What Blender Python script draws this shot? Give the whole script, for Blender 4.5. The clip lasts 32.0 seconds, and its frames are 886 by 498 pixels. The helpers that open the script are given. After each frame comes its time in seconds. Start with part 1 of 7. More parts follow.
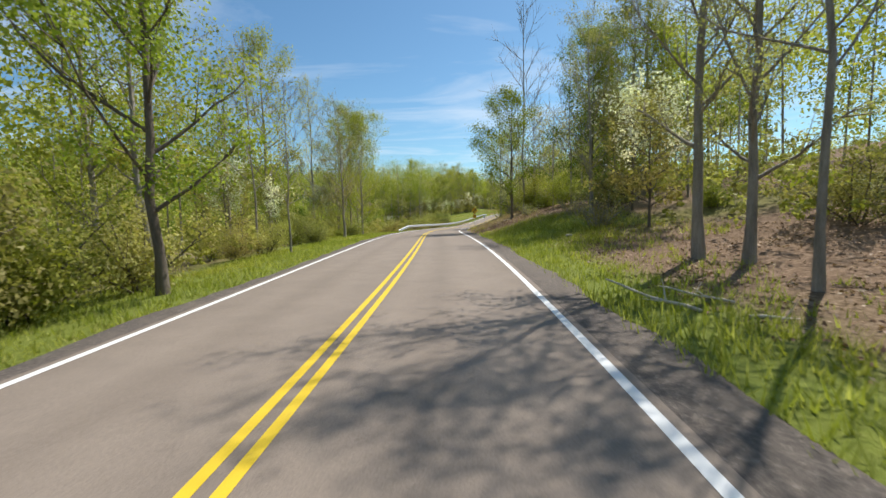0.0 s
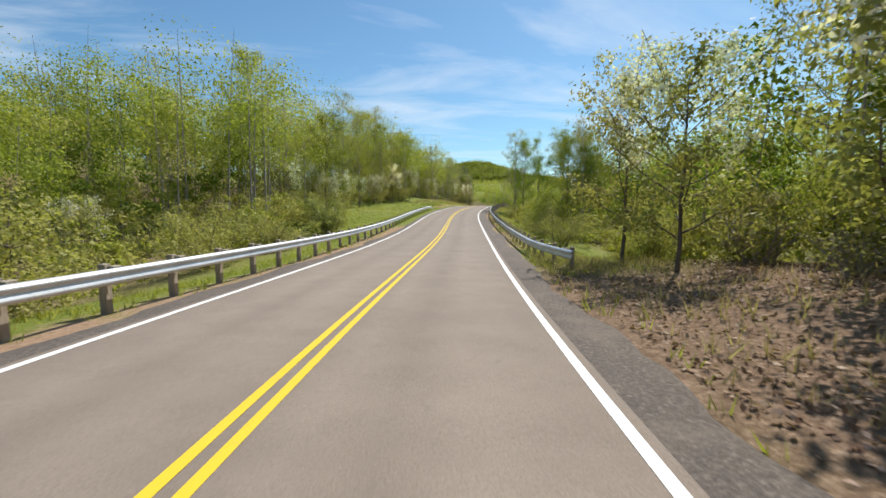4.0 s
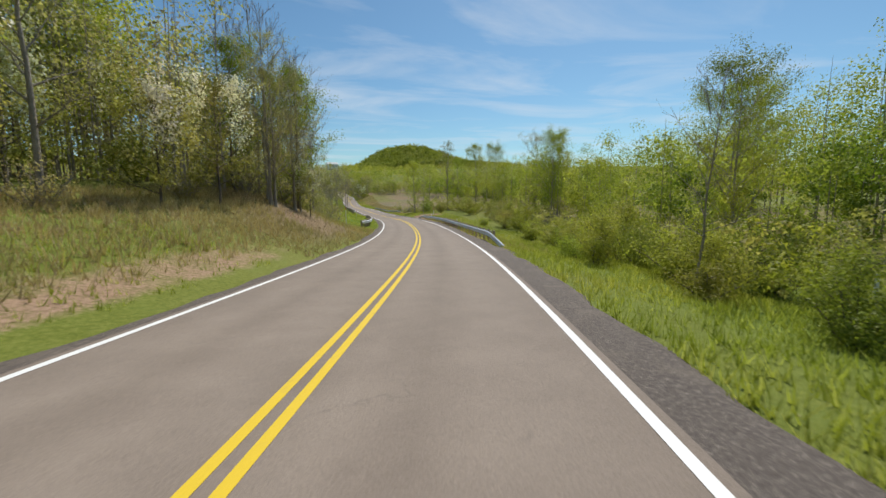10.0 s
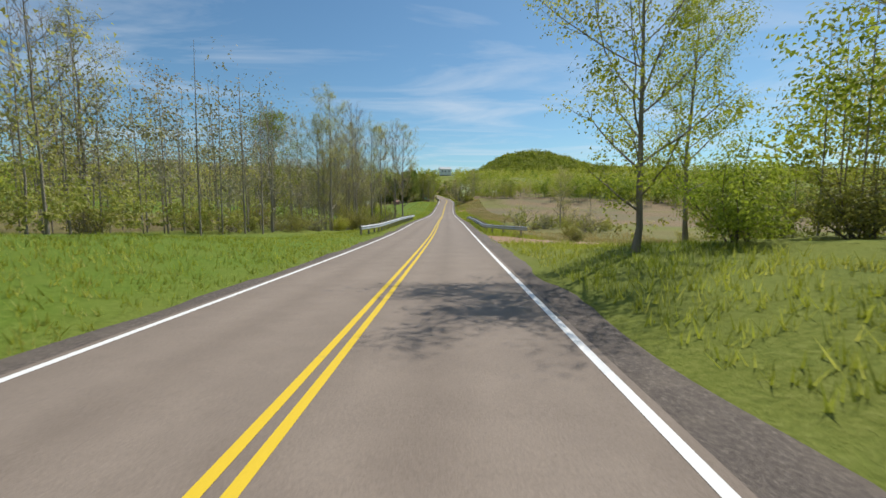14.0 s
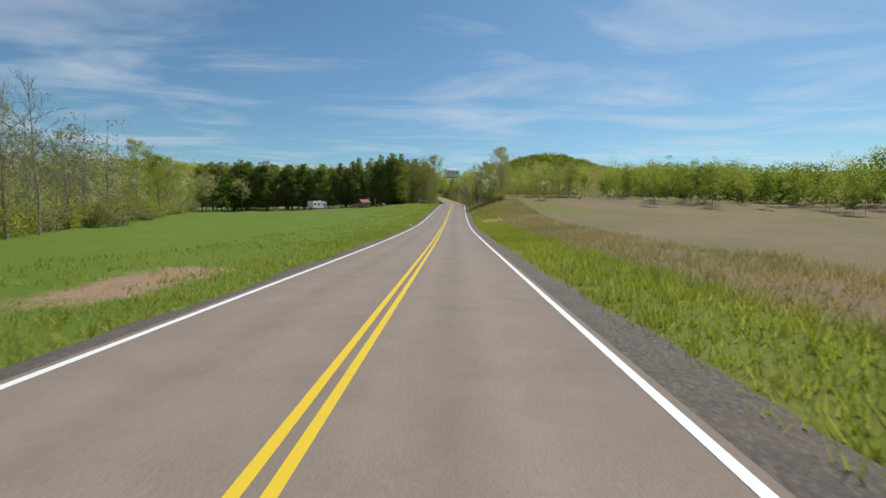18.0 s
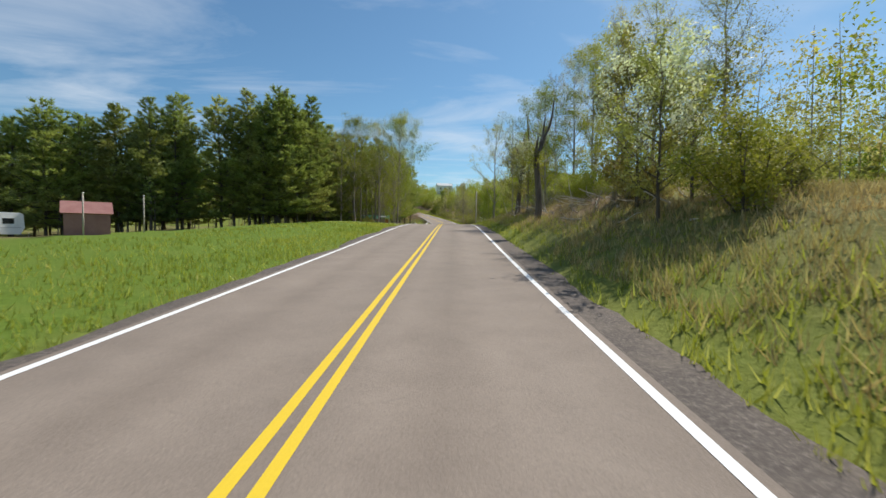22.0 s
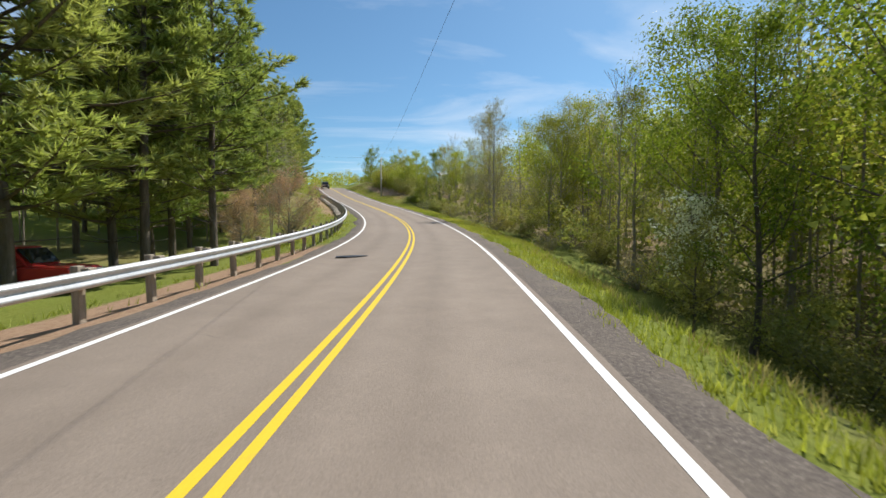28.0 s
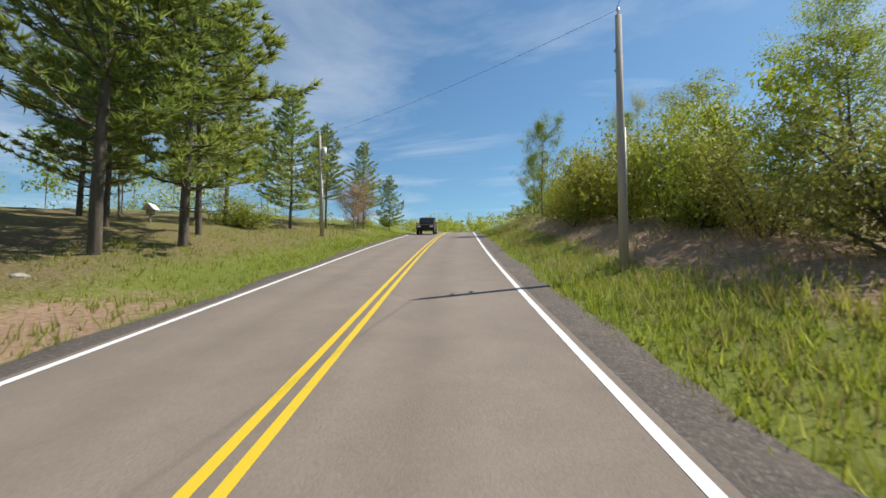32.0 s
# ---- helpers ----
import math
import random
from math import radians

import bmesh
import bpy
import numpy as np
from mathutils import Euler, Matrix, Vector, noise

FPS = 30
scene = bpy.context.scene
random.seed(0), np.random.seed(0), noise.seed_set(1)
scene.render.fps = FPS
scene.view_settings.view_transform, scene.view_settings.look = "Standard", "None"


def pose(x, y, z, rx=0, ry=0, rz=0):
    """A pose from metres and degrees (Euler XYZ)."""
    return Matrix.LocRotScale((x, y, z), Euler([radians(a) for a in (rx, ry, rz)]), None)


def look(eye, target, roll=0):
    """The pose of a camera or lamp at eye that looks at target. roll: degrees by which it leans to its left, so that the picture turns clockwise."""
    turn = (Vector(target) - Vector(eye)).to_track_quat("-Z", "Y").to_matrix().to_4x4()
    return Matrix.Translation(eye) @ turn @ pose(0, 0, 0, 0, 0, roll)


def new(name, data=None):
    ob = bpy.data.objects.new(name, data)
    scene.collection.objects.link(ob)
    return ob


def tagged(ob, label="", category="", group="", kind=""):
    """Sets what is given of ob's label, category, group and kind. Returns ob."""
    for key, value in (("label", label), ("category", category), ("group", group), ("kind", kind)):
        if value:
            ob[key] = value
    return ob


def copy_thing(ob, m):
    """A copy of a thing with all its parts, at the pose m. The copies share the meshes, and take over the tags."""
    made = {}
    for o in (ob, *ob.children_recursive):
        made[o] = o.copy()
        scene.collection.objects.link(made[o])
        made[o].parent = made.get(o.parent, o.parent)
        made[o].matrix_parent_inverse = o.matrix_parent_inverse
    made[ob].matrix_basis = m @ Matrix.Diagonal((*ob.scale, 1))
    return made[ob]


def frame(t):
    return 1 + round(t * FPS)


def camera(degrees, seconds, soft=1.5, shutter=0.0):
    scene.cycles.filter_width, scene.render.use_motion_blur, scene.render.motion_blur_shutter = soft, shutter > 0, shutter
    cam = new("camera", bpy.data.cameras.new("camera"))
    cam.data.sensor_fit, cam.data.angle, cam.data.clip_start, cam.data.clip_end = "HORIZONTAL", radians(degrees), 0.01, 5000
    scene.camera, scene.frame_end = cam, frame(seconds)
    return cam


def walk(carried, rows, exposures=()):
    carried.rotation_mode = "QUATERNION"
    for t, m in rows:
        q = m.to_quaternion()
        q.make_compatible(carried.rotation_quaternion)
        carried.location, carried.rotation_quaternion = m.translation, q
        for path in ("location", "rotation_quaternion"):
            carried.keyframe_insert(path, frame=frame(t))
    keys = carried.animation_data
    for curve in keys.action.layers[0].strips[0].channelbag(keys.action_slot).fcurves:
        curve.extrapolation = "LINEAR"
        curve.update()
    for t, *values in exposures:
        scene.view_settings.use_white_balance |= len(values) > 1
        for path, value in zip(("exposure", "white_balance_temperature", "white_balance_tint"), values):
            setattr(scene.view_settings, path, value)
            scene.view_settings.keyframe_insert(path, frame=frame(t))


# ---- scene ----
FOV = 91.78
# bend (hundredths of a radian a metre) and slope (per cent) of the road every 10 m from s = -20
BEND = [0.181, 0.215, 0.25, 0.283, 0.22, -0.0424, -0.357, -0.652, -0.726, -0.562, -0.295, -0.0339, 0.113, 0.0578, -0.228, -0.588, -0.61, -0.366, -0.00822, 0.134, 0.163, 0.206, 0.312, 0.415, 0.366, 0.357, 0.344, 0.341, 0.366, 0.279, 0.0803, -0.0103, 0.0286, 0.0699, 0.0376, -0.0184, -0.0122, 0.0138, -0.0048, -0.0089, 0.0349, 0.0125, -0.0496, -0.06, -0.0141, -0.000806, -0.0475, -0.0732, 0.0178, 0.0493, 0.0706, 0.0251, -0.0242, -0.0346, -0.0338, 0.0352, 0.171, 0.386, 0.774, 0.989, 0.861, 0.59, 0.266, -0.0247, -0.139, -0.136, -0.0785, -0.0317, -0.0247, -0.0498, -0.0866, -0.119, -0.143, -0.165, -0.191, -0.226, -0.27, -0.319, -0.367]
SLOPE = [1.24, 1.14, 1.02, 0.868, -0.164, -1.5, -2.44, -2.34, -2.29, -2.07, -1.99, -1.01, 0.931, 3.12, 4.11, 4.63, 4.44, 4.37, 1.49, -1.37, -3.24, -4.1, -4.51, -4.56, -3.89, -2.62, -1.94, -2.25, -2.72, -2.57, -2.28, -1.96, -1.45, -0.732, 0.236, -0.0421, -0.997, -0.967, -0.562, -0.646, -0.518, 0.116, 0.665, 1.98, 4.01, 5.4, 5.64, 6.32, 6.93, 6.35, 4.24, 1.37, -1.22, -1.52, 0.499, 3.02, 4.53, 5.79, 7.15, 9.33, 10.7, 11.7, 12.3, 13.5, 14.3, 14.5, 14.1, 13.1, 11.6, 9.79, 7.9, 6.09, 4.45, 3.04, 1.89, 1.01, 0.381, -0.0153, -0.227]
ROWS = [
    (0.0, pose(1.646, 0.000, 1.732, 85.161, 1.622, 2.460)),
    (0.5, pose(1.569, 9.048, 1.817, 85.619, 1.418, 3.395)),
    (1.0, pose(1.278, 18.120, 1.862, 85.261, 1.157, 4.515)),
    (1.5, pose(0.834, 27.213, 1.815, 84.632, 0.540, 5.001)),
    (2.0, pose(0.399, 36.315, 1.665, 84.066, 0.158, 3.670)),
    (2.5, pose(0.201, 45.404, 1.450, 83.933, -0.070, 0.952)),
    (3.0, pose(0.362, 54.441, 1.235, 84.014, -0.258, -2.656)),
    (3.5, pose(0.915, 63.421, 1.027, 84.426, 0.106, -5.692)),
    (4.0, pose(1.900, 72.374, 0.834, 84.364, -0.270, -7.979)),
    (4.5, pose(3.261, 81.328, 0.652, 84.351, -0.646, -9.243)),
    (5.0, pose(4.897, 90.315, 0.529, 84.770, -1.022, -9.400)),
    (5.5, pose(6.637, 99.384, 0.537, 85.749, -1.547, -9.291)),
    (6.0, pose(8.540, 108.541, 0.725, 86.893, -1.605, -9.511)),
    (6.5, pose(10.830, 117.751, 1.042, 87.269, -0.560, -10.172)),
    (7.0, pose(13.310, 127.021, 1.439, 86.355, -0.049, -12.103)),
    (7.5, pose(15.952, 136.367, 1.857, 86.966, 0.233, -15.157)),
    (8.0, pose(18.959, 145.830, 2.281, 86.489, 0.259, -17.260)),
    (8.5, pose(22.320, 155.467, 2.655, 85.996, 0.510, -18.026)),
    (9.0, pose(25.833, 165.331, 2.715, 84.553, -0.698, -17.526)),
    (9.5, pose(29.356, 175.398, 2.495, 83.452, -0.420, -17.173)),
    (10.0, pose(32.790, 185.647, 2.096, 82.792, 0.281, -16.238)),
    (10.5, pose(36.087, 196.061, 1.623, 82.714, 0.460, -14.684)),
    (11.0, pose(39.065, 206.660, 1.128, 82.981, 0.430, -12.027)),
    (11.5, pose(41.562, 217.400, 0.692, 83.348, -0.005, -9.669)),
    (12.0, pose(43.589, 228.183, 0.387, 83.923, -0.002, -7.290)),
    (12.5, pose(45.163, 238.910, 0.163, 84.068, 0.179, -5.158)),
    (13.0, pose(46.391, 249.503, -0.081, 83.436, -0.037, -3.346)),
    (13.5, pose(47.362, 259.952, -0.358, 83.966, 0.014, -1.880)),
    (14.0, pose(47.963, 270.290, -0.617, 84.163, -0.172, -0.657)),
    (14.5, pose(48.362, 280.544, -0.844, 84.399, -0.358, -0.233)),
    (15.0, pose(48.690, 290.769, -1.033, 84.721, -0.544, -0.112)),
    (15.5, pose(48.951, 301.024, -1.164, 85.165, -0.730, 0.222)),
    (16.0, pose(49.103, 311.343, -1.213, 85.550, -1.616, 0.628)),
    (16.5, pose(49.232, 321.744, -1.200, 85.602, -0.947, 0.707)),
    (17.0, pose(49.382, 332.242, -1.240, 85.393, -0.509, 0.364)),
    (17.5, pose(49.557, 342.839, -1.343, 84.865, -0.635, 0.295)),
    (18.0, pose(49.755, 353.504, -1.426, 85.110, -0.512, 0.290)),
    (18.5, pose(50.004, 364.174, -1.491, 84.888, -0.178, -0.031)),
    (19.0, pose(50.283, 374.769, -1.551, 84.985, -0.336, -0.199)),
    (19.5, pose(50.544, 385.191, -1.563, 85.208, -0.454, -0.035)),
    (20.0, pose(50.766, 395.345, -1.513, 85.815, -0.355, -0.085)),
    (20.5, pose(50.939, 405.159, -1.360, 86.683, -1.003, -0.106)),
    (21.0, pose(51.124, 414.598, -1.052, 87.464, -0.927, -0.375)),
    (21.5, pose(51.343, 423.677, -0.618, 88.198, -0.740, -0.350)),
    (22.0, pose(51.582, 432.441, -0.135, 87.885, -0.690, -0.687)),
    (22.5, pose(51.828, 440.913, 0.361, 88.617, -0.030, -0.797)),
    (23.0, pose(52.185, 449.117, 0.887, 89.118, 0.244, -0.960)),
    (23.5, pose(52.639, 457.153, 1.435, 89.393, 0.405, -0.577)),
    (24.0, pose(53.126, 465.149, 1.953, 88.873, 0.849, -0.809)),
    (24.5, pose(53.572, 473.191, 2.368, 87.579, 1.464, -0.693)),
    (25.0, pose(53.941, 481.301, 2.625, 85.712, 2.193, -0.510)),
    (25.5, pose(54.221, 489.479, 2.699, 84.708, 1.901, -0.311)),
    (26.0, pose(54.464, 497.715, 2.616, 84.125, 1.585, -0.233)),
    (26.5, pose(54.681, 506.010, 2.502, 84.404, 1.269, -0.304)),
    (27.0, pose(54.869, 514.362, 2.488, 85.483, 0.952, -0.465)),
    (27.5, pose(55.014, 522.783, 2.638, 86.788, 0.636, -0.413)),
    (28.0, pose(55.069, 531.292, 2.940, 87.677, -0.062, 0.330)),
    (28.5, pose(54.931, 539.914, 3.351, 88.356, 0.110, 1.586)),
    (29.0, pose(54.601, 548.651, 3.865, 89.081, 0.308, 3.494)),
    (29.5, pose(53.969, 557.483, 4.493, 90.122, 0.203, 7.363)),
    (30.0, pose(52.785, 566.338, 5.283, 91.344, 0.102, 12.298)),
    (30.5, pose(50.950, 575.124, 6.198, 92.236, 0.148, 16.655)),
    (31.0, pose(48.526, 583.775, 7.203, 93.162, 0.197, 19.875)),
    (31.5, pose(45.661, 592.269, 8.272, 93.219, 0.228, 21.784)),
    (32.0, pose(42.584, 600.652, 9.409, 93.722, 0.263, 22.223)),
]
cam = camera(FOV, 32.0, soft=1.5, shutter=0.06)
walk(cam, ROWS, exposures=((0.0, 0.45), (2.0, 0.33), (3.0, 0.46), (5.0, 0.36), (8.0, 0.19), (10.0, 0.04), (13.0, 0.14), (17.0, 0.0), (20.0, 0.04), (22.0, 0.24), (25.0, 0.36), (28.0, 0.44), (30.0, 0.44), (32.0, 0.32)))

# ---- light ----
SUN_AZ, SUN_EL = radians(41), radians(52)
world = bpy.data.worlds.new("sky")
scene.world = world
world.use_nodes = True
wn, wl = world.node_tree.nodes, world.node_tree.links
wn.clear()
sky = wn.new("ShaderNodeTexSky")
sky.sky_type, sky.sun_disc = "NISHITA", False
sky.sun_elevation, sky.sun_rotation = SUN_EL, SUN_AZ
sky.air_density, sky.dust_density, sky.ozone_density = 1.0, 0.5, 1.4
co = wn.new("ShaderNodeTexCoord")
sep = wn.new("ShaderNodeSeparateXYZ")
wl.new(co.outputs["Generated"], sep.inputs[0])
zz = wn.new("ShaderNodeMath"); zz.operation = "MAXIMUM"; zz.inputs[1].default_value = 0.06
wl.new(sep.outputs[2], zz.inputs[0])
fx = wn.new("ShaderNodeMath"); fx.operation = "DIVIDE"
fy = wn.new("ShaderNodeMath"); fy.operation = "DIVIDE"
wl.new(sep.outputs[0], fx.inputs[0]); wl.new(zz.outputs[0], fx.inputs[1])
wl.new(sep.outputs[1], fy.inputs[0]); wl.new(zz.outputs[0], fy.inputs[1])
comb = wn.new("ShaderNodeCombineXYZ")
wl.new(fx.outputs[0], comb.inputs[0]); wl.new(fy.outputs[0], comb.inputs[1])
cmap = wn.new("ShaderNodeMapping"); cmap.inputs["Scale"].default_value = (0.55, 0.9, 1)
cmap.inputs["Rotation"].default_value = (0, 0, 0.5)
wl.new(comb.outputs[0], cmap.inputs[0])
cn = wn.new("ShaderNodeTexNoise"); cn.inputs["Scale"].default_value = 0.9
cn.inputs["Detail"].default_value = 7; cn.inputs["Roughness"].default_value = 0.58; cn.inputs["Distortion"].default_value = 0.6
wl.new(cmap.outputs[0], cn.inputs["Vector"])
cr = wn.new("ShaderNodeValToRGB")
cr.color_ramp.elements[0].position, cr.color_ramp.elements[1].position = 0.47, 0.86
cr.color_ramp.elements[1].color = (0.75, 0.75, 0.75, 1)
wl.new(cn.outputs["Fac"], cr.inputs[0])
cm = wn.new("ShaderNodeMixRGB"); cm.inputs[2].default_value = (8.5, 9.0, 9.6, 1)
tint = wn.new("ShaderNodeMixRGB"); tint.blend_type = "MULTIPLY"; tint.inputs[0].default_value = 1; tint.inputs[2].default_value = (0.72, 1.0, 1.1, 1)
wl.new(sky.outputs[0], tint.inputs[1])
wl.new(cr.outputs[0], cm.inputs[0]); wl.new(tint.outputs[0], cm.inputs[1])
bg = wn.new("ShaderNodeBackground"); bg.inputs[1].default_value = 0.084
wo = wn.new("ShaderNodeOutputWorld")
wl.new(cm.outputs[0], bg.inputs[0]); wl.new(bg.outputs[0], wo.inputs[0])
sun = new("sun", bpy.data.lights.new("sun", "SUN"))
sun.data.energy, sun.data.angle, sun.data.color = 4.5, radians(0.53), (1.0, 0.95, 0.86)
to_sun = Vector((math.sin(SUN_AZ) * math.cos(SUN_EL), math.cos(SUN_AZ) * math.cos(SUN_EL), math.sin(SUN_EL)))
sun.matrix_world = look(to_sun * 100, (0, 0, 0))

# ---- materials ----
def mat(name, build):
    m = bpy.data.materials.new(name)
    m.use_nodes = True
    nt = m.node_tree
    nt.nodes.clear()
    out = nt.nodes.new("ShaderNodeOutputMaterial")
    nt.links.new(build(nt), out.inputs[0])
    return m


def nd(nt, kind, **kw):
    n = nt.nodes.new(kind)
    for k, v in kw.items():
        n.inputs[k.replace("_", " ")].default_value = v
    return n


def noise_of(nt, scale, detail=4, rough=0.6, stretch=None):
    tc = nt.nodes.new("ShaderNodeTexCoord")
    src = tc.outputs["Object"]
    if stretch:
        mp = nd(nt, "ShaderNodeMapping", Scale=stretch)
        nt.links.new(src, mp.inputs[0])
        src = mp.outputs[0]
    n = nd(nt, "ShaderNodeTexNoise", Scale=scale, Detail=detail, Roughness=rough)
    nt.links.new(src, n.inputs["Vector"])
    return n.outputs["Fac"]


def ramp(nt, fac, *stops):
    r = nt.nodes.new("ShaderNodeValToRGB")
    e = r.color_ramp.elements
    while len(e) < len(stops):
        e.new(0.5)
    for el, (p, c) in zip(e, stops):
        el.position = p
        el.color = (*c, 1) if len(c) == 3 else c
    nt.links.new(fac, r.inputs[0])
    return r.outputs[0]


def mix(nt, fac, a, b, mode="MIX"):
    n = nt.nodes.new("ShaderNodeMixRGB")
    n.blend_type = mode
    for sock, v in ((n.inputs[0], fac), (n.inputs[1], a), (n.inputs[2], b)):
        if isinstance(v, (int, float)):
            sock.default_value = v
        elif isinstance(v, tuple):
            sock.default_value = (*v, 1)
        else:
            nt.links.new(v, sock)
    return n.outputs[0]


def surface(nt, color, rough=0.8, metal=0.0, bump=None, depth=0.01, spec=0.3):
    p = nd(nt, "ShaderNodeBsdfPrincipled", Roughness=rough, Metallic=metal)
    p.inputs["Specular IOR Level"].default_value = spec
    if isinstance(color, tuple):
        p.inputs["Base Color"].default_value = (*color, 1)
    else:
        nt.links.new(color, p.inputs["Base Color"])
    if bump is not None:
        b = nd(nt, "ShaderNodeBump", Distance=depth, Strength=1.0)
        nt.links.new(bump, b.inputs["Height"])
        nt.links.new(b.outputs[0], p.inputs["Normal"])
    return p.outputs[0]


def plain(name, c1, c2, scale=3.0, rough=0.7, metal=0.0, depth=0.004, spec=0.3, stretch=None):
    """Two-tone worn surface with fine grain."""
    def build(nt):
        big = noise_of(nt, scale, 5, 0.6, stretch)
        fine = noise_of(nt, scale * 14, 3, 0.6, stretch)
        col = ramp(nt, big, (0.35, c1), (0.65, c2))
        col = mix(nt, 0.25, col, ramp(nt, fine, (0.3, tuple(v * 0.6 for v in c1)), (0.7, tuple(min(1, v * 1.3) for v in c2))))
        return surface(nt, col, rough, metal, fine, depth, spec)
    return mat(name, build)


def leafy(name, dark, light, extra, trans=0.4, rough=0.55):
    """Leaves: colour varies leaf by leaf and tree by tree; light shines through them."""
    def build(nt):
        geo = nt.nodes.new("ShaderNodeNewGeometry")
        obi = nt.nodes.new("ShaderNodeObjectInfo")
        c = ramp(nt, geo.outputs["Random Per Island"], (0.0, dark), (0.6, light), (1.0, extra))
        gp = nd(nt, "ShaderNodeTexNoise", Scale=0.16, Detail=2.0)
        nt.links.new(geo.outputs["Position"], gp.inputs["Vector"])
        c = mix(nt, 1.0, c, ramp(nt, gp.outputs["Fac"], (0.3, (0.78, 0.85, 0.8)), (0.5, (1.0, 1.0, 1.0)), (0.7, (1.2, 1.08, 1.2))), "MULTIPLY")
        hs = nt.nodes.new("ShaderNodeHueSaturation")
        mr = nd(nt, "ShaderNodeMapRange"); mr.inputs["To Min"].default_value = 0.485; mr.inputs["To Max"].default_value = 0.515
        nt.links.new(obi.outputs["Random"], mr.inputs[0]); nt.links.new(mr.outputs[0], hs.inputs["Hue"])
        mv = nd(nt, "ShaderNodeMapRange"); mv.inputs["To Min"].default_value = 0.75; mv.inputs["To Max"].default_value = 1.25
        ml = nd(nt, "ShaderNodeMath"); ml.operation = "FRACT"
        mm = nd(nt, "ShaderNodeMath"); mm.operation = "MULTIPLY"; mm.inputs[1].default_value = 7.31
        nt.links.new(obi.outputs["Random"], mm.inputs[0]); nt.links.new(mm.outputs[0], ml.inputs[0])
        nt.links.new(ml.outputs[0], mv.inputs[0]); nt.links.new(mv.outputs[0], hs.inputs["Value"])
        nt.links.new(c, hs.inputs["Color"])
        p = nd(nt, "ShaderNodeBsdfPrincipled", Roughness=rough)
        p.inputs["Specular IOR Level"].default_value = 0.1
        t = nt.nodes.new("ShaderNodeBsdfTranslucent")
        nt.links.new(hs.outputs[0], p.inputs["Base Color"])
        bright = mix(nt, 1.0, hs.outputs[0], (1.3, 1.4, 0.75), "MULTIPLY")
        nt.links.new(bright, t.inputs["Color"])
        m = nt.nodes.new("ShaderNodeMixShader"); m.inputs[0].default_value = trans
        nt.links.new(p.outputs[0], m.inputs[1]); nt.links.new(t.outputs[0], m.inputs[2])
        return m.outputs[0]
    return mat(name, build)


def asphalt_build(nt):
    """Worn asphalt: grain, pale wheel tracks along the lanes, dark oil strip between them, fine cracks."""
    grain = noise_of(nt, 45, 3, 0.7)
    mid = noise_of(nt, 1.2, 5, 0.65)
    big = noise_of(nt, 0.11, 3, 0.6)
    c = ramp(nt, grain, (0.25, (0.165, 0.132, 0.107)), (0.75, (0.315, 0.256, 0.21)))
    c = mix(nt, 0.35, c, ramp(nt, mid, (0.3, (0.18, 0.145, 0.119)), (0.7, (0.297, 0.244, 0.2))))
    at = nt.nodes.new("ShaderNodeAttribute"); at.attribute_name = "across"
    sp = nt.nodes.new("ShaderNodeSeparateColor")
    nt.links.new(at.outputs["Color"], sp.inputs[0])
    wob = nd(nt, "ShaderNodeMath"); wob.operation = "MULTIPLY_ADD"; wob.inputs[1].default_value = 0.035
    nt.links.new(big, wob.inputs[0]); nt.links.new(sp.outputs["Red"], wob.inputs[2])
    d, l = (0.86, 0.85, 0.84), (1.1, 1.1, 1.1)
    track = ramp(nt, wob.outputs[0], (0.03, d), (0.13, (1, 1, 1)), (0.19, l), (0.27, d), (0.36, l), (0.45, (1, 1, 1)), (0.52, d), (0.6, l), (0.7, (0.84, 0.83, 0.82)), (0.79, l), (0.88, (1, 1, 1)), (0.97, d))
    c = mix(nt, 0.6, c, mix(nt, 1.0, c, track, "MULTIPLY"))
    c = mix(nt, ramp(nt, big, (0.35, (0.22, 0.22, 0.22)), (0.6, (0, 0, 0))), c, (0.15, 0.123, 0.103))
    tc = nt.nodes.new("ShaderNodeTexCoord")
    warp = nd(nt, "ShaderNodeTexNoise", Scale=1.7, Detail=3.0)
    nt.links.new(tc.outputs["Object"], warp.inputs["Vector"])
    add = nt.nodes.new("ShaderNodeVectorMath"); add.operation = "MULTIPLY_ADD"; add.inputs[1].default_value = (0.8, 0.8, 0)
    nt.links.new(warp.outputs["Color"], add.inputs[0]); nt.links.new(tc.outputs["Object"], add.inputs[2])
    vo = nd(nt, "ShaderNodeTexVoronoi", Scale=0.35); vo.feature = "DISTANCE_TO_EDGE"
    nt.links.new(add.outputs[0], vo.inputs["Vector"])
    crack = ramp(nt, vo.outputs["Distance"], (0.0, (1, 1, 1)), (0.008, (0, 0, 0)))
    crack = mix(nt, 1.0, crack, ramp(nt, mid, (0.56, (0, 0, 0)), (0.72, (0.55, 0.55, 0.55))), "MULTIPLY")
    c = mix(nt, crack, c, (0.09, 0.075, 0.067))
    return surface(nt, c, 0.85, 0, grain, 0.006, 0.25)


def shoulder_build(nt):
    grain = noise_of(nt, 19, 5, 0.85)
    mid = noise_of(nt, 0.9, 5, 0.65)
    c = ramp(nt, grain, (0.3, (0.062, 0.052, 0.048)), (0.55, (0.145, 0.121, 0.105)), (0.72, (0.33, 0.285, 0.245)))
    c = mix(nt, ramp(nt, mid, (0.5, (0, 0, 0)), (0.75, (0.7, 0.7, 0.7))), c, (0.2, 0.165, 0.135))
    return surface(nt, c, 0.92, 0, grain, 0.02, 0.2)


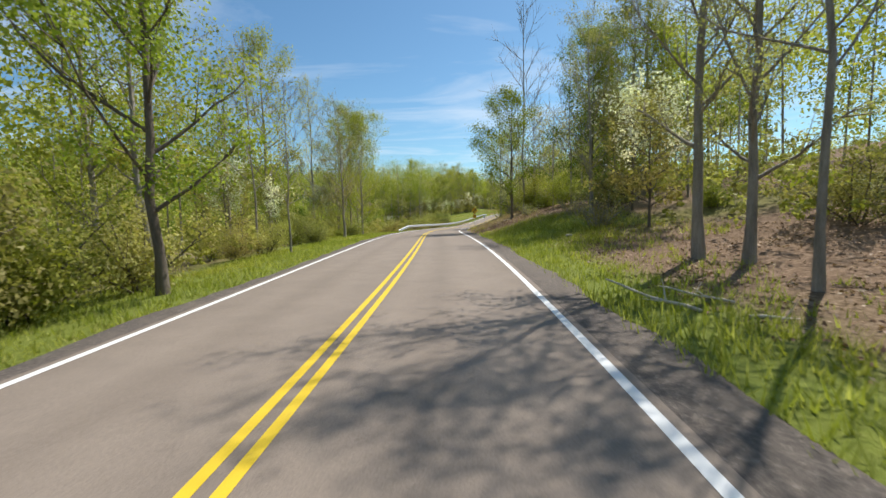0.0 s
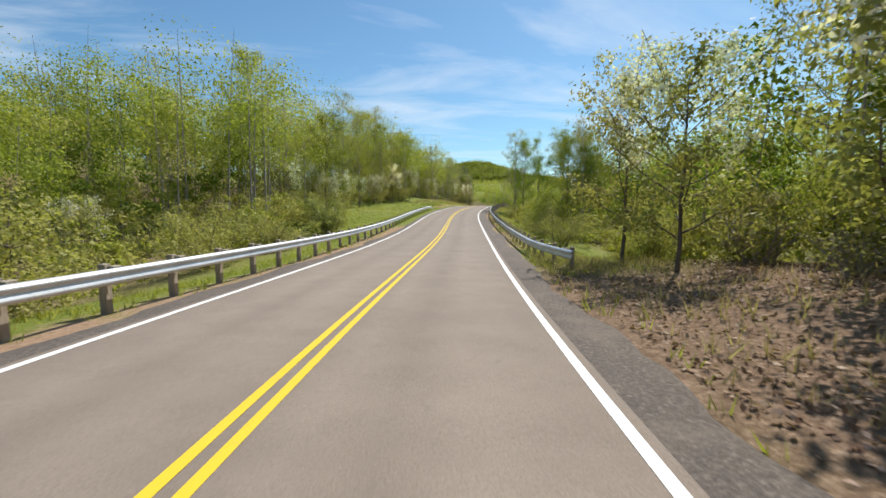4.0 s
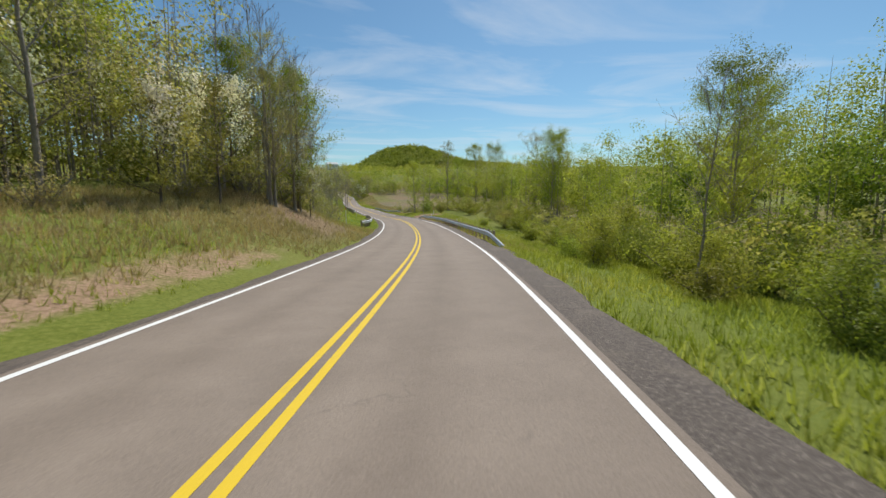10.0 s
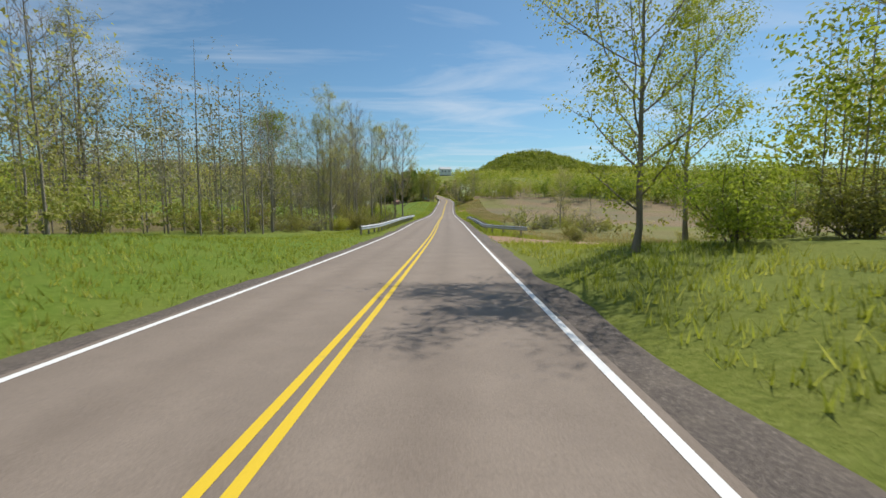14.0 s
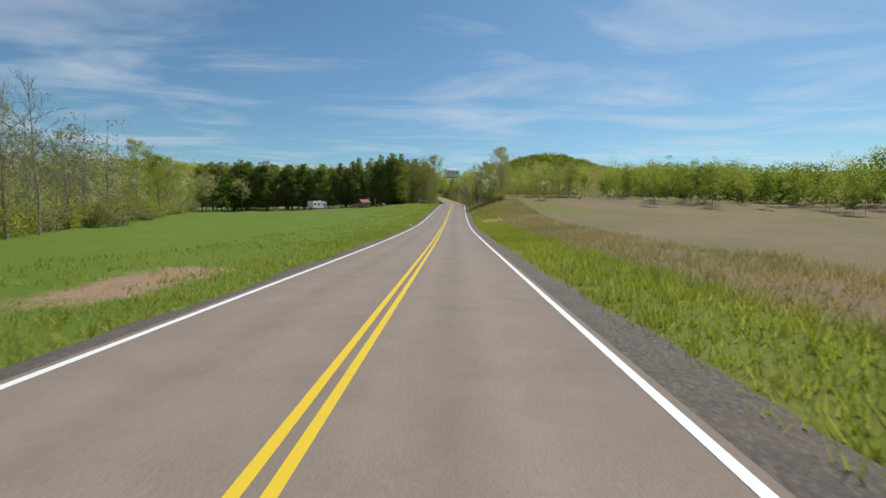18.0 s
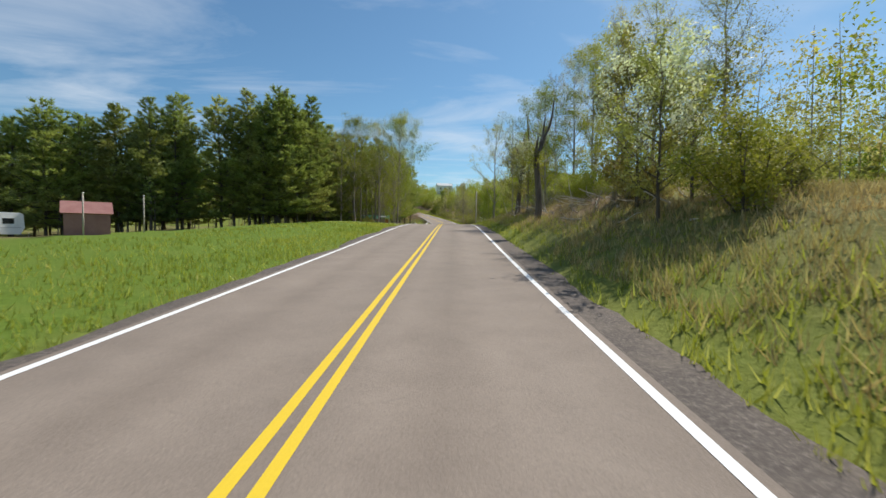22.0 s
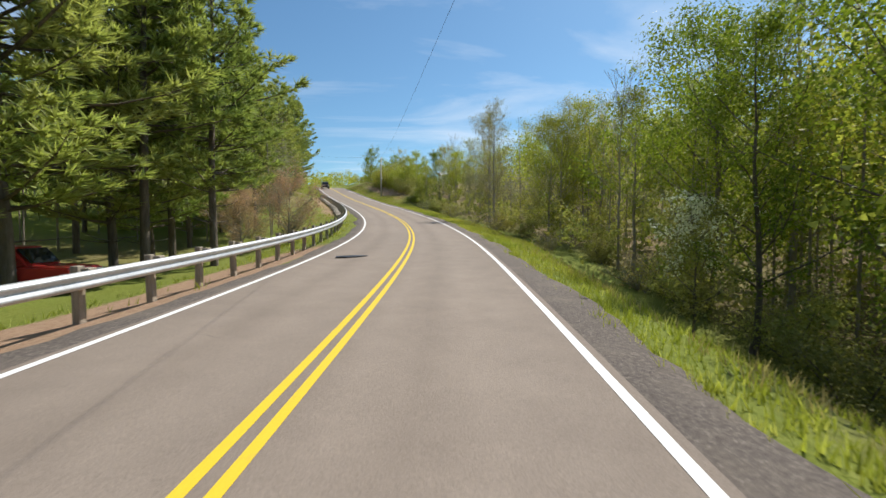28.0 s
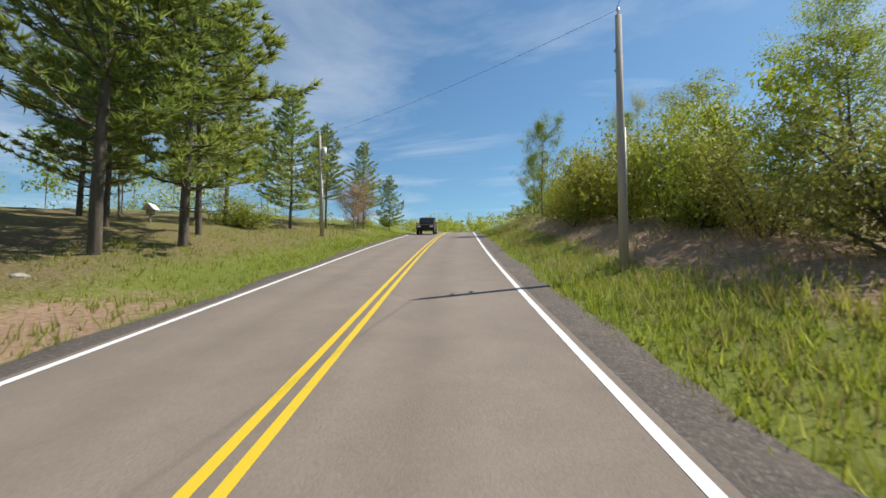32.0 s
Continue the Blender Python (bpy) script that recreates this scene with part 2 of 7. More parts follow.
def paint_build(c1, c2):
    def build(nt):
        grain = noise_of(nt, 60, 3, 0.7)
        wear = noise_of(nt, 2.2, 6, 0.7)
        c = mix(nt, ramp(nt, wear, (0.6, (0, 0, 0)), (0.8, (0.8, 0.8, 0.8))), c1, c2)
        c = mix(nt, 0.2, c, ramp(nt, grain, (0.3, tuple(v * 0.5 for v in c1)), (0.7, c1)))
        return surface(nt, c, 0.7, 0, grain, 0.003, 0.3)
    return build


def ground_build(nt):
    """Meadow, leaf litter, bare earth and ploughed field, mixed by the cover masks of the sheet."""
    at = nt.nodes.new("ShaderNodeAttribute"); at.attribute_name = "cover"
    sp = nt.nodes.new("ShaderNodeSeparateColor")
    nt.links.new(at.outputs["Color"], sp.inputs[0])
    fine = noise_of(nt, 9, 5, 0.75)
    clump = noise_of(nt, 0.8, 5, 0.65)
    big = noise_of(nt, 0.07, 4, 0.6)
    g = ramp(nt, fine, (0.2, (0.06, 0.085, 0.013)), (0.5, (0.155, 0.182, 0.032)), (0.8, (0.26, 0.275, 0.08)))
    g = mix(nt, ramp(nt, clump, (0.45, (0, 0, 0)), (0.7, (0.6, 0.6, 0.6))), g, (0.165, 0.205, 0.045))
    g = mix(nt, ramp(nt, big, (0.5, (0, 0, 0)), (0.75, (0.5, 0.5, 0.5))), g, (0.25, 0.225, 0.08))
    lit = ramp(nt, fine, (0.25, (0.065, 0.042, 0.028)), (0.5, (0.19, 0.125, 0.082)), (0.75, (0.38, 0.28, 0.2)))
    lit = mix(nt, ramp(nt, clump, (0.5, (0, 0, 0)), (0.7, (0.5, 0.5, 0.5))), lit, (0.15, 0.1, 0.066))
    la = nt.nodes.new("ShaderNodeAttribute"); la.attribute_name = "lawn"
    ls = nt.nodes.new("ShaderNodeSeparateColor")
    nt.links.new(la.outputs["Color"], ls.inputs[0])
    lawn = ramp(nt, fine, (0.2, (0.055, 0.098, 0.012)), (0.5, (0.115, 0.176, 0.024)), (0.8, (0.2, 0.25, 0.055)))
    lawn = mix(nt, ramp(nt, clump, (0.45, (0, 0, 0)), (0.7, (0.55, 0.55, 0.55))), lawn, (0.155, 0.195, 0.036))
    g = mix(nt, ls.outputs["Red"], g, lawn)
    dirt = ramp(nt, fine, (0.25, (0.2, 0.12, 0.075)), (0.75, (0.46, 0.32, 0.22)))
    field = ramp(nt, fine, (0.25, (0.14, 0.102, 0.06)), (0.75, (0.3, 0.222, 0.132)))
    field = mix(nt, ramp(nt, big, (0.42, (0, 0, 0)), (0.6, (0.6, 0.6, 0.6))), field, (0.14, 0.145, 0.075))
    c = mix(nt, sp.outputs["Red"], g, lit)
    c = mix(nt, sp.outputs["Blue"], c, field)
    edge = mix(nt, 0.5, clump, fine)
    am = nd(nt, "ShaderNodeMath"); am.operation = "ADD"
    nt.links.new(sp.outputs["Green"], am.inputs[0]); nt.links.new(edge, am.inputs[1])
    c = mix(nt, ramp(nt, am.outputs[0], (0.72, (0, 0, 0)), (0.95, (1, 1, 1))), c, dirt)
    return surface(nt, c, 0.95, 0, fine, 0.05, 0.1)


ASPHALT = mat("asphalt", asphalt_build)
SHOULDER = mat("shoulder_gravel", shoulder_build)
WHITE_LINE = mat("white_road_paint", paint_build((0.78, 0.78, 0.77), (0.45, 0.44, 0.42)))
YELLOW_LINE = mat("yellow_road_paint", paint_build((0.72, 0.5, 0.03), (0.38, 0.29, 0.1)))
GROUND = mat("ground_cover", ground_build)
BARK = plain("grey_bark", (0.2, 0.17, 0.14), (0.4, 0.355, 0.3), 2.0, 0.9, depth=0.03, stretch=(3, 3, 0.5))
BARK_DARK = plain("dark_bark", (0.09, 0.073, 0.058), (0.21, 0.172, 0.138), 2.0, 0.9, depth=0.03, stretch=(3, 3, 0.5))
LEAF = leafy("spring_leaves", (0.215, 0.235, 0.035), (0.325, 0.335, 0.06), (0.41, 0.405, 0.105), 0.4)
LEAF_OLIVE = leafy("olive_leaves", (0.225, 0.21, 0.065), (0.325, 0.305, 0.1), (0.4, 0.375, 0.16), 0.4)
LEAF_DEEP = leafy("deep_green_leaves", (0.125, 0.17, 0.02), (0.22, 0.27, 0.038), (0.31, 0.345, 0.068), 0.4)
LEAF_BUD = leafy("budding_leaves", (0.28, 0.245, 0.11), (0.375, 0.34, 0.15), (0.46, 0.43, 0.215), 0.4)
LEAF_TWIG = leafy("bare_twig_haze", (0.27, 0.235, 0.18), (0.39, 0.345, 0.265), (0.5, 0.455, 0.35), 0.25)
LEAF_PINK = leafy("reddish_buds", (0.3, 0.185, 0.145), (0.42, 0.275, 0.215), (0.53, 0.37, 0.3), 0.4)
BLOSSOM = leafy("white_blossom", (0.5, 0.5, 0.38), (0.72, 0.7, 0.6), (0.85, 0.83, 0.76), 0.3)
NEEDLE = leafy("pine_needles", (0.172, 0.2, 0.068), (0.295, 0.325, 0.108), (0.4, 0.43, 0.175), 0.4)
GRASS = leafy("grass_blades", (0.165, 0.18, 0.026), (0.285, 0.3, 0.055), (0.43, 0.41, 0.15), 0.45)
STRAW = leafy("dry_grass", (0.31, 0.24, 0.125), (0.47, 0.38, 0.21), (0.58, 0.5, 0.31), 0.35)
LITTER = leafy("dead_leaves", (0.1, 0.06, 0.038), (0.235, 0.155, 0.1), (0.42, 0.32, 0.23), 0.15)
STEEL = plain("galvanised_steel", (0.5, 0.505, 0.515), (0.66, 0.665, 0.675), 1.5, 0.46, 0.65, 0.0006, 0.5)
POST_WOOD = plain("weathered_post", (0.25, 0.205, 0.16), (0.45, 0.385, 0.305), 3.0, 0.9, depth=0.01, stretch=(4, 4, 0.6))
POLE_WOOD = plain("pole_wood", (0.4, 0.34, 0.29), (0.56, 0.49, 0.42), 2.0, 0.85, depth=0.006, stretch=(5, 5, 0.4))
WHITE_PAINT = plain("white_paint", (0.72, 0.72, 0.7), (0.82, 0.82, 0.81), 2.0, 0.45)
SIGN_YELLOW = plain("sign_yellow", (0.72, 0.4, 0.02), (0.78, 0.46, 0.03), 2.0, 0.4)
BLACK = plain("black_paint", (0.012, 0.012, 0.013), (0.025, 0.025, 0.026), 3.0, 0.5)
RED = plain("red_paint", (0.4, 0.03, 0.025), (0.5, 0.05, 0.04), 2.0, 0.35)
ORANGE = plain("orange_band", (0.6, 0.12, 0.03), (0.7, 0.18, 0.05), 2.0, 0.5)
GLASS_DARK = plain("dark_glass", (0.015, 0.018, 0.02), (0.03, 0.034, 0.038), 1.0, 0.06, 0, 0.0, 0.6)
GREEN_ROOF = plain("green_metal_roof", (0.03, 0.12, 0.07), (0.05, 0.17, 0.1), 1.0, 0.45)
CEDAR = plain("stained_siding", (0.3, 0.12, 0.05), (0.42, 0.19, 0.085), 1.2, 0.75, depth=0.005, stretch=(0.4, 0.4, 4))
CONCRETE = plain("concrete", (0.33, 0.31, 0.27), (0.48, 0.46, 0.41), 1.5, 0.9)
GREY_METAL = plain("grey_metal_roof", (0.5, 0.5, 0.5), (0.66, 0.66, 0.66), 1.0, 0.4)
STONE = plain("grey_stone", (0.25, 0.22, 0.19), (0.5, 0.46, 0.4), 2.0, 0.9, depth=0.02)
RUBBLE = plain("rubble_stone", (0.36, 0.3, 0.24), (0.62, 0.54, 0.45), 2.5, 0.9, depth=0.025)
DEADWOOD = plain("dead_wood", (0.4, 0.34, 0.28), (0.66, 0.6, 0.52), 3.0, 0.9, depth=0.01)
RUBBER = plain("tyre_rubber", (0.015, 0.015, 0.015), (0.03, 0.03, 0.03), 4.0, 0.85)
GRAVEL = plain("pale_gravel", (0.36, 0.3, 0.25), (0.58, 0.5, 0.42), 6.0, 0.95, depth=0.02)

# ---- road line and lie of the land ----
S_K = -20 + 10.0 * np.arange(len(BEND))
S_G = np.arange(-20, 760.0, 1.0)
kap = np.interp(S_G, S_K, BEND) * 0.01
slo = np.interp(S_G, S_K, SLOPE) * 0.01


def summed(a):
    c = np.concatenate([[0], np.cumsum((a[1:] + a[:-1]) / 2)])
    return c - c[20]


PSI = summed(kap)
mid = (PSI[1:] + PSI[:-1]) / 2
RX = np.concatenate([[0], np.cumsum(-np.sin(mid))]); RX -= RX[20]
RY = np.concatenate([[0], np.cumsum(np.cos(mid))]); RY -= RY[20]
RZ = summed(slo)
FAR_Y = np.concatenate([[-900], RY, [RY[-1] + 160, RY[-1] + 400, 4000]])
FAR_X = np.concatenate([[RX[0]], RX, [RX[-1], RX[-1], RX[-1]]])
FAR_Z = np.concatenate([[RZ[0] - 1], RZ, [RZ[-1] + 22, RZ[-1] + 30, RZ[-1] + 30]])
FAR_S = np.concatenate([[-900], S_G, [920, 1160, 4700]])
FAR_P = np.concatenate([[0], PSI, [0, 0, 0]])
D_K = np.array([0, 3.9, 6, 9, 14, 22, 40, 80, 160, 500, 3000])
# height over the road at 6, 9, 14, 22, 40, 80, 160 m from its middle
LIE_R = np.array([[-20, 0, .2, .8, 2, 5, 9, 15], [10, -.1, 0, .6, 2, 5, 9, 15], [25, .3, .9, 1.8, 3, 6, 10, 15], [40, .5, 1.6, 2.6, 4, 7, 11, 16], [65, .5, 1.8, 2.8, 4, 6, 9, 14],
    [85, -.1, .3, .6, 1, 2, 4, 8]])
LIE_R = np.vstack([LIE_R, [[100, -.4, -1, -1.8, -2.5, -2.5, -1, 4], [150, -.5, -1.3, -2.2, -3, -3, -1, 8], [170, -.3, -.8, -1.4, -1.8, -1.2, 5, 16], [195, -.3, -.8, -1.4, -1.8, -.6, 6, 18],
    [230, -.4, -1, -1.6, -1.8, -.8, 4, 14], [262, .1, .3, .5, .6, .8, 1.5, 6], [272, .5, .8, 1, 1, 1.2, 2, 6], [292, .3, .7, 1, 1, 1, 1.5, 5], [303, -.1, -.2, -.3, -.3, 0, .5, 4], [320, -.3, -.8, -1.2, -1.4, -1.6, -2.5, -4]]])
LIE_R = np.vstack([LIE_R, [[350, -.1, -.1, -.2, -.4, -1, -2.5, -5], [402, .1, .3, .4, .2, -.2, -1.5, -5], [425, .3, .7, 1, 1.2, 1, 0, -4], [440, .5, 1.5, 2.0, 1.8, 1.0, 0, -1], [462, 1.0, 2.2, 3.0, 3.0, 2.2, 1.5, 2],
    [488, .6, 1.9, 2.8, 3.0, 2.8, 2.5, 4], [497, .5, 1.8, 2.5, 2.6, 2.4, 3, 7], [503, .1, .4, .6, .6, 1, 3, 8], [508, -.4, -.7, -.6, -.3, .4, 2.5, 8], [519, -.4, -.6, -.4, 0, .5, 2, 8], [525, -.3, .7, 1.6, 2.0, 2.2, 3, 8], [534, -.3, 1.2, 2.4, 2.8, 2.8, 3, 8], [538, -.4, .2, 1.2, 1.8, 1.8, 2.5, 8], [542, -.6, -2.0, -1.8, -.5, .6, 2, 8], [548, -.6, -3.0, -3.6, -2.6, 0, 2, 7], [566, -.4, -1.2, -1.8, -1.6, -.6, 0, 4]]])
LIE_R = np.vstack([LIE_R, [[604, -.2, -.5, -.8, -.8, -.3, 0, 2], [616, .1, .8, 1.3, 1.5, 1.5, 1, 1], [645, .4, 1.6, 2.2, 2.4, 2, 1, 1]]])
LIE_L = np.array([[-20, -.3, -.7, -1, -1.3, -1, 2, 10], [20, -.2, -.6, -1.2, -1.6, -1.5, 1, 10], [45, -.1, -.2, -.8, -2, -3, -1, 14], [90, -.4, -1, -2, -3, -3, 0, 15], [110, -.2, -.3, -.3, 0, 2, 9, 20],
    [140, 0, .2, .6, 1.3, 4, 12, 24], [165, .3, .9, 1.6, 2.5, 5, 11, 20], [200, .4, 1.2, 2, 2.8, 4, 8, 16], [218, .8, 2.6, 3.6, 4.2, 5, 8, 16], [226, .7, 2.2, 3.0, 3.4, 4.2, 7, 14]])
LIE_L = np.vstack([LIE_L, [[232, .4, 1.1, 1.7, 2.1, 2.8, 5, 12], [238, 0, .4, .9, 1.6, 2.4, 4, 9], [242, -.2, .1, .8, 1.5, 2.4, 4, 8], [268, .4, .8, 1.3, 1.9, 2.6, 4, 8], [286, .5, 1, 1.3, 1.5, 1.8, 3, 8], [302, .1, .2, .3, .4, .6, 2, 8], [330, -.3, -.7, -.8, -.8, -.5, 0, 4], [360, -.2, -.2, -.2, 0, .5, 1.5, 5],
    [400, -.1, -.1, 0, .3, .8, 1.2, 3], [430, 0, .1, .3, .5, .5, .4, 2.4], [455, 0, .2, .2, -.1, -1.0, -1.3, -.6], [478, -.05, .1, -.1, -.7, -1.6, -1.8, -1], [488, 0, .15, .1, -.5, -1.6, -1.7, 0], [502, -.3, -.5, -.6, -.8, -1.4, -1.2, 1.6]]])
LIE_L = np.vstack([LIE_L, [[530, -.3, -.5, -.4, -.4, -.6, -.5, 2], [552, -.5, -1.0, -1.2, -1.4, -1.8, -1.5, 2], [580, -.5, -1.4, -1.9, -1.6, 0, 2, 4], [598, -.2, 0, .4, 1, 1.8, 2.5, 4], [622, 0, .7, 1.5, 2.4, 3, 3.2, 4], [665, 0, .8, 1.6, 2.4, 3, 3.2, 4]]])


def wave(x, y):
    return (np.sin(x * 0.9 + 1.7 * np.sin(y * 0.31)) * np.sin(y * 0.77 + 1.3 * np.sin(x * 0.43)) * 0.6
            + 0.4 * np.sin(x * 2.3 + y * 1.1) * np.sin(y * 2.9 - x * 0.7))


def place_of(x, y):
    """Along the road and across it (left positive) for points of the plan."""
    x, y = np.asarray(x, float), np.asarray(y, float)
    s = np.interp(y, FAR_Y, FAR_S)
    for _ in range(3):
        p = np.interp(s, FAR_S, FAR_P)
        dx, dy = x - np.interp(s, FAR_S, FAR_X), y - np.interp(s, FAR_S, FAR_Y)
        s = s + np.clip(-dx * np.sin(p) + dy * np.cos(p), -18, 18) * 0.9
    p = np.interp(s, FAR_S, FAR_P)
    dx, dy = x - np.interp(s, FAR_S, FAR_X), y - np.interp(s, FAR_S, FAR_Y)
    return s, -dx * np.cos(p) - dy * np.sin(p)


def height(x, y):
    x, y = np.asarray(x, float), np.asarray(y, float)
    s, off = place_of(x, y)
    d = np.abs(off)
    base = np.interp(s, FAR_S, FAR_Z)
    far = np.interp(y, [-300, 0, 100, 200, 300, 400, 500, 600, 700], [0, 0, -0.5, 0, -2, -3, 0.5, 7, 17])
    w = np.clip((d - 30) / 120, 0, 1)
    base = base * (1 - w) + np.where(y > 700, base, far) * w
    prof = np.zeros(x.shape)
    for tab, side in ((LIE_R, off < 0), (LIE_L, off >= 0)):
        hk = [np.full(x.shape, -0.10), np.full(x.shape, -0.10)]
        hk += [np.interp(s, tab[:, 0], tab[:, k]) for k in range(1, 8)]
        hk += [hk[-1] + 14, hk[-1] + 25]
        z = np.zeros(x.shape)
        for a in range(len(D_K) - 1):
            u = np.clip((d - D_K[a]) / (D_K[a + 1] - D_K[a]), 0, 1)
            z = np.where((d >= D_K[a]), hk[a] * (1 - u) + hk[a + 1] * u, z)
        prof = np.where(side, z, prof)
    rough = np.clip((d - 4.5) / 6, 0, 1)
    z = base + prof + wave(x * 0.5, y * 0.5) * 0.18 * rough + wave(x * 2.1, y * 1.9) * 0.06 * rough
    z = z + 13 * np.exp(-((s - 600) / 50) ** 2 - ((off + 78) / 36) ** 2) * np.clip((d - 22) / 15, 0, 1)
    z = z + np.clip((d - 60) / 100, 0, 1) * wave(x * 0.03, y * 0.026) * 2.5
    # round wooded hill far beyond the field
    return z + 62 * np.exp(-np.abs((x - 288) / 128) ** 2.6 - ((y - 1500) / 210) ** 2) + 26 * np.exp(-((x - 470) / 300) ** 2 - ((y - 1560) / 260) ** 2)


def road_point(s, off=0.0, dz=0.0):
    p = np.interp(s, S_G, PSI)
    return (np.interp(s, S_G, RX) - np.cos(p) * off, np.interp(s, S_G, RY) - np.sin(p) * off, np.interp(s, S_G, RZ) + dz)


def spot(s, off):
    """A point on the ground."""
    x, y, z = road_point(s, off)
    return float(x), float(y), float(height(x, y))


def heading(s):
    return math.degrees(float(np.interp(s, S_G, PSI)))


# ---- mesh helpers ----
def mesh_np(name, verts, quads=None, tris=None, material=None, smooth=False):
    me = bpy.data.meshes.new(name)
    v = np.asarray(verts, np.float32).reshape(-1, 3)
    me.vertices.add(len(v))
    me.vertices.foreach_set("co", v.ravel())
    loops, starts, at = [], [], 0
    for a, n in ((quads, 4), (tris, 3)):
        if a is not None and len(a):
            a = np.asarray(a, np.int32).reshape(-1, n)
            loops.append(a.ravel())
            starts.append(at + n * np.arange(len(a), dtype=np.int32))
            at += a.size
    loops, starts = np.concatenate(loops), np.concatenate(starts)
    me.loops.add(len(loops))
    me.loops.foreach_set("vertex_index", loops)
    me.polygons.add(len(starts))
    me.polygons.foreach_set("loop_start", starts)
    me.update(calc_edges=True)
    if smooth:
        me.polygons.foreach_set("use_smooth", np.ones(len(starts), bool))
    if material:
        me.materials.append(material)
    return me


def part(name, me, parent=None, label="", m=None):
    ob = new(name, me)
    if parent:
        ob.parent = parent
    if m is not None:
        ob.matrix_basis = m
    return tagged(ob, label)


def bm_mesh(name, bm, material, smooth=False):
    me = bpy.data.meshes.new(name)
    bmesh.ops.recalc_face_normals(bm, faces=bm.faces)
    bm.to_mesh(me)
    bm.free()
    me.materials.append(material)
    if smooth:
        for p in me.polygons:
            p.use_smooth = True
    return me


def box_bm(bm, size, at=(0, 0, 0), bevel=0.0, rot=None):
    r = bmesh.ops.create_cube(bm, size=1)
    vs = r["verts"]
    bmesh.ops.scale(bm, vec=size, verts=vs)
    if bevel:
        es = list({e for v in vs for e in v.link_edges})
        o = bmesh.ops.bevel(bm, geom=es, offset=bevel, segments=1, affect="EDGES")
        vs = list({v for f in o["faces"] for v in f.verts} | {v for v in vs if v.is_valid})
    if rot is not None:
        bmesh.ops.rotate(bm, cent=(0, 0, 0), matrix=rot, verts=vs)
    bmesh.ops.translate(bm, vec=at, verts=vs)
    return vs


def box(name, size, material, parent=None, at=(0, 0, 0), bevel=0.01, label="", rot=None):
    bm = bmesh.new()
    box_bm(bm, size, at, bevel, rot)
    return part(name, bm_mesh(name, bm, material), parent, label)


def rod(name, p0, p1, r0, r1, material, parent=None, n=10, label="", smooth=True):
    bm = bmesh.new()
    p0, p1 = Vector(p0), Vector(p1)
    bmesh.ops.create_cone(bm, cap_ends=True, segments=n, radius1=r0, radius2=r1, depth=(p1 - p0).length,
                          matrix=Matrix.Translation((p0 + p1) / 2) @ (p1 - p0).to_track_quat("Z", "Y").to_matrix().to_4x4())
    me = bm_mesh(name, bm, material)
    if smooth:
        for p in me.polygons:
            p.use_smooth = len(p.vertices) == 4
    return part(name, me, parent, label)


def thing(name, m, label, category, group="", kind=""):
    e = new(name)
    e.matrix_basis = m
    return tagged(e, label, category, group, kind)


# ---- ground sheet ----
ys = np.concatenate([np.arange(-700, -60, 40), np.arange(-60, -10, 5), np.arange(-10, 640, 1.5), np.arange(640, 760, 4), np.arange(760, 1200, 20), np.arange(1200, 1760, 35), np.arange(1760, 3500, 150)])
us = np.concatenate([[-3000, -1500, -900, -600], np.arange(-450, -160, 30), np.arange(-160, -60, 10), np.arange(-60, -24, 3), np.arange(-24, -12, 1.2), np.arange(-12, -4.4, 0.6), [-3.9, -3.2, 0, 3.2, 3.9, 4.4],
                     np.arange(5, 12.4, 0.6), np.arange(12.5, 24, 1.2), np.arange(24.5, 60, 3), np.arange(62, 160, 10), np.arange(165, 450, 30), [600, 900, 1500, 3000]])
UU, YY = np.meshgrid(us, ys)
PP = np.interp(YY, FAR_Y, FAR_P)
XX = np.interp(YY, FAR_Y, FAR_X) - UU / np.cos(PP)
ZZ = height(XX, YY)
nr, nc = XX.shape
idx = np.arange(nr * nc).reshape(nr, nc)
gq = np.stack([idx[:-1, :-1], idx[1:, :-1], idx[1:, 1:], idx[:-1, 1:]], -1).reshape(-1, 4)
gme = mesh_np("ground", np.stack([XX, YY, ZZ], -1), gq, None, GROUND, True)


def bump01(v, a, b, c, d):
    """1 between b and c, fading to 0 at a and d."""
    return np.clip((v - a) / (b - a), 0, 1) * np.clip((d - v) / (d - c), 0, 1)


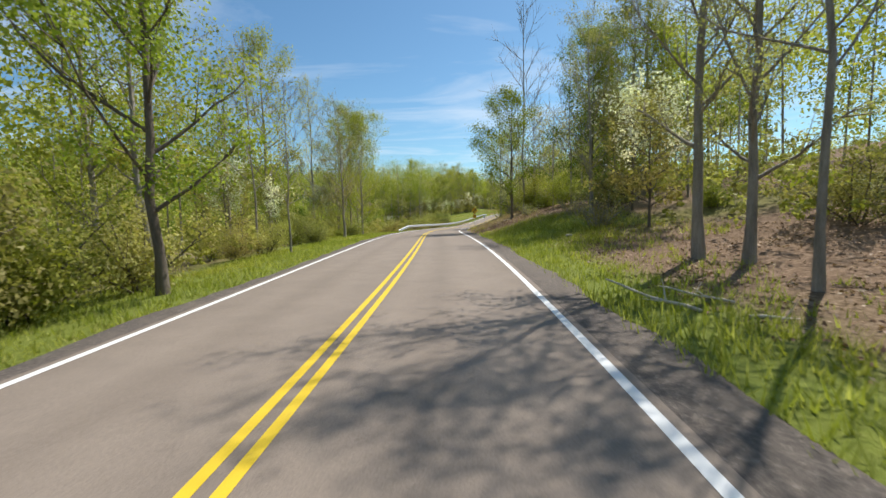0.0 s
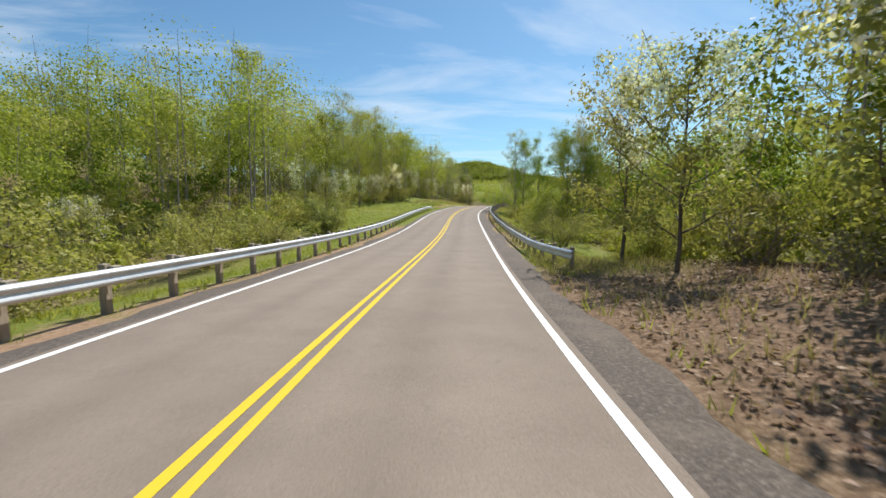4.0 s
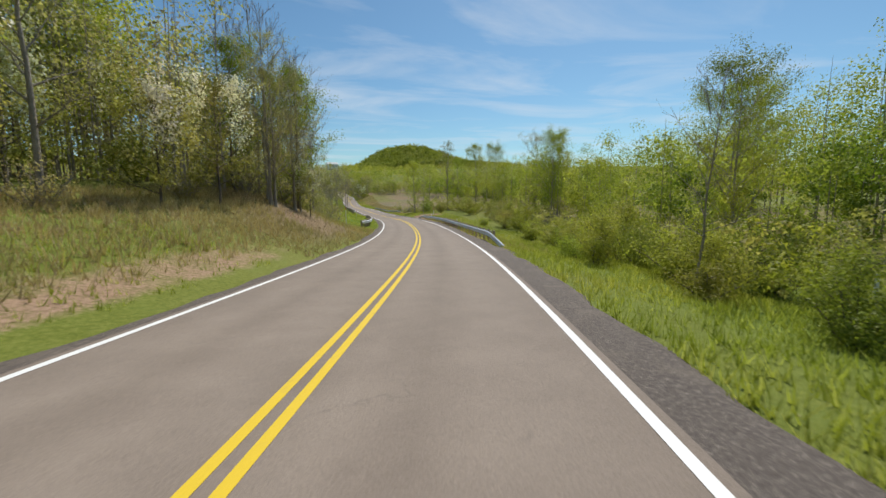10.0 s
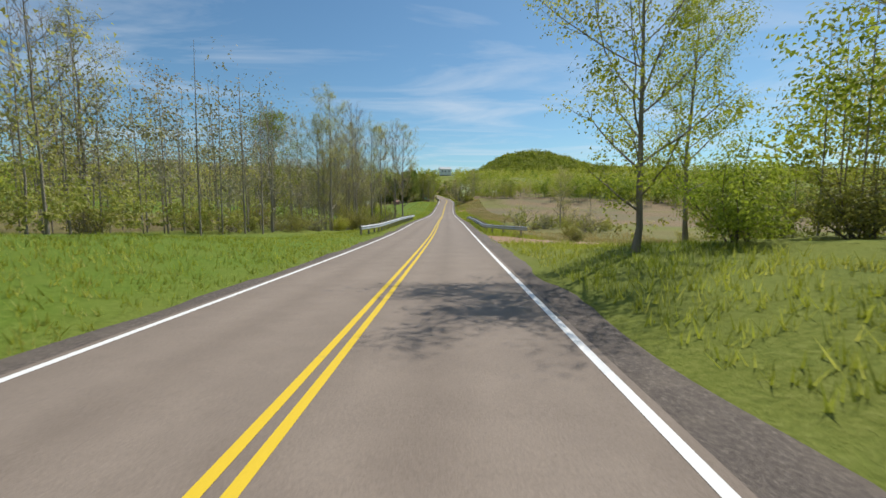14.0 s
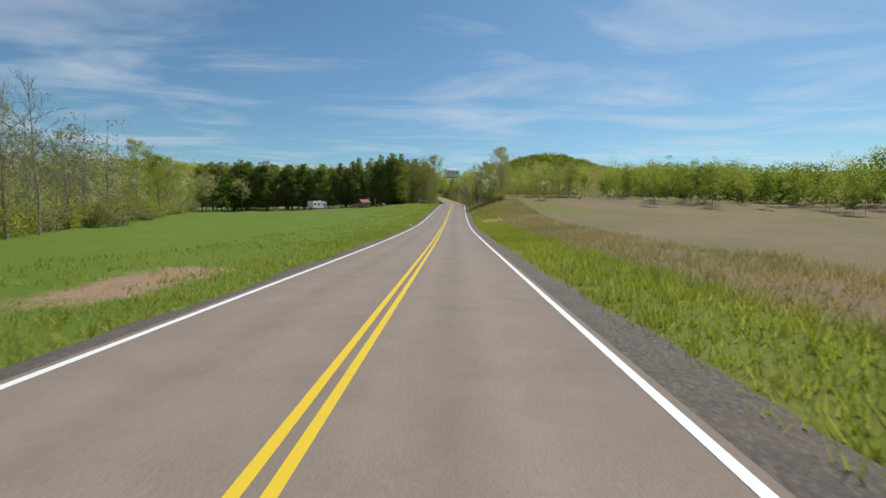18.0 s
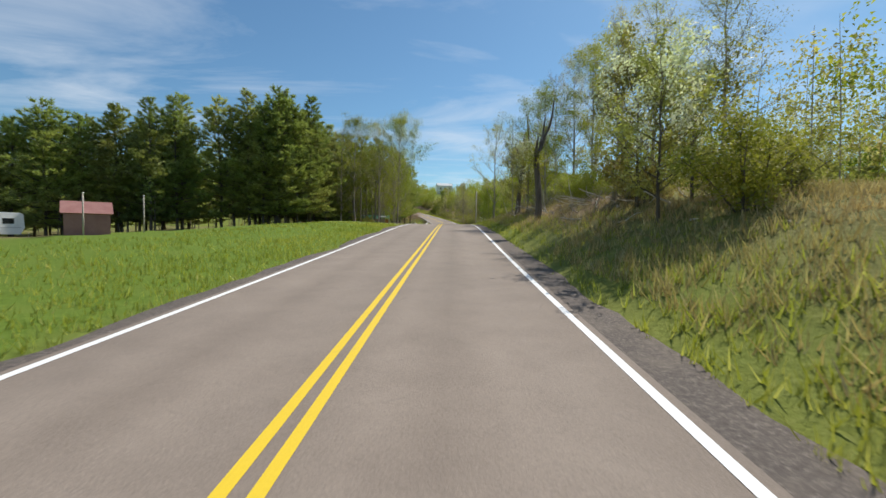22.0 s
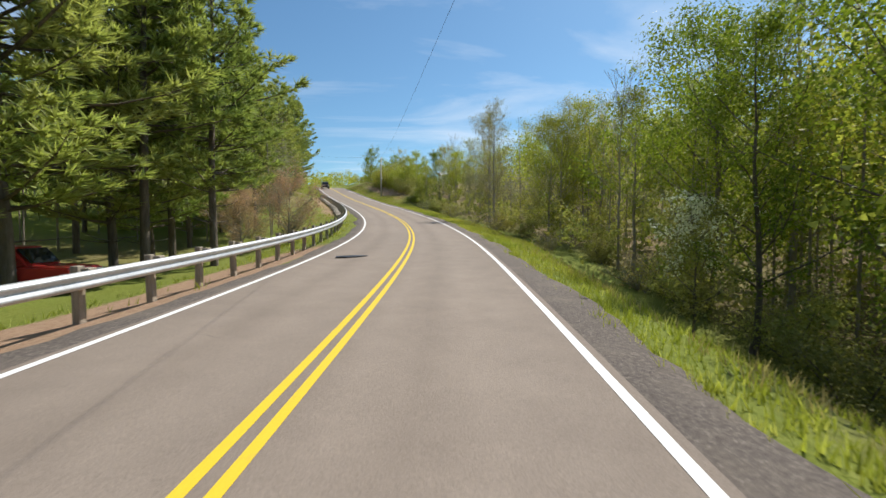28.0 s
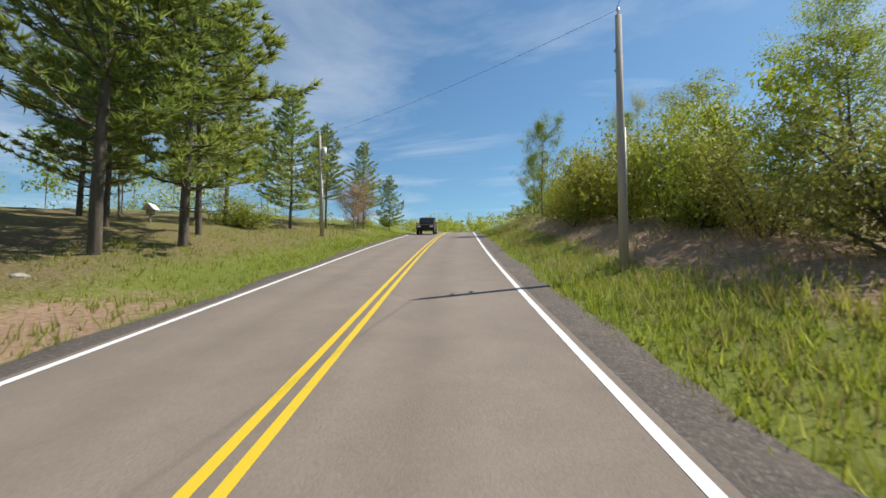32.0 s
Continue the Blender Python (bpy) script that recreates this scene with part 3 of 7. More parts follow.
def cover(x, y):
    """Masks of leaf litter, bare earth and ploughed field."""
    s, off = place_of(x, y)
    r, l = -off, off
    n = wave(x * 0.35, y * 0.3) * 0.25
    litter = np.maximum.reduce([
        bump01(s, -60, -40, 16, 22) * np.clip((r - 5.8) / 1.0, 0, 1), bump01(s, 18, 24, 30, 34) * np.clip((r - 10) / 2, 0, 1),
        bump01(s, 30, 34, 84, 92) * np.clip((r - 3.3) / 0.6, 0, 1.4), bump01(s, 85, 95, 160, 175) * np.clip((r - 11) / 5, 0, 1) * 0.6,
        bump01(s, -60, -50, 100, 115) * np.clip((l - 9) / 4, 0, 1) * 0.7, bump01(s, 100, 120, 215, 225) * np.clip((l - 17) / 5, 0, 1) * 0.8,
        bump01(s, 205, 214, 224, 232) * np.clip((l - 4.0) / 1.4, 0, 1) * np.clip((10.5 - l) / 2, 0.45, 1) * 0.72, bump01(s, 592, 602, 640, 660) * bump01(l, 6.2, 8, 20, 30) * 0.62, bump01(s, 200, 225, 300, 320) * np.clip((r - 14) / 6, 0, 1) * 0.5, bump01(s, 225, 240, 350, 362) * np.clip((l - 22) / 6, 0, 1) * 0.6,
        bump01(s, 428, 436, 456, 464) * np.clip((r - 4.4) / 2.5, 0, 1) * 0.38, bump01(s, 456, 461, 484, 490) * np.clip((r - 5.0) / 1.2, 0, 1) * 0.9, bump01(s, 496, 500, 570, 580) * np.clip((l - 12) / 6, 0, 1) * 0.5, bump01(s, 455, 470, 500, 505) * np.clip((l - 22) / 6, 0, 1) * 0.8,
        bump01(s, 520, 525, 539, 543) * np.clip((r - 5.2) / 0.9, 0, 1), bump01(s, 541, 547, 700, 900) * np.clip((r - 10.5) / 4, 0, 1) * 0.7])
    dirt = np.maximum.reduce([
        bump01(s, 92, 97, 166, 172) * bump01(r, 3.7, 3.9, 5.0, 7.4) * 0.4, bump01(s, 212, 216, 268, 274) * bump01(r, 3.7, 3.9, 5.0, 6.4) * 0.44, bump01(s, 57, 62, 110, 118) * bump01(l, 3.6, 3.8, 5.0, 6.4) * 0.42, bump01(s, 138, 150, 205, 212) * bump01(l, 4.3, 4.7, 6.0, 7.6) * 0.4,
        bump01(s, 166, 172, 190, 196) * bump01(r, 4.0, 4.2, 5.4, 7.5) * 0.42, bump01(s, 208, 217, 222, 230) * bump01(l, 4.0, 5.5, 7, 11) * 0.22,
        bump01(s, 266, 269, 275, 278) * bump01(r, 4.2, 4.6, 8, 10) * 0.6, bump01(s, 302, 304, 310, 312) * bump01(r, 3.5, 4.2, 14, 18) * 0.9,
        bump01(s, 366.5, 369, 374, 376) * bump01(l, 5.2, 6.4, 8, 9.6) * 0.46, bump01(s, 344, 350, 400, 425) * bump01(r, 9, 11, 60, 90) * 0.16,
        bump01(s, 416, 418, 423, 426) * bump01(r, 4.8, 5.5, 7.5, 8.5) * 0.6, bump01(s, 487, 489, 501, 504) * bump01(l, 3.5, 4.0, 10, 13) * 0.6, bump01(s, 503, 506, 510, 513) * bump01(l, 16, 18, 34, 40) * 0.9,
        bump01(s, 512, 518, 556, 563) * bump01(l, 4.1, 4.4, 6.5, 7.8) * 0.8, bump01(s, 582, 588, 616, 622) * bump01(l, 3.8, 4.2, 6, 8) * 0.5,
        bump01(s, 608, 616, 640, 650) * bump01(r, 6, 7.5, 11, 13) * 0.5, bump01(s, 45, 50, 70, 75) * bump01(l, 5.2, 6, 9, 11) * 0.55])
    field = np.maximum(bump01(s, 338, 350, 418, 436) * np.clip((r - 7.2) / 1.6, 0, 1) * np.clip((160 - r) / 20, 0, 1), bump01(s, 300, 308, 334, 346) * bump01(r, 5.5, 8, 45, 60) * 0.55)
    field = np.maximum(field, bump01(s, 410, 430, 470, 490) * np.clip((r - 20) / 6, 0, 1))
    litter = litter * np.clip((75 + 40 * wave(x * 0.03, y * 0.04) - np.abs(off)) / 30, 0, 1)
    return np.clip(litter + n * (litter > 0.05), 0, 1), np.clip(dirt, 0, 1), np.clip(field, 0, 1)


lit, drt, fld = cover(XX, YY)
att = gme.color_attributes.new("cover", "FLOAT_COLOR", "POINT")
att.data.foreach_set("color", np.stack([lit, drt, fld, np.ones(lit.shape)], -1).astype(np.float32).ravel())
gs, go = place_of(XX, YY)
meadow = np.maximum(bump01(gs, 345, 356, 478, 492) * np.clip((go - 3) / 1.5, 0, 1), bump01(gs, 238, 246, 300, 318) * bump01(go, 3, 5, 16, 22))
meadow = np.maximum(meadow, bump01(gs, 170, 178, 204, 214) * bump01(-go, 6, 9, 30, 40) * 0.8)
gme.color_attributes.new("lawn", "FLOAT_COLOR", "POINT").data.foreach_set("color", np.repeat(meadow.astype(np.float32).ravel(), 4))
tagged(new("ground", gme), "grassy ground with leaf litter, bare earth and a fallow field", "ground", "", "structure")


# ---- road ----
def strip(name, s0, s1, a, b, dz, material, step=1.0, ragged=0.0, seed=0, skirt=0.0):
    """A band along the road between two offsets; ragged makes its outer edge uneven."""
    ss = np.arange(s0, s1 + step / 2, step)
    rng = np.random.default_rng(seed)
    wob = np.convolve(rng.normal(0, 1, len(ss) + 4), np.ones(5) / 5, "valid") * ragged
    cols = []
    for off, w in ((a, 0), (b, 1)):
        x, y, z = road_point(ss, off + wob * w, dz)
        cols.append(np.stack([x, y, z], -1))
    if skirt:
        x, y, z = road_point(ss, b + wob + math.copysign(0.25, b), dz - skirt)
        cols.append(np.stack([x, y, z], -1))
    v = np.stack(cols, 1)
    n, k = v.shape[:2]
    i = np.arange(n * k).reshape(n, k)
    q = np.stack([i[:-1, :-1], i[1:, :-1], i[1:, 1:], i[:-1, 1:]], -1).reshape(-1, 4)
    if b < a:
        q = q[:, ::-1]
    return mesh_np(name, v, q[:, ::-1], None, material)


def structure(name, me, label, category):
    return tagged(new(name, me), label, category, "", "structure")


R0, R1 = -20, 735
road_me = strip("road", R0, R1, 3.37, -3.37, 0.0, ASPHALT)
across = np.zeros((len(road_me.vertices), 4), np.float32)
across[1::2, 0] = 1.0
road_me.color_attributes.new("across", "FLOAT_COLOR", "POINT").data.foreach_set("color", across.ravel())
structure("road", road_me, "two-lane country road of worn grey asphalt", "road")
structure("shoulder_left", strip("shoulder", R0, R1, 3.37, 3.78, -0.006, SHOULDER, 0.6, 0.25, 3, 0.14), "dark gravelly asphalt shoulder with a ragged edge", "road shoulder")
structure("shoulder_right", strip("shoulder", R0, R1, -3.37, -4.12, -0.006, SHOULDER, 0.6, 0.25, 4, 0.14), "dark gravelly asphalt shoulder with a ragged edge", "road shoulder")
structure("edge_line_left", strip("edge_line", R0, R1, 3.26, 3.14, 0.005, WHITE_LINE), "solid white painted edge line", "road marking")
structure("edge_line_right", strip("edge_line", R0, R1, -3.14, -3.26, 0.005, WHITE_LINE), "solid white painted edge line", "road marking")
structure("centre_line_left", strip("centre_line", R0, R1, 0.17, 0.06, 0.005, YELLOW_LINE), "solid yellow painted centre line, one of a pair", "road marking")
structure("centre_line_right", strip("centre_line", R0, R1, -0.06, -0.17, 0.005, YELLOW_LINE), "solid yellow painted centre line, one of a pair", "road marking")


# ---- plants ----
class Wood:
    """Collects tubes for a trunk and its limbs."""
    def __init__(self):
        self.v, self.q, self.n = [], [], 0

    def tube(self, pts, rads, k=5):
        pts, rads = np.asarray(pts, float), np.asarray(rads, float)
        t = np.gradient(pts, axis=0)
        t /= np.linalg.norm(t, axis=1, keepdims=True) + 1e-9
        ref = np.where(np.abs(t[:, 2:3]) > 0.9, [[1.0, 0, 0]], [[0, 0, 1.0]])
        a = np.cross(t, ref); a /= np.linalg.norm(a, axis=1, keepdims=True) + 1e-9
        b = np.cross(t, a)
        ang = np.arange(k) * 2 * np.pi / k
        ring = pts[:, None] + rads[:, None, None] * (a[:, None] * np.cos(ang)[None, :, None] + b[:, None] * np.sin(ang)[None, :, None])
        i = self.n + np.arange(len(pts) * k).reshape(len(pts), k)
        j = np.roll(i, -1, 1)
        self.q.append(np.stack([i[:-1], j[:-1], j[1:], i[1:]], -1).reshape(-1, 4))
        self.v.append(ring.reshape(-1, 3)); self.n += len(pts) * k

    def mesh(self, material):
        return mesh_np("trunk", np.concatenate(self.v), np.concatenate(self.q), None, material, True)


def leaf_quads(rng, c, size, flat=0.5, aspect=0.62):
    """Bent diamond leaves at the points c: arrays of corners."""
    n = len(c)
    nrm = rng.normal(0, 1, (n, 3)); nrm[:, 2] = np.abs(nrm[:, 2]) + flat
    nrm /= np.linalg.norm(nrm, axis=1, keepdims=True)
    a = np.cross(nrm, rng.normal(0, 1, (n, 3))); a /= np.linalg.norm(a, axis=1, keepdims=True) + 1e-9
    b = np.cross(nrm, a)
    s = (size * rng.uniform(0.55, 1.35, (n, 1)))
    return np.stack([c - a * s, c + b * s * aspect + nrm * s * 0.15, c + a * s, c - b * s * aspect + nrm * s * 0.15], 1)


def leaf_tris(rng, c, size, flat=0.5, out=None):
    """Small three-cornered leaves at the points c, lying over the outside of their clump where out gives it: arrays of corners."""
    n = len(c)
    nrm = rng.normal(0, 1, (n, 3))
    if out is None:
        nrm[:, 2] = np.abs(nrm[:, 2]) + flat
    else:
        nrm = nrm * 0.3 + out / (np.linalg.norm(out, axis=1, keepdims=True) + 1e-6) + np.array([0, 0, 0.45])
    nrm /= np.linalg.norm(nrm, axis=1, keepdims=True)
    a = np.cross(nrm, rng.normal(0, 1, (n, 3))); a /= np.linalg.norm(a, axis=1, keepdims=True) + 1e-9
    b = np.cross(nrm, a)
    s = (size * rng.uniform(0.6, 1.3, (n, 1)))
    return np.stack([c - a * s, c + a * s * 0.75 + b * s * 0.72, c + a * s * 0.75 - b * s * 0.72], 1)


def quads_mesh(name, corners, material):
    n = len(corners)
    if corners.shape[1] == 3:
        return mesh_np(name, corners.reshape(-1, 3), None, np.arange(3 * n).reshape(n, 3), material)
    return mesh_np(name, corners.reshape(-1, 3), np.arange(4 * n).reshape(n, 4), None, material)


def curve_pts(p0, d, length, n, rng, lift=0.3, wob=0.08):
    pts, d = [np.array(p0, float)], np.array(d, float)
    d /= np.linalg.norm(d)
    for _ in range(n):
        d = d + np.array([0, 0, lift / n]) + rng.normal(0, wob, 3)
        d /= np.linalg.norm(d)
        pts.append(pts[-1] + d * length / n)
    return np.array(pts)


def broadleaf(seed, H, spread, leaves, size, start=0.3, lean=0.03, limbs=18, r=None, shape=0.6, twigs=4, fluff=0.42):
    """A leaf tree: thin tapered trunk, rising limbs with twigs, leaves in soft clumps along them, an oval crown."""
    rng = np.random.default_rng(seed)
    w = Wood()
    r = r or H * 0.0085
    n = 10
    t = np.linspace(0, 1, n + 1)
    path = np.stack([np.cumsum(rng.normal(0, lean, n + 1)) * H * 0.12, np.cumsum(rng.normal(0, lean, n + 1)) * H * 0.12, t * H * 0.92 - 0.35], -1)
    rad = r * (1 - t) ** 1.05 + 0.012
    rad[0] *= 1.45
    w.tube(path, rad, 7)
    tips = []
    for k in range(limbs):
        v = (k + rng.uniform(0, 0.9)) / limbs
        u = start + (0.96 - start) * v
        p = np.array([np.interp(u, t, path[:, c]) for c in range(3)])
        az = k * 2.4 + rng.normal(0, 0.4)
        prof = math.sin(math.pi * (0.16 + 0.78 * v)) ** 0.75
        L = spread * max(0.3, prof) * rng.uniform(0.7, 1.2)
        up = 0.35 + shape * (0.35 + 0.9 * v) + rng.normal(0, 0.15)
        pts = curve_pts(p, (math.cos(az), math.sin(az), up), L * 1.15, 5, rng, 0.5, 0.12)
        rr = max(0.018, float(np.interp(u, t, rad)) * 0.5)
        w.tube(pts, np.linspace(rr, 0.008, 6), 4)
        tips += [pts[2], pts[3], pts[4], pts[5]]
        for _ in range(twigs):
            j = rng.integers(1, 5)
            d = (pts[j + 1] - pts[j]) / np.linalg.norm(pts[j + 1] - pts[j]) + rng.normal(0, 0.55, 3)
            tw = curve_pts(pts[j], d + np.array([0, 0, 0.15]), L * rng.uniform(0.25, 0.55), 3, rng, 0.4, 0.16)
            w.tube(tw, np.linspace(rr * 0.35 + 0.004, 0.004, 4), 3)
            tips += [tw[1], tw[2], tw[3], tw[3]]
    tips += [path[-1], path[-2]]
    tips = np.array(tips)
    c = None
    if leaves:
        # some twigs carry full tufts, others few leaves
        share = rng.uniform(0.05, 1, len(tips)) ** 1.6
        pick = tips[rng.choice(len(tips), leaves, p=share / share.sum())]
        puff = np.clip(rng.normal(0, 1, (leaves, 3)), -1.6, 1.6) * np.array([1, 1, 0.7]) * fluff * 0.92
        c = leaf_tris(rng, pick + puff, size, 0.5, puff)
    return w, c


def pine(seed, H, spread, start=0.12, gap=0.85, dense=5.5, thin=0.1, needles=12):
    """A white pine: straight trunk, tiers of level boughs with upturned tips, plumes of long thin needles along them."""
    rng = np.random.default_rng(seed)
    w = Wood()
    t = np.linspace(0, 1, 9)
    path = np.stack([np.cumsum(rng.normal(0, 0.05, 9)), np.cumsum(rng.normal(0, 0.05, 9)), t * H - 0.35], -1)
    w.tube(path, H * 0.0105 * (1 - t) ** 0.9 + 0.015, 7)
    tufts, dirs = [], []
    z = min(start * H * 0.7, 0.12 * H)
    while z < H * 0.985:
        u = z / H
        bare = u < start
        reach = spread * min(1, 1.25 * (1 - u) ** 0.8 + 0.1) * (0.75 + 0.25 * min(1, max(0, u - start) / 0.2))
        turn = rng.uniform(0, 6.28)
        for k in range(6):
            if rng.uniform() < (0.45 if bare else thin):
                continue
            az = turn + k * 1.047 + rng.normal(0, 0.22)
            L = reach * rng.uniform(0.55, 1.2) * (0.5 if bare else 1)
            p0 = np.array([np.interp(u, t, path[:, 0]), np.interp(u, t, path[:, 1]), z + rng.normal(0, 0.14)])
            b = curve_pts(p0, (math.cos(az), math.sin(az), -0.12 + 0.6 * u), L, 4, rng, 0.42, 0.05)
            w.tube(b, np.linspace(0.016 + 0.011 * L, 0.006, 5), 3)
            if bare:
                continue
            lat = np.array([-math.sin(az), math.cos(az), 0])
            along = np.array([math.cos(az), math.sin(az), 0.25])
            m = max(3, int(L * dense))
            f = 1.02 - rng.uniform(0, 1, m) ** 1.4 * 0.72
            side = rng.uniform(-1, 1, m) * (0.12 + 0.5 * np.sin(np.clip(f, 0, 1) * 2.6)) * min(1.0, L / 2.6)
            q = np.stack([np.interp(f * 4, np.arange(5), b[:, c]) for c in range(3)], -1) + lat * side[:, None]
            q[:, 2] += rng.normal(0, 0.05, m) + 0.06
            tufts.append(q)
            dirs.append(along + lat * side[:, None] * 0.9)
        z += gap * rng.uniform(0.8, 1.2) * (1.1 - 0.5 * u)
    tufts = np.concatenate(tufts + [path[-1:] + np.array([[0, 0, 0.1 * k]]) for k in range(4)])
    dirs = np.concatenate(dirs + [np.array([[0, 0, 1.0]])] * 4)
    cen = np.repeat(tufts, needles, 0)
    n = len(cen)
    d = np.repeat(dirs, needles, 0) * 0.8 + rng.normal(0, 0.6, (n, 3)) * np.array([1, 1, 0.55]) + np.array([0, 0, 0.22])
    d /= np.linalg.norm(d, axis=1, keepdims=True)
    side = np.cross(d, rng.normal(0, 1, (n, 3))); side /= np.linalg.norm(side, axis=1, keepdims=True) + 1e-9
    L = rng.uniform(0.3, 0.58, (n, 1)); wd = rng.uniform(0.026, 0.05, (n, 1))
    return w, np.stack([cen - side * wd, cen + side * wd, cen + d * L], 1)


def shrub(seed, H, spread, leaves, size, stems=7):
    rng = np.random.default_rng(seed)
    w = Wood()
    tips = []
    for k in range(stems):
        az = k * 2.4 + rng.normal(0, 0.3)
        tilt = rng.uniform(0.15, 1.1)
        p = curve_pts((rng.normal(0, 0.15), rng.normal(0, 0.15), -0.2), (math.cos(az) * tilt, math.sin(az) * tilt, 1), H * rng.uniform(0.7, 1.05), 5, rng, -0.15, 0.12)
        w.tube(p, np.linspace(0.035, 0.008, 6), 4)
        tips += list(p[2:])
        for _ in range(5):
            j = rng.integers(1, 5)
            tw = curve_pts(p[j], (rng.normal(0, 1), rng.normal(0, 1), 0.5), spread * rng.uniform(0.3, 0.7), 3, rng, 0.1, 0.15)
            w.tube(tw, np.linspace(0.014, 0.005, 4), 3)
            tips += list(tw[1:])
    tips = np.array(tips)
    puff = rng.normal(0, 1, (leaves, 3)) * np.array([0.3, 0.3, 0.24]) * spread / 2
    pick = tips[rng.integers(0, len(tips), leaves)] + puff
    pick[:, 2] = np.abs(pick[:, 2]) + 0.05
    return w, leaf_tris(rng, pick, size, 0.5, puff)


PROTO = {}


def proto(kind, variants, bark, leaf_mat, label, category, blossom=0.0):
    """Builds the first plants of a kind; each is used once itself and then copied."""
    PROTO[kind] = []
    for w, c in variants:
        top = float(np.concatenate(w.v)[:, 2].max())
        e = new(category.replace(" ", "_") if category != "tree" else "tree")
        tagged(e, label, category, kind.replace("_", " ") + " along the road")
        part("trunk" if category not in ("shrub", "thicket") else "wood", w.mesh(bark), e)
        if c is not None:
            k = int(len(c) * blossom)
            if k:
                sel = np.argsort(-c[:, 0, 2] + 3.0 * np.sin(c[:, 0, 0] * 2.1) * np.sin(c[:, 0, 1] * 1.7))
                part("blossom", quads_mesh("blossom", c[sel[:k]], BLOSSOM), e, "clusters of white blossom")
                c = c[sel[k:]]
            part("crown" if category not in ("shrub", "thicket") else "foliage", quads_mesh("crown", c, leaf_mat), e)
        PROTO[kind].append([e, False, top])


USED = {}


def plant(kind, x, y, scale=1.0, tall=None, spin=0.0, which=None, tilt=0.0):
    k = USED.get(kind, 0)
    USED[kind] = k + 1
    slot = PROTO[kind][(k if which is None else which) % len(PROTO[kind])]
    z = float(height(x, y))
    m = pose(x, y, z, tilt, 0, spin) @ Matrix.Diagonal((scale, scale, tall or scale, 1))
    if not slot[1]:
        slot[1] = True
        slot[0].matrix_basis = m
        return slot[0]
    src = slot[0]
    keep = src.scale.copy()
    src.scale = (1, 1, 1)
    ob = copy_thing(src, m)
    src.scale = keep
    return ob


proto("leafy_trees", [broadleaf(11, 15, 4.1, 15000, 0.056, 0.14, limbs=24), broadleaf(12, 17, 3.9, 15000, 0.056, 0.2, limbs=24), broadleaf(13, 13, 4.3, 14500, 0.056, 0.12, limbs=22), broadleaf(14, 16, 3.5, 13500, 0.056, 0.26, limbs=22)],
      BARK, LEAF, "tall slender tree in fresh yellow-green spring leaf", "tree")
proto("green_trees", [broadleaf(21, 14, 4.2, 15500, 0.06, 0.16, limbs=22), broadleaf(22, 11, 3.9, 14000, 0.06, 0.12, limbs=20)],
      BARK_DARK, LEAF_DEEP, "full-crowned tree in deep green leaf", "tree")
proto("budding_trees", [broadleaf(31, 16, 3.8, 9800, 0.045, 0.16, limbs=24, twigs=7, fluff=0.3), broadleaf(32, 18, 3.4, 9400, 0.045, 0.22, limbs=24, twigs=7, fluff=0.3), broadleaf(33, 14, 4.0, 8600, 0.045, 0.16, limbs=22, twigs=7, fluff=0.3)],
      BARK, LEAF_BUD, "grey tree with a haze of pale young buds", "tree")
proto("bare_trees", [broadleaf(41, 15, 3.2, 0, 0.1, 0.26, limbs=22, twigs=9, r=0.068), broadleaf(42, 12, 2.6, 0, 0.1, 0.3, limbs=18, twigs=9, r=0.055)],
      BARK, LEAF_BUD, "bare grey tree without leaves", "tree")
proto("dogwoods", [broadleaf(51, 6.5, 2.6, 4800, 0.068, 0.2, limbs=18, r=0.06, shape=0.3, fluff=0.28), broadleaf(52, 5.5, 2.4, 4400, 0.068, 0.16, limbs=18, r=0.055, shape=0.3, fluff=0.28)],
      BARK_DARK, LEAF_OLIVE, "small understorey tree covered in white blossom", "tree", 0.36)
proto("umbrella_trees", [broadleaf(55, 8.4, 2.6, 11000, 0.068, 0.55, limbs=16, r=0.15, shape=0.35, twigs=6, fluff=0.2)], BARK_DARK, LEAF_DEEP, "round-crowned green tree with a bare lower trunk beside the guard rail", "tree")
proto("pines", [pine(61, 15, 3.9, 0.03, 0.75), pine(62, 17, 3.7, 0.04, 0.8), pine(63, 13, 3.8, 0.03, 0.7)], BARK_DARK, NEEDLE, "green white pine with layered feathery boughs", "pine tree")
proto("tall_pines", [pine(64, 19, 4.6, 0.17, 0.85, 6.5, 0.14), pine(65, 17, 4.8, 0.12, 0.8, 6.5, 0.12), pine(66, 18, 4.3, 0.26, 0.95, 6.0, 0.2)], BARK_DARK, NEEDLE, "tall white pine with a bare lower trunk", "pine tree")
proto("thin_pines", [pine(67, 16, 3.2, 0.42, 0.9, 4.0, 0.4), pine(68, 14, 2.9, 0.5, 0.85, 4.0, 0.45)], BARK, NEEDLE, "thin pine with bare grey-brown lower branches", "pine tree")
proto("green_shrubs", [shrub(71, 2.6, 1.7, 6400, 0.045), shrub(72, 3.4, 2.0, 7400, 0.048), shrub(73, 1.8, 1.5, 4800, 0.042)], BARK_DARK, LEAF, "dense bright green roadside shrub", "shrub")
proto("olive_shrubs", [shrub(74, 3.0, 2.0, 6400, 0.043), shrub(75, 2.3, 1.7, 5600, 0.041)], BARK_DARK, LEAF_OLIVE, "grey-green thicket shrub in young leaf", "shrub")
proto("brown_thickets", [shrub(76, 2.4, 1.8, 800, 0.06, 14), shrub(77, 1.8, 1.6, 700, 0.06, 14)], BARK, LEAF_BUD, "brownish tangle of bare brush", "thicket")
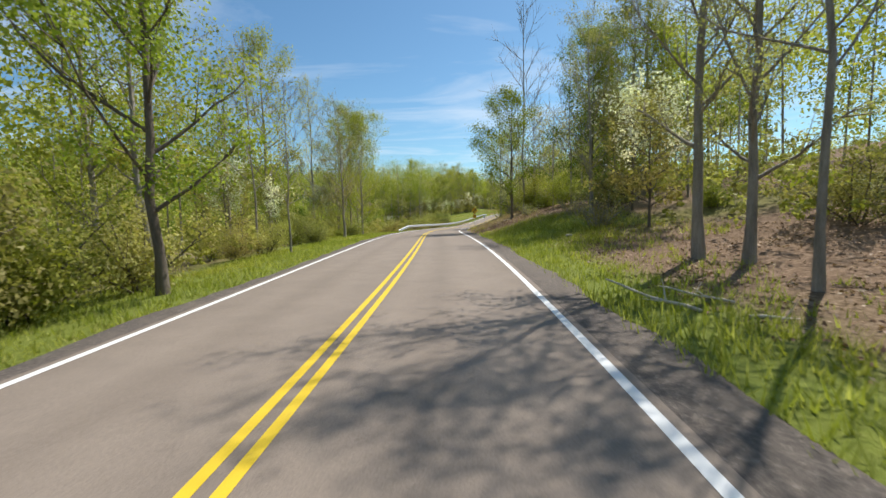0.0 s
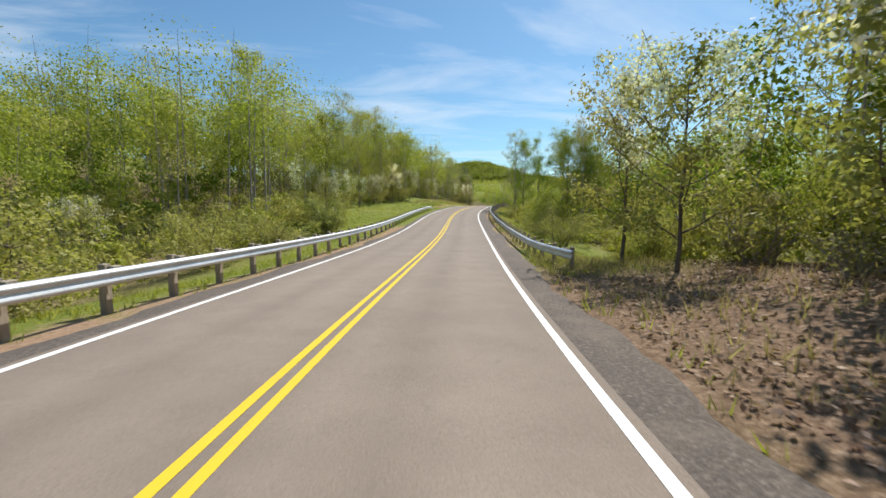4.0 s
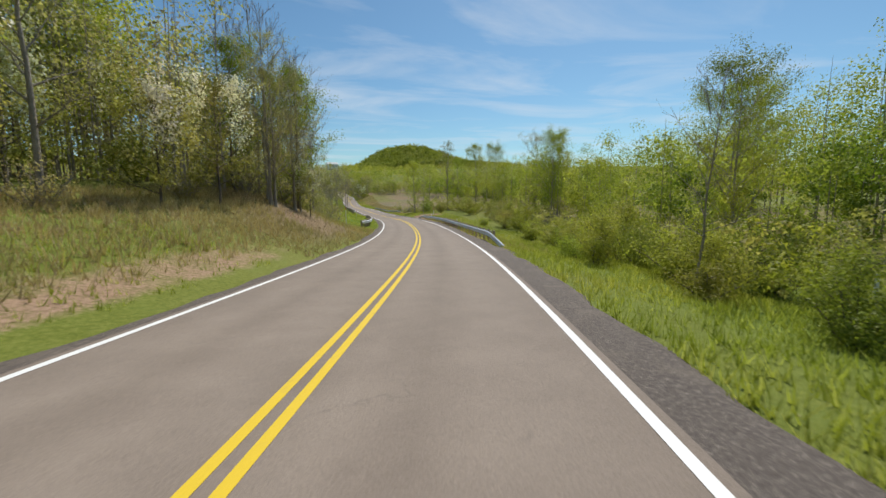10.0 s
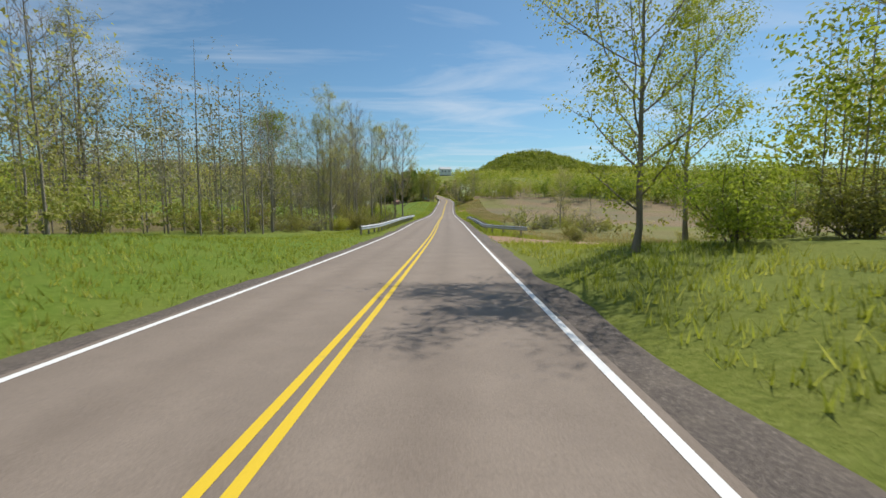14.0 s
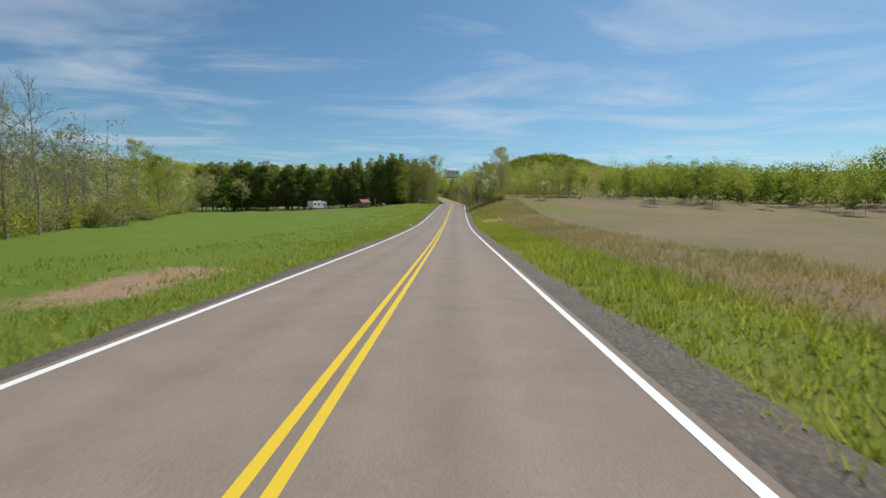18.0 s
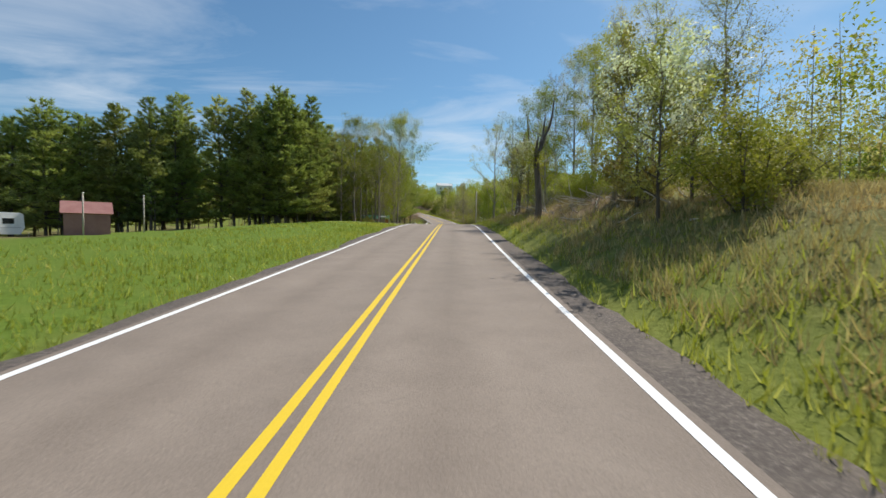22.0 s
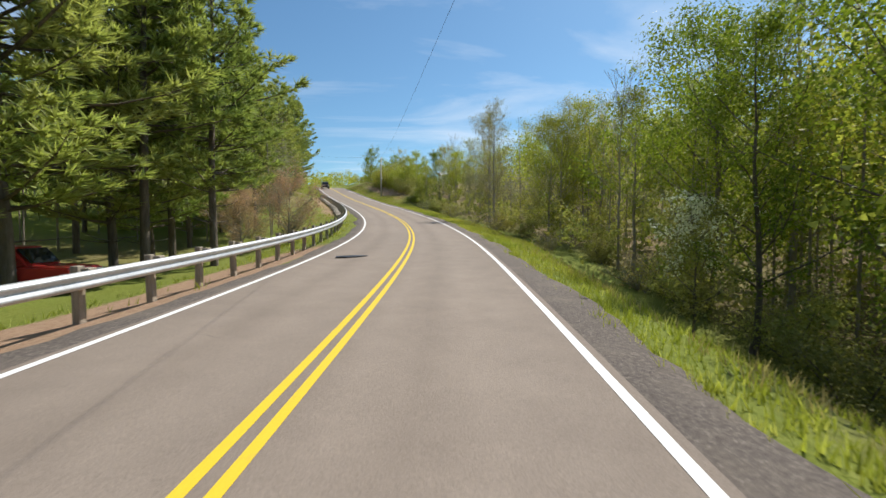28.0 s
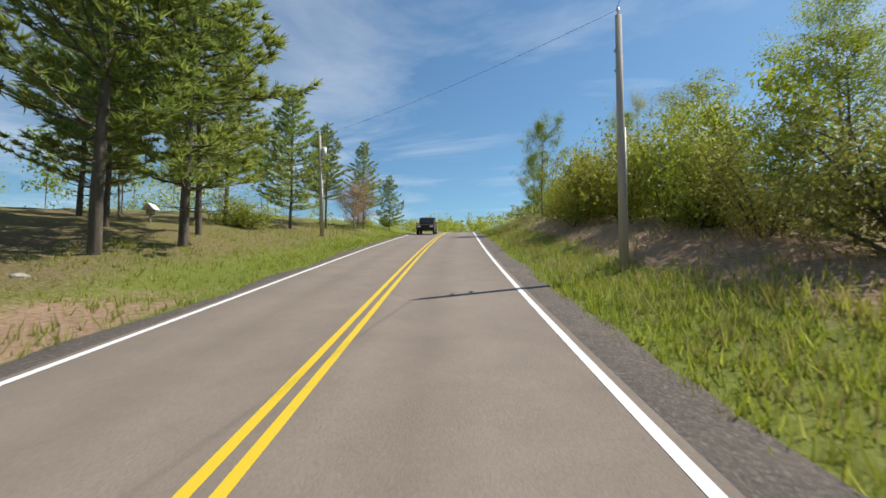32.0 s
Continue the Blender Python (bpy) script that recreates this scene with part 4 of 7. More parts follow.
proto("reddish_trees", [broadleaf(81, 5.5, 3.4, 11000, 0.042, 0.1, limbs=26, r=0.1, shape=0.3, twigs=7, fluff=0.25)], BARK, LEAF_PINK, "small spreading tree with reddish-brown buds", "tree")


def scatter(kind, s0, s1, a, b, n, seed, lo=0.8, hi=1.2, keep=lambda s, o: True):
    """n plants between two offsets on a stretch of road."""
    rng = np.random.default_rng(seed)
    n = n if "pine" in kind or "dog" in kind else int(n * (0.56 if "tree" in kind else 0.62))
    for k in range(n):
        s = s0 + (s1 - s0) * (k + rng.uniform(0, 1)) / n
        o = rng.uniform(min(a, b), max(a, b))
        if keep(s, o):
            x, y, _ = road_point(s, o)
            sc = rng.uniform(lo, hi)
            plant(kind, float(x), float(y), sc, sc * rng.uniform(0.9, 1.12), rng.uniform(0, 360), tilt=rng.normal(0, 1.5))


def tree(kind, s, off, tall, which=None, spin=None, tilt=0.0):
    """One plant of a given height at a place along the road."""
    k = USED.get(kind, 0)
    which = k % len(PROTO[kind]) if which is None else which
    sc = tall / PROTO[kind][which][2]
    x, y, _ = road_point(s, off)
    wide = max(0.55, sc) ** 0.8 if "pine" not in kind else sc
    return plant(kind, float(x), float(y), wide, sc, (k * 137.5) % 360 if spin is None else spin, which, tilt)


# trees that stand out, stretch by stretch
for row in (("green_trees", 10.5, 5.8, 15), ("bare_trees", 7.7, -8.2, 15), ("budding_trees", 11, -9.2, 14), ("budding_trees", 12.3, -8.7, 16), ("bare_trees", 42, -9.5, 20), ("green_trees", 39, -7.8, 12), ("green_trees", 33, -13, 14), ("leafy_trees", 36, -15, 15), ("leafy_trees", 29, -14.5, 14),
            ("bare_trees", 22, 6.6, 9), ("budding_trees", 39, 7.4, 13), ("leafy_trees", 46, 7.2, 13), ("bare_trees", 24.3, 9.1, 12), ("olive_shrubs", 6.5, 7.5, 3.4), ("dogwoods", 19, -10.5, 6.5), ("dogwoods", 24, -12, 7), ("leafy_trees", 15, 9, 13), ("green_shrubs", 8.5, 7.6, 3.2), ("olive_shrubs", 12, 7.4, 2.8), ("budding_trees", 55, 12.5, 14),
            ("budding_trees", 58, 11, 14), ("budding_trees", 57, 13.5, 15), ("budding_trees", 64, -14, 14), ("budding_trees", 60, -10, 13), ("bare_trees", 74, -9, 14), ("budding_trees", 61.5, -8.4, 12),
            ("leafy_trees", 66, -8.5, 13), ("dogwoods", 90, -8, 8), ("dogwoods", 80, -9, 7.5), ("dogwoods", 86, -8.2, 7), ("dogwoods", 88, 24, 5.5), ("dogwoods", 96, 20, 4.5)):
    tree(*row)
for row in (("green_trees", 127, 16, 13), ("budding_trees", 146, -8.2, 14), ("green_trees", 147.5, -9.6, 13.5), ("green_trees", 151, -12, 11), ("leafy_trees", 152, -16, 14), ("umbrella_trees", 164.5, -7.4, 8.6), 
            ("green_trees", 121.5, -13, 12), ("green_trees", 125, -15.5, 13), ("budding_trees", 119.5, -14, 13), ("green_trees", 130, -18, 11), ("dogwoods", 124, 15.2, 5), ("dogwoods", 128, 15.6, 4.6), ("dogwoods", 132, 15.4, 5.2), ("dogwoods", 144, 14.6, 4.8), ("dogwoods", 147, 14.8, 5.2), ("green_shrubs", 120, -10.5, 4.2), ("green_shrubs", 124, -11.5, 4.6), ("olive_shrubs", 117, -9.5, 3.2), ("leafy_trees", 140, 16.5, 15), ("leafy_trees", 147, 15.5, 14), ("leafy_trees", 158, 14.5, 13),
            ("dogwoods", 136, 15, 4.6), ("dogwoods", 141, 14.5, 5), ("dogwoods", 150, 13, 5.5), ("dogwoods", 156, 13, 6.5), ("budding_trees", 184, 11, 11), ("budding_trees", 173, 12.5, 13), ("dogwoods", 170, 12, 5),
            ("bare_trees", 188, 10.7, 12), ("leafy_trees", 203, 13.5, 13.5), ("budding_trees", 206, 13, 13), ("budding_trees", 217, 8.5, 9), ("dogwoods", 209, 10.5, 5.5), ("dogwoods", 201, 11.5, 6)):
    tree(*row)
for row in (("leafy_trees", 233, -33, 16), ("leafy_trees", 239, -42, 18), ("leafy_trees", 252, -22, 14), ("green_trees", 222, 8.5, 10), ("dogwoods", 221, 7.4, 3.6), ("budding_trees", 217, 8.8, 10), ("budding_trees", 220, 8.2, 9), ("budding_trees", 223.5, 9.2, 10.5), ("green_trees", 218.5, 11.5, 10), ("budding_trees", 225.5, 11, 10), ("bare_trees", 225, 9, 12), ("bare_trees", 223, 10.5, 13), ("bare_trees", 221, 8, 11), ("bare_trees", 219, 9.6, 12), ("bare_trees", 227, 10.5, 10), ("bare_trees", 222, 12.5, 12), ("bare_trees", 217, 11.5, 13), ("bare_trees", 220.5, 10.6, 13), ("bare_trees", 224, 12.5, 13), ("bare_trees", 226, 8.4, 9), ("brown_thickets", 222, 9.5, 2.6), ("brown_thickets", 225, 11, 2.8), ("brown_thickets", 219, 11, 2.6),
            ("bare_trees", 228, 8.6, 10), ("dogwoods", 212, 9.5, 6.5), ("leafy_trees", 276, 16.4, 18), ("dogwoods", 262, 15, 4), ("bare_trees", 279.5, 8, 8.6), ("bare_trees", 288, 16, 13), ("bare_trees", 296, 17, 13),
            ("leafy_trees", 291, -7.6, 12), ("bare_trees", 275.5, -6.45, 9.5), ("budding_trees", 288, -15, 16), ("leafy_trees", 292, -23, 16), ("leafy_trees", 294, -29, 17), ("leafy_trees", 298, -13, 12), ("budding_trees", 262, -24, 15),
            ("leafy_trees", 332, 21, 15), ("budding_trees", 342, 14, 15), ("budding_trees", 345, 16, 14), ("budding_trees", 330, 14, 15), ("budding_trees", 337, 12.5, 15), ("budding_trees", 337, -17, 8.5), ("budding_trees", 343, -19, 8.5)):
    tree(*row)
for row in (("budding_trees", 457, -9.5, 8.6), ("dogwoods", 452, -7.4, 5.5), ("dogwoods", 453.5, -9.2, 5), ("leafy_trees", 462, -25, 8), ("leafy_trees", 464, -28, 8), ("dogwoods", 452, -20, 4), ("dogwoods", 456, -8.4, 6.6), ("budding_trees", 455, -11, 8),
            ("green_shrubs", 450, -8.6, 2.6), ("leafy_trees", 460, -9, 8), ("leafy_trees", 474, -8.6, 9.6), ("dogwoods", 476, -7.6, 6), ("bare_trees", 481, -7, 9), ("budding_trees", 488, -5.9, 12), ("dogwoods", 483, -8, 7.5), ("bare_trees", 482, -9.5, 11),
            ("bare_trees", 479, -10.5, 12), ("budding_trees", 478, -12, 13), ("leafy_trees", 476, -13, 13), ("bare_trees", 503, 13, 10), ("leafy_trees", 512, 9.5, 11), ("bare_trees", 509, -17, 14), ("bare_trees", 512, -19, 14), ("bare_trees", 513, -23, 13),
            ("leafy_trees", 507, 14.8, 14), ("thin_pines", 505, 10.5, 14), ("thin_pines", 508.5, 12.5, 15), ("thin_pines", 501, 12, 13), ("thin_pines", 511, 11, 15), ("leafy_trees", 503.5, 6.9, 17), ("budding_trees", 500.5, 9.4, 15), ("leafy_trees", 498, 12.2, 15), ("budding_trees", 496, 13.6, 14), ("budding_trees", 506, 7.9, 15), ("leafy_trees", 510, 8.1, 14), ("leafy_trees", 494.5, -10.4, 10), ("leafy_trees", 497.5, -10.9, 9), ("leafy_trees", 509, 9.9, 14), ("bare_trees", 503.5, 6.6, 9), ("bare_trees", 506, 9.8, 13), ("green_trees", 495.5, -11.2, 9), ("green_trees", 498.5, -14, 11), ("green_trees", 497, -12.4, 9), ("leafy_trees", 491, -12, 10), ("green_trees", 516, -7.9, 8.2), ("green_shrubs", 510, -12.4, 3.6)):
    tree(*row)
for row in (("tall_pines", 547, 13.5, 19), ("green_trees", 547.5, -12.5, 13), ("green_trees", 551.5, -11.5, 12), ("green_trees", 556, -13, 13), ("dogwoods", 552, -9.8, 5), ("tall_pines", 551, 12, 19), ("tall_pines", 556, 11, 18), ("tall_pines", 559, 9.5, 17), ("bare_trees", 562, -12, 12), ("tall_pines", 557, 13, 17), ("tall_pines", 561, 12.5, 17), ("reddish_trees", 569, 8.4, 5.6), ("reddish_trees", 565.5, 10.5, 4.6),
            ("reddish_trees", 576, 13.5, 5.5), ("budding_trees", 590, -14, 14), ("budding_trees", 595, -17, 9), ("leafy_trees", 598, -19, 8), ("budding_trees", 562, -19, 14), ("budding_trees", 579, -9.7, 13), ("leafy_trees", 574, -13, 11),
            ("budding_trees", 588, -13, 14.5), ("pines", 612, 10.5, 11), ("pines", 607, 12, 14), ("budding_trees", 601, -16, 8.5), ("tall_pines", 611, 17, 13), ("bare_trees", 605, 12.5, 7), ("tall_pines", 608, 11.5, 12), ("tall_pines", 611, 10, 13),
            ("leafy_trees", 607, -11, 6.5), ("budding_trees", 606, -13, 8), ("leafy_trees", 604, -15, 10), ("budding_trees", 609, -16, 11), ("budding_trees", 601, -18, 12), ("budding_trees", 606.5, -18.5, 12), ("green_trees", 612, -14, 9), ("leafy_trees", 615, -17, 9), ("bare_trees", 611, -18, 12)):
    tree(*row)
for row in (("tall_pines", 621, 9.2, 17), ("tall_pines", 624.5, 8.8, 16.5), ("tall_pines", 629, 11, 14), ("tall_pines", 634, 12.5, 12), ("tall_pines", 639, 10.5, 10.5), ("tall_pines", 647, 11, 9), ("green_trees", 619, -11.5, 5.6), ("olive_shrubs", 616.5, -10.3, 3.4), ("olive_shrubs", 621, -10.8, 3.4), ("tall_pines", 627, 14, 12), ("tall_pines", 630, 18, 13), ("tall_pines", 644, 9.5, 9), ("tall_pines", 652, 8.2, 9), ("pines", 664, 7.8, 7), ("reddish_trees", 648, 8.2, 5.2), ("reddish_trees", 652, 8.8, 4.6),
            ("green_shrubs", 634, 11.5, 2.2), ("green_trees", 648, -9.4, 9.5), ("green_shrubs", 624, -11, 4.6), ("green_shrubs", 628, -11.6, 5), ("green_shrubs", 632, -11, 5), ("olive_shrubs", 636, -10.6, 4.6), ("green_shrubs", 640, -10.4, 4.8), ("leafy_trees", 630, -14, 7), ("leafy_trees", 638, -13.4, 7), ("budding_trees", 640, -15, 9), ("leafy_trees", 622, -14, 8), ("green_trees", 656, -10, 7.5)):
    tree(*row)

# bare and budding wood that draws back from the road beside the meadow
rngw = np.random.default_rng(33)
for k, (s_, o_, h_) in enumerate(((345.5, 5.9, 16), (344.5, 7.0, 15.5), (347, 7.4, 14.5), (343.5, 9, 15), (341, 8, 13), (339, 9.5, 14), (335, 9, 15), (331, 10.5, 16), (327, 9.5, 14), (322, 11, 15))):
    tree("bare_trees" if k % 3 else "budding_trees", s_, o_, h_)
for k in range(46):
    s_ = 316 + 2.9 * k
    edge = float(np.interp(s_, [316, 346, 352, 405, 455], [11, 8.5, 10, 32, 56]))
    tree(("bare_trees", "bare_trees", "budding_trees", "leafy_trees", "green_trees")[k % 5 if s_ > 408 else k % 3], s_, edge + rngw.uniform(0, 9), rngw.uniform(9.5, 14) * (1 if s_ < 352 else 0.72))
    tree(("olive_shrubs", "brown_thickets", "green_shrubs")[k % 3], s_, edge - 1 + rngw.uniform(0, 3), rngw.uniform(1.6, 3.2))
scatter("brown_thickets", 329, 345, -22, -9.5, 16, 145, 0.8, 1.3)
scatter("bare_trees", 333, 345, -26, -14, 4, 146, 0.3, 0.45)

# further plants between them
scatter("leafy_trees", -2, 60, 9, 20, 7, 101)
scatter("budding_trees", -2, 60, 10, 22, 7, 102)
scatter("olive_shrubs", -2, 48, 7.2, 11, 14, 103, 0.8, 1.2)
scatter("green_shrubs", -2, 60, 8, 14, 10, 104, 0.7, 1.1)
scatter("dogwoods", 2, 60, 10, 16, 4, 105)
scatter("olive_shrubs", 62, 118, 8.5, 20, 20, 106, 0.8, 1.3)
scatter("green_shrubs", 62, 118, 9, 22, 12, 107, 0.7, 1.2)
scatter("leafy_trees", 88, 118, 24, 36, 6, 108, 0.5, 0.7)
scatter("budding_trees", 2, 85, -20, -10.5, 12, 111)
scatter("bare_trees", 26, 85, -16, -9.5, 9, 110, 0.8, 1.1)
scatter("leafy_trees", 28, 92, -24, -15, 7, 112, 0.85, 1.1)
scatter("green_shrubs", 20, 92, -15, -10.5, 18, 113, 0.8, 1.2)
scatter("olive_shrubs", -2, 85, -15, -11, 8, 114)
scatter("brown_thickets", 20, 92, -11.5, -8.8, 20, 116, 0.7, 1.0)
scatter("green_shrubs", 34, 90, -12.5, -10, 24, 117, 0.7, 1.15)
scatter("leafy_trees", 106, 222, 17.5, 26, 14, 121, 0.8, 1.1)
scatter("budding_trees", 106, 222, 16.5, 25, 14, 122, 0.8, 1.05)
scatter("dogwoods", 108, 222, 14.5, 19, 8, 124, 0.8, 1.1)
scatter("olive_shrubs", 106, 222, 13.5, 18, 18, 125, 0.7, 1.1)
scatter("brown_thickets", 150, 226, 10.5, 15, 14, 126, 0.7, 1.0)
scatter("green_shrubs", 106, 222, 14, 19, 12, 127, 0.7, 1.1)
scatter("green_shrubs", 90, 166, -18, -8.5, 22, 131, 0.7, 1.2)
scatter("olive_shrubs", 90, 168, -16, -8, 16, 132, 0.7, 1.1)
scatter("green_trees", 88, 140, -22, -13, 6, 133, 0.6, 0.85)
scatter("leafy_trees", 100, 176, -26, -15, 8, 134, 0.6, 0.9)
scatter("green_shrubs", 200, 240, -18, -10.5, 18, 135, 0.9, 1.4)
scatter("green_shrubs", 176, 202, -24, -11, 10, 137, 0.4, 0.7)
scatter("green_shrubs", 194, 218, -12, -8.6, 20, 139, 0.6, 1.0)
tree("bare_trees", 204, -9.2, 7.0, 0, 40, 4)
scatter("green_shrubs", 170, 205, -36, -26, 12, 136, 1.0, 1.6)
scatter("leafy_trees", 205, 255, -28, -15, 7, 138, 0.6, 0.9)
scatter("olive_shrubs", 240, 300, -17, -9.5, 16, 140, 0.8, 1.2)
scatter("green_shrubs", 240, 302, -18, -10, 12, 141, 0.8, 1.2)
scatter("leafy_trees", 255, 302, -26, -13, 6, 142, 0.6, 0.9)
scatter("olive_shrubs", 308, 345, -26, -11, 9, 143, 0.4, 0.8)
scatter("brown_thickets", 240, 276, 11, 17, 14, 156, 0.8, 1.2)
scatter("brown_thickets", 222, 247, 9.4, 15, 40, 158, 1.0, 1.6)
scatter("bare_trees", 226, 246, 11, 17, 12, 159, 0.6, 0.9)
scatter("olive_shrubs", 226, 247, 11, 17, 14, 160, 0.9, 1.4)
tree("bare_trees", 241.5, 12.4, 11, 0, 60, 9)
tree("bare_trees", 229, 10.4, 13, 1, 20, 3)
scatter("olive_shrubs", 240, 278, 12, 18, 16, 157, 0.7, 1.1)
scatter("budding_trees", 230, 352, 20, 30, 14, 151, 0.75, 1.05)
scatter("bare_trees", 284, 320, 11, 24, 8, 153, 0.8, 1.05)
scatter("brown_thickets", 230, 352, 16, 24, 18, 154, 0.8, 1.3)
scatter("olive_shrubs", 230, 352, 17, 26, 14, 155, 0.8, 1.2)
scatter("brown_thickets", 455, 488, -11, -7.2, 10, 175, 0.5, 0.8)
scatter("olive_shrubs", 450, 458, -11, -8.2, 10, 176, 0.5, 0.8)
scatter("green_shrubs", 454, 488, -14, -8.5, 10, 174, 0.4, 0.8)
scatter("budding_trees", 466, 486, -18, -10, 5, 171, 0.6, 0.85)
scatter("leafy_trees", 500, 516, 9, 22, 4, 182, 0.7, 1.0)
scatter("budding_trees", 501, 516, 10, 24, 6, 181, 0.7, 1.0)
scatter("tall_pines", 522, 546, 15, 28, 7, 184, 0.8, 1.05)
scatter("tall_pines", 540, 588, 13, 26, 13, 201, 0.75, 1.0)
scatter("tall_pines", 577, 601, 9.5, 20, 11, 202, 0.7, 0.95)
scatter("bare_trees", 576, 602, 8.5, 16, 7, 203, 0.6, 0.85)
scatter("brown_thickets", 576, 604, 8, 14, 10, 204, 0.8, 1.2)
scatter("leafy_trees", 543, 580, -20, -13, 12, 192, 0.65, 0.95)
scatter("budding_trees", 543, 582, -18, -12.5, 10, 193, 0.65, 0.95)
scatter("brown_thickets", 558, 604, -11.5, -8, 12, 195, 0.6, 1.0)
scatter("olive_shrubs", 558, 612, -14, -9, 16, 196, 0.6, 1.0)
scatter("olive_shrubs", 541, 558, -13, -10.2, 12, 198, 0.7, 1.1)
scatter("olive_shrubs", 126, 160, -9.5, -7.4, 15, 199, 0.45, 0.75)
scatter("brown_thickets", 524, 540, -12, -6.4, 60, 206, 0.35, 0.7)
scatter("green_shrubs", 524, 540, -15, -10.5, 6, 207, 0.35, 0.6)
scatter("green_shrubs", 500, 530, -24, -14, 9, 191, 0.7, 1.1)
scatter("green_shrubs", 604, 672, -14, -8.5, 20, 197, 0.8, 1.3)
scatter("green_shrubs", 640, 700, 8.5, 14, 6, 205, 0.5, 0.8)
rngp = np.random.default_rng(9)
for k in range(92):
    o = rngp.uniform(15.5, 64)
    front = np.interp(o, [15, 20, 37, 62, 70], [487, 484, 474, 465, 462])
    tree("pines", front + (rngp.uniform(0, 4) if k % 3 else rngp.uniform(4, 22)), o, float(np.interp(o, [15, 26, 32, 70], [13.5, 12.8, 11.2, 11.6])) * rngp.uniform(0.9, 1.12))
for k in range(13):
    tree("pines", 486.5 + 1.7 * k + rngp.uniform(-0.6, 0.6), rngp.uniform(15.6, 17.5) + 2.2 * (k % 2), rngp.uniform(12.5, 15))
for k in range(14):
    tree("thin_pines", 507 + 1.9 * k, rngp.uniform(11.5, 19), rngp.uniform(12, 15.5))
tree("green_trees", 461, 70, 8)
tree("green_trees", 459, 76, 7)


# ---- joined woods ----
def woods(zones, seed, leaf_mat, per, size, label, name="woods", clumps=8, slim=0.19, low=0.3):
    """Trees behind the nearest ones, joined; a crown is a heap of ragged clumps of leaves."""
    rng = np.random.default_rng(seed)
    X, Y, H = [], [], []
    for s0, s1, a, b, n, h0, h1 in zones:
        s, o = rng.uniform(s0, s1, n), rng.uniform(a, b, n)
        x, y, _ = road_point(s, o)
        X.append(x); Y.append(y); H.append(rng.uniform(h0, h1, n))
    x, y, H = np.concatenate(X), np.concatenate(Y), np.concatenate(H)
    z = height(x, y)
    n = len(x)
    cc = rng.normal(0, 1, (n, clumps, 3)); cc /= np.linalg.norm(cc, axis=2, keepdims=True)
    cc *= rng.uniform(0.3, 1, (n, clumps, 1))
    top = 0.5 + low / 2
    reach = (slim * H * rng.uniform(0.7, 1.4, n))[:, None]
    cen = np.stack([cc[..., 0] * reach, cc[..., 1] * reach, (top + cc[..., 2] * (1 - low) * 0.47) * H[:, None]], -1)
    m = per // clumps
    big = rng.uniform(0.6, 1.3, (n, clumps, 1, 1))
    puff = rng.normal(0, 1, (n, clumps, m, 3))
    puff *= rng.uniform(0.55, 1.25, (n, clumps, m, 1)) / (np.linalg.norm(puff, axis=3, keepdims=True) + 1e-6)
    puff *= big * (H[:, None, None, None] * np.array([0.105, 0.105, 0.075]))
    p = cen[:, :, None] + puff
    p = p.reshape(n, -1, 3) + np.stack([x, y, z], -1)[:, None]
    tagged(new(name, quads_mesh(name, leaf_tris(rng, p.reshape(-1, 3), size, 0.5, puff.reshape(-1, 3)), leaf_mat)), label, "woods", "", "stuff")
    if name == "woods":
        w = Wood()
        for k in range(n):
            b = rng.normal(0, 0.03 * H[k], 2)
            w.tube([(x[k], y[k], z[k] - 0.3), (x[k] + b[0] * 0.3, y[k] + b[1] * 0.3, z[k] + H[k] * 0.4), (x[k] + b[0], y[k] + b[1], z[k] + H[k] * 0.9)], [0.0058 * H[k], 0.004 * H[k], 0.012], 4)
        tagged(new("wood_trunks", w.mesh(BARK)), "trunks of the woods behind the roadside", "woods", "", "stuff")


woods([(-15, 40, 13, 34, 36, 11, 17), (62, 90, 17, 60, 60, 6, 9), (85, 125, 22, 62, 80, 7, 11), (104, 150, 16, 44, 80, 13, 19), (150, 224, 13.5, 40, 150, 12, 17), (-15, 38, -32, -13.5, 34, 11, 16), (30, 92, -36, -20, 44, 11, 17), (90, 176, -42, -18, 70, 9, 14), (165, 215, -70, -32, 110, 13, 18), (215, 262, -70, -34, 60, 14, 19), (205, 302, -34, -17, 50, 7, 12),
       (500, 516, 20, 44, 8, 10, 14), (516, 546, -40, -15, 40, 6, 10), (546, 582, -40, -13.5, 60, 11, 16), (588, 645, -62, -24, 60, 8, 12), (604, 690, -28, -12, 30, 5, 8), (250, 304, -60, -28, 36, 8, 14), (462, 492, -45, -20, 20, 7, 10), (446, 505, -85, -42, 66, 8, 12)],
      401, LEAF, 880, 0.122, "spring-green woods behind the roadside trees", slim=0.24, low=0.2, clumps=16)
woods([(-15, 42, 12, 32, 26, 10, 16), (104, 150, 17, 42, 45, 12, 18), (150, 212, 13, 38, 80, 11, 16), (208, 230, 11, 28, 36, 9, 13), (-15, 58, -34, -14, 26, 10, 15), (58, 94, -32, -11, 44, 9, 14), (226, 300, 15.5, 42, 110, 9, 14), (300, 345, 20, 42, 26, 9, 13), (405, 450, 42, 78, 44, 7, 10), (250, 304, -60, -20, 36, 9, 14), (500, 520, 20, 44, 10, 9, 14), (546, 582, -40, -13.5, 36, 10, 15), (582, 606, -40, -16, 20, 6, 9), (462, 492, -40, -15, 26, 7, 10)],
      402, LEAF_BUD, 620, 0.105, "budding grey-brown woods behind the roadside trees", slim=0.22, low=0.18, clumps=14)
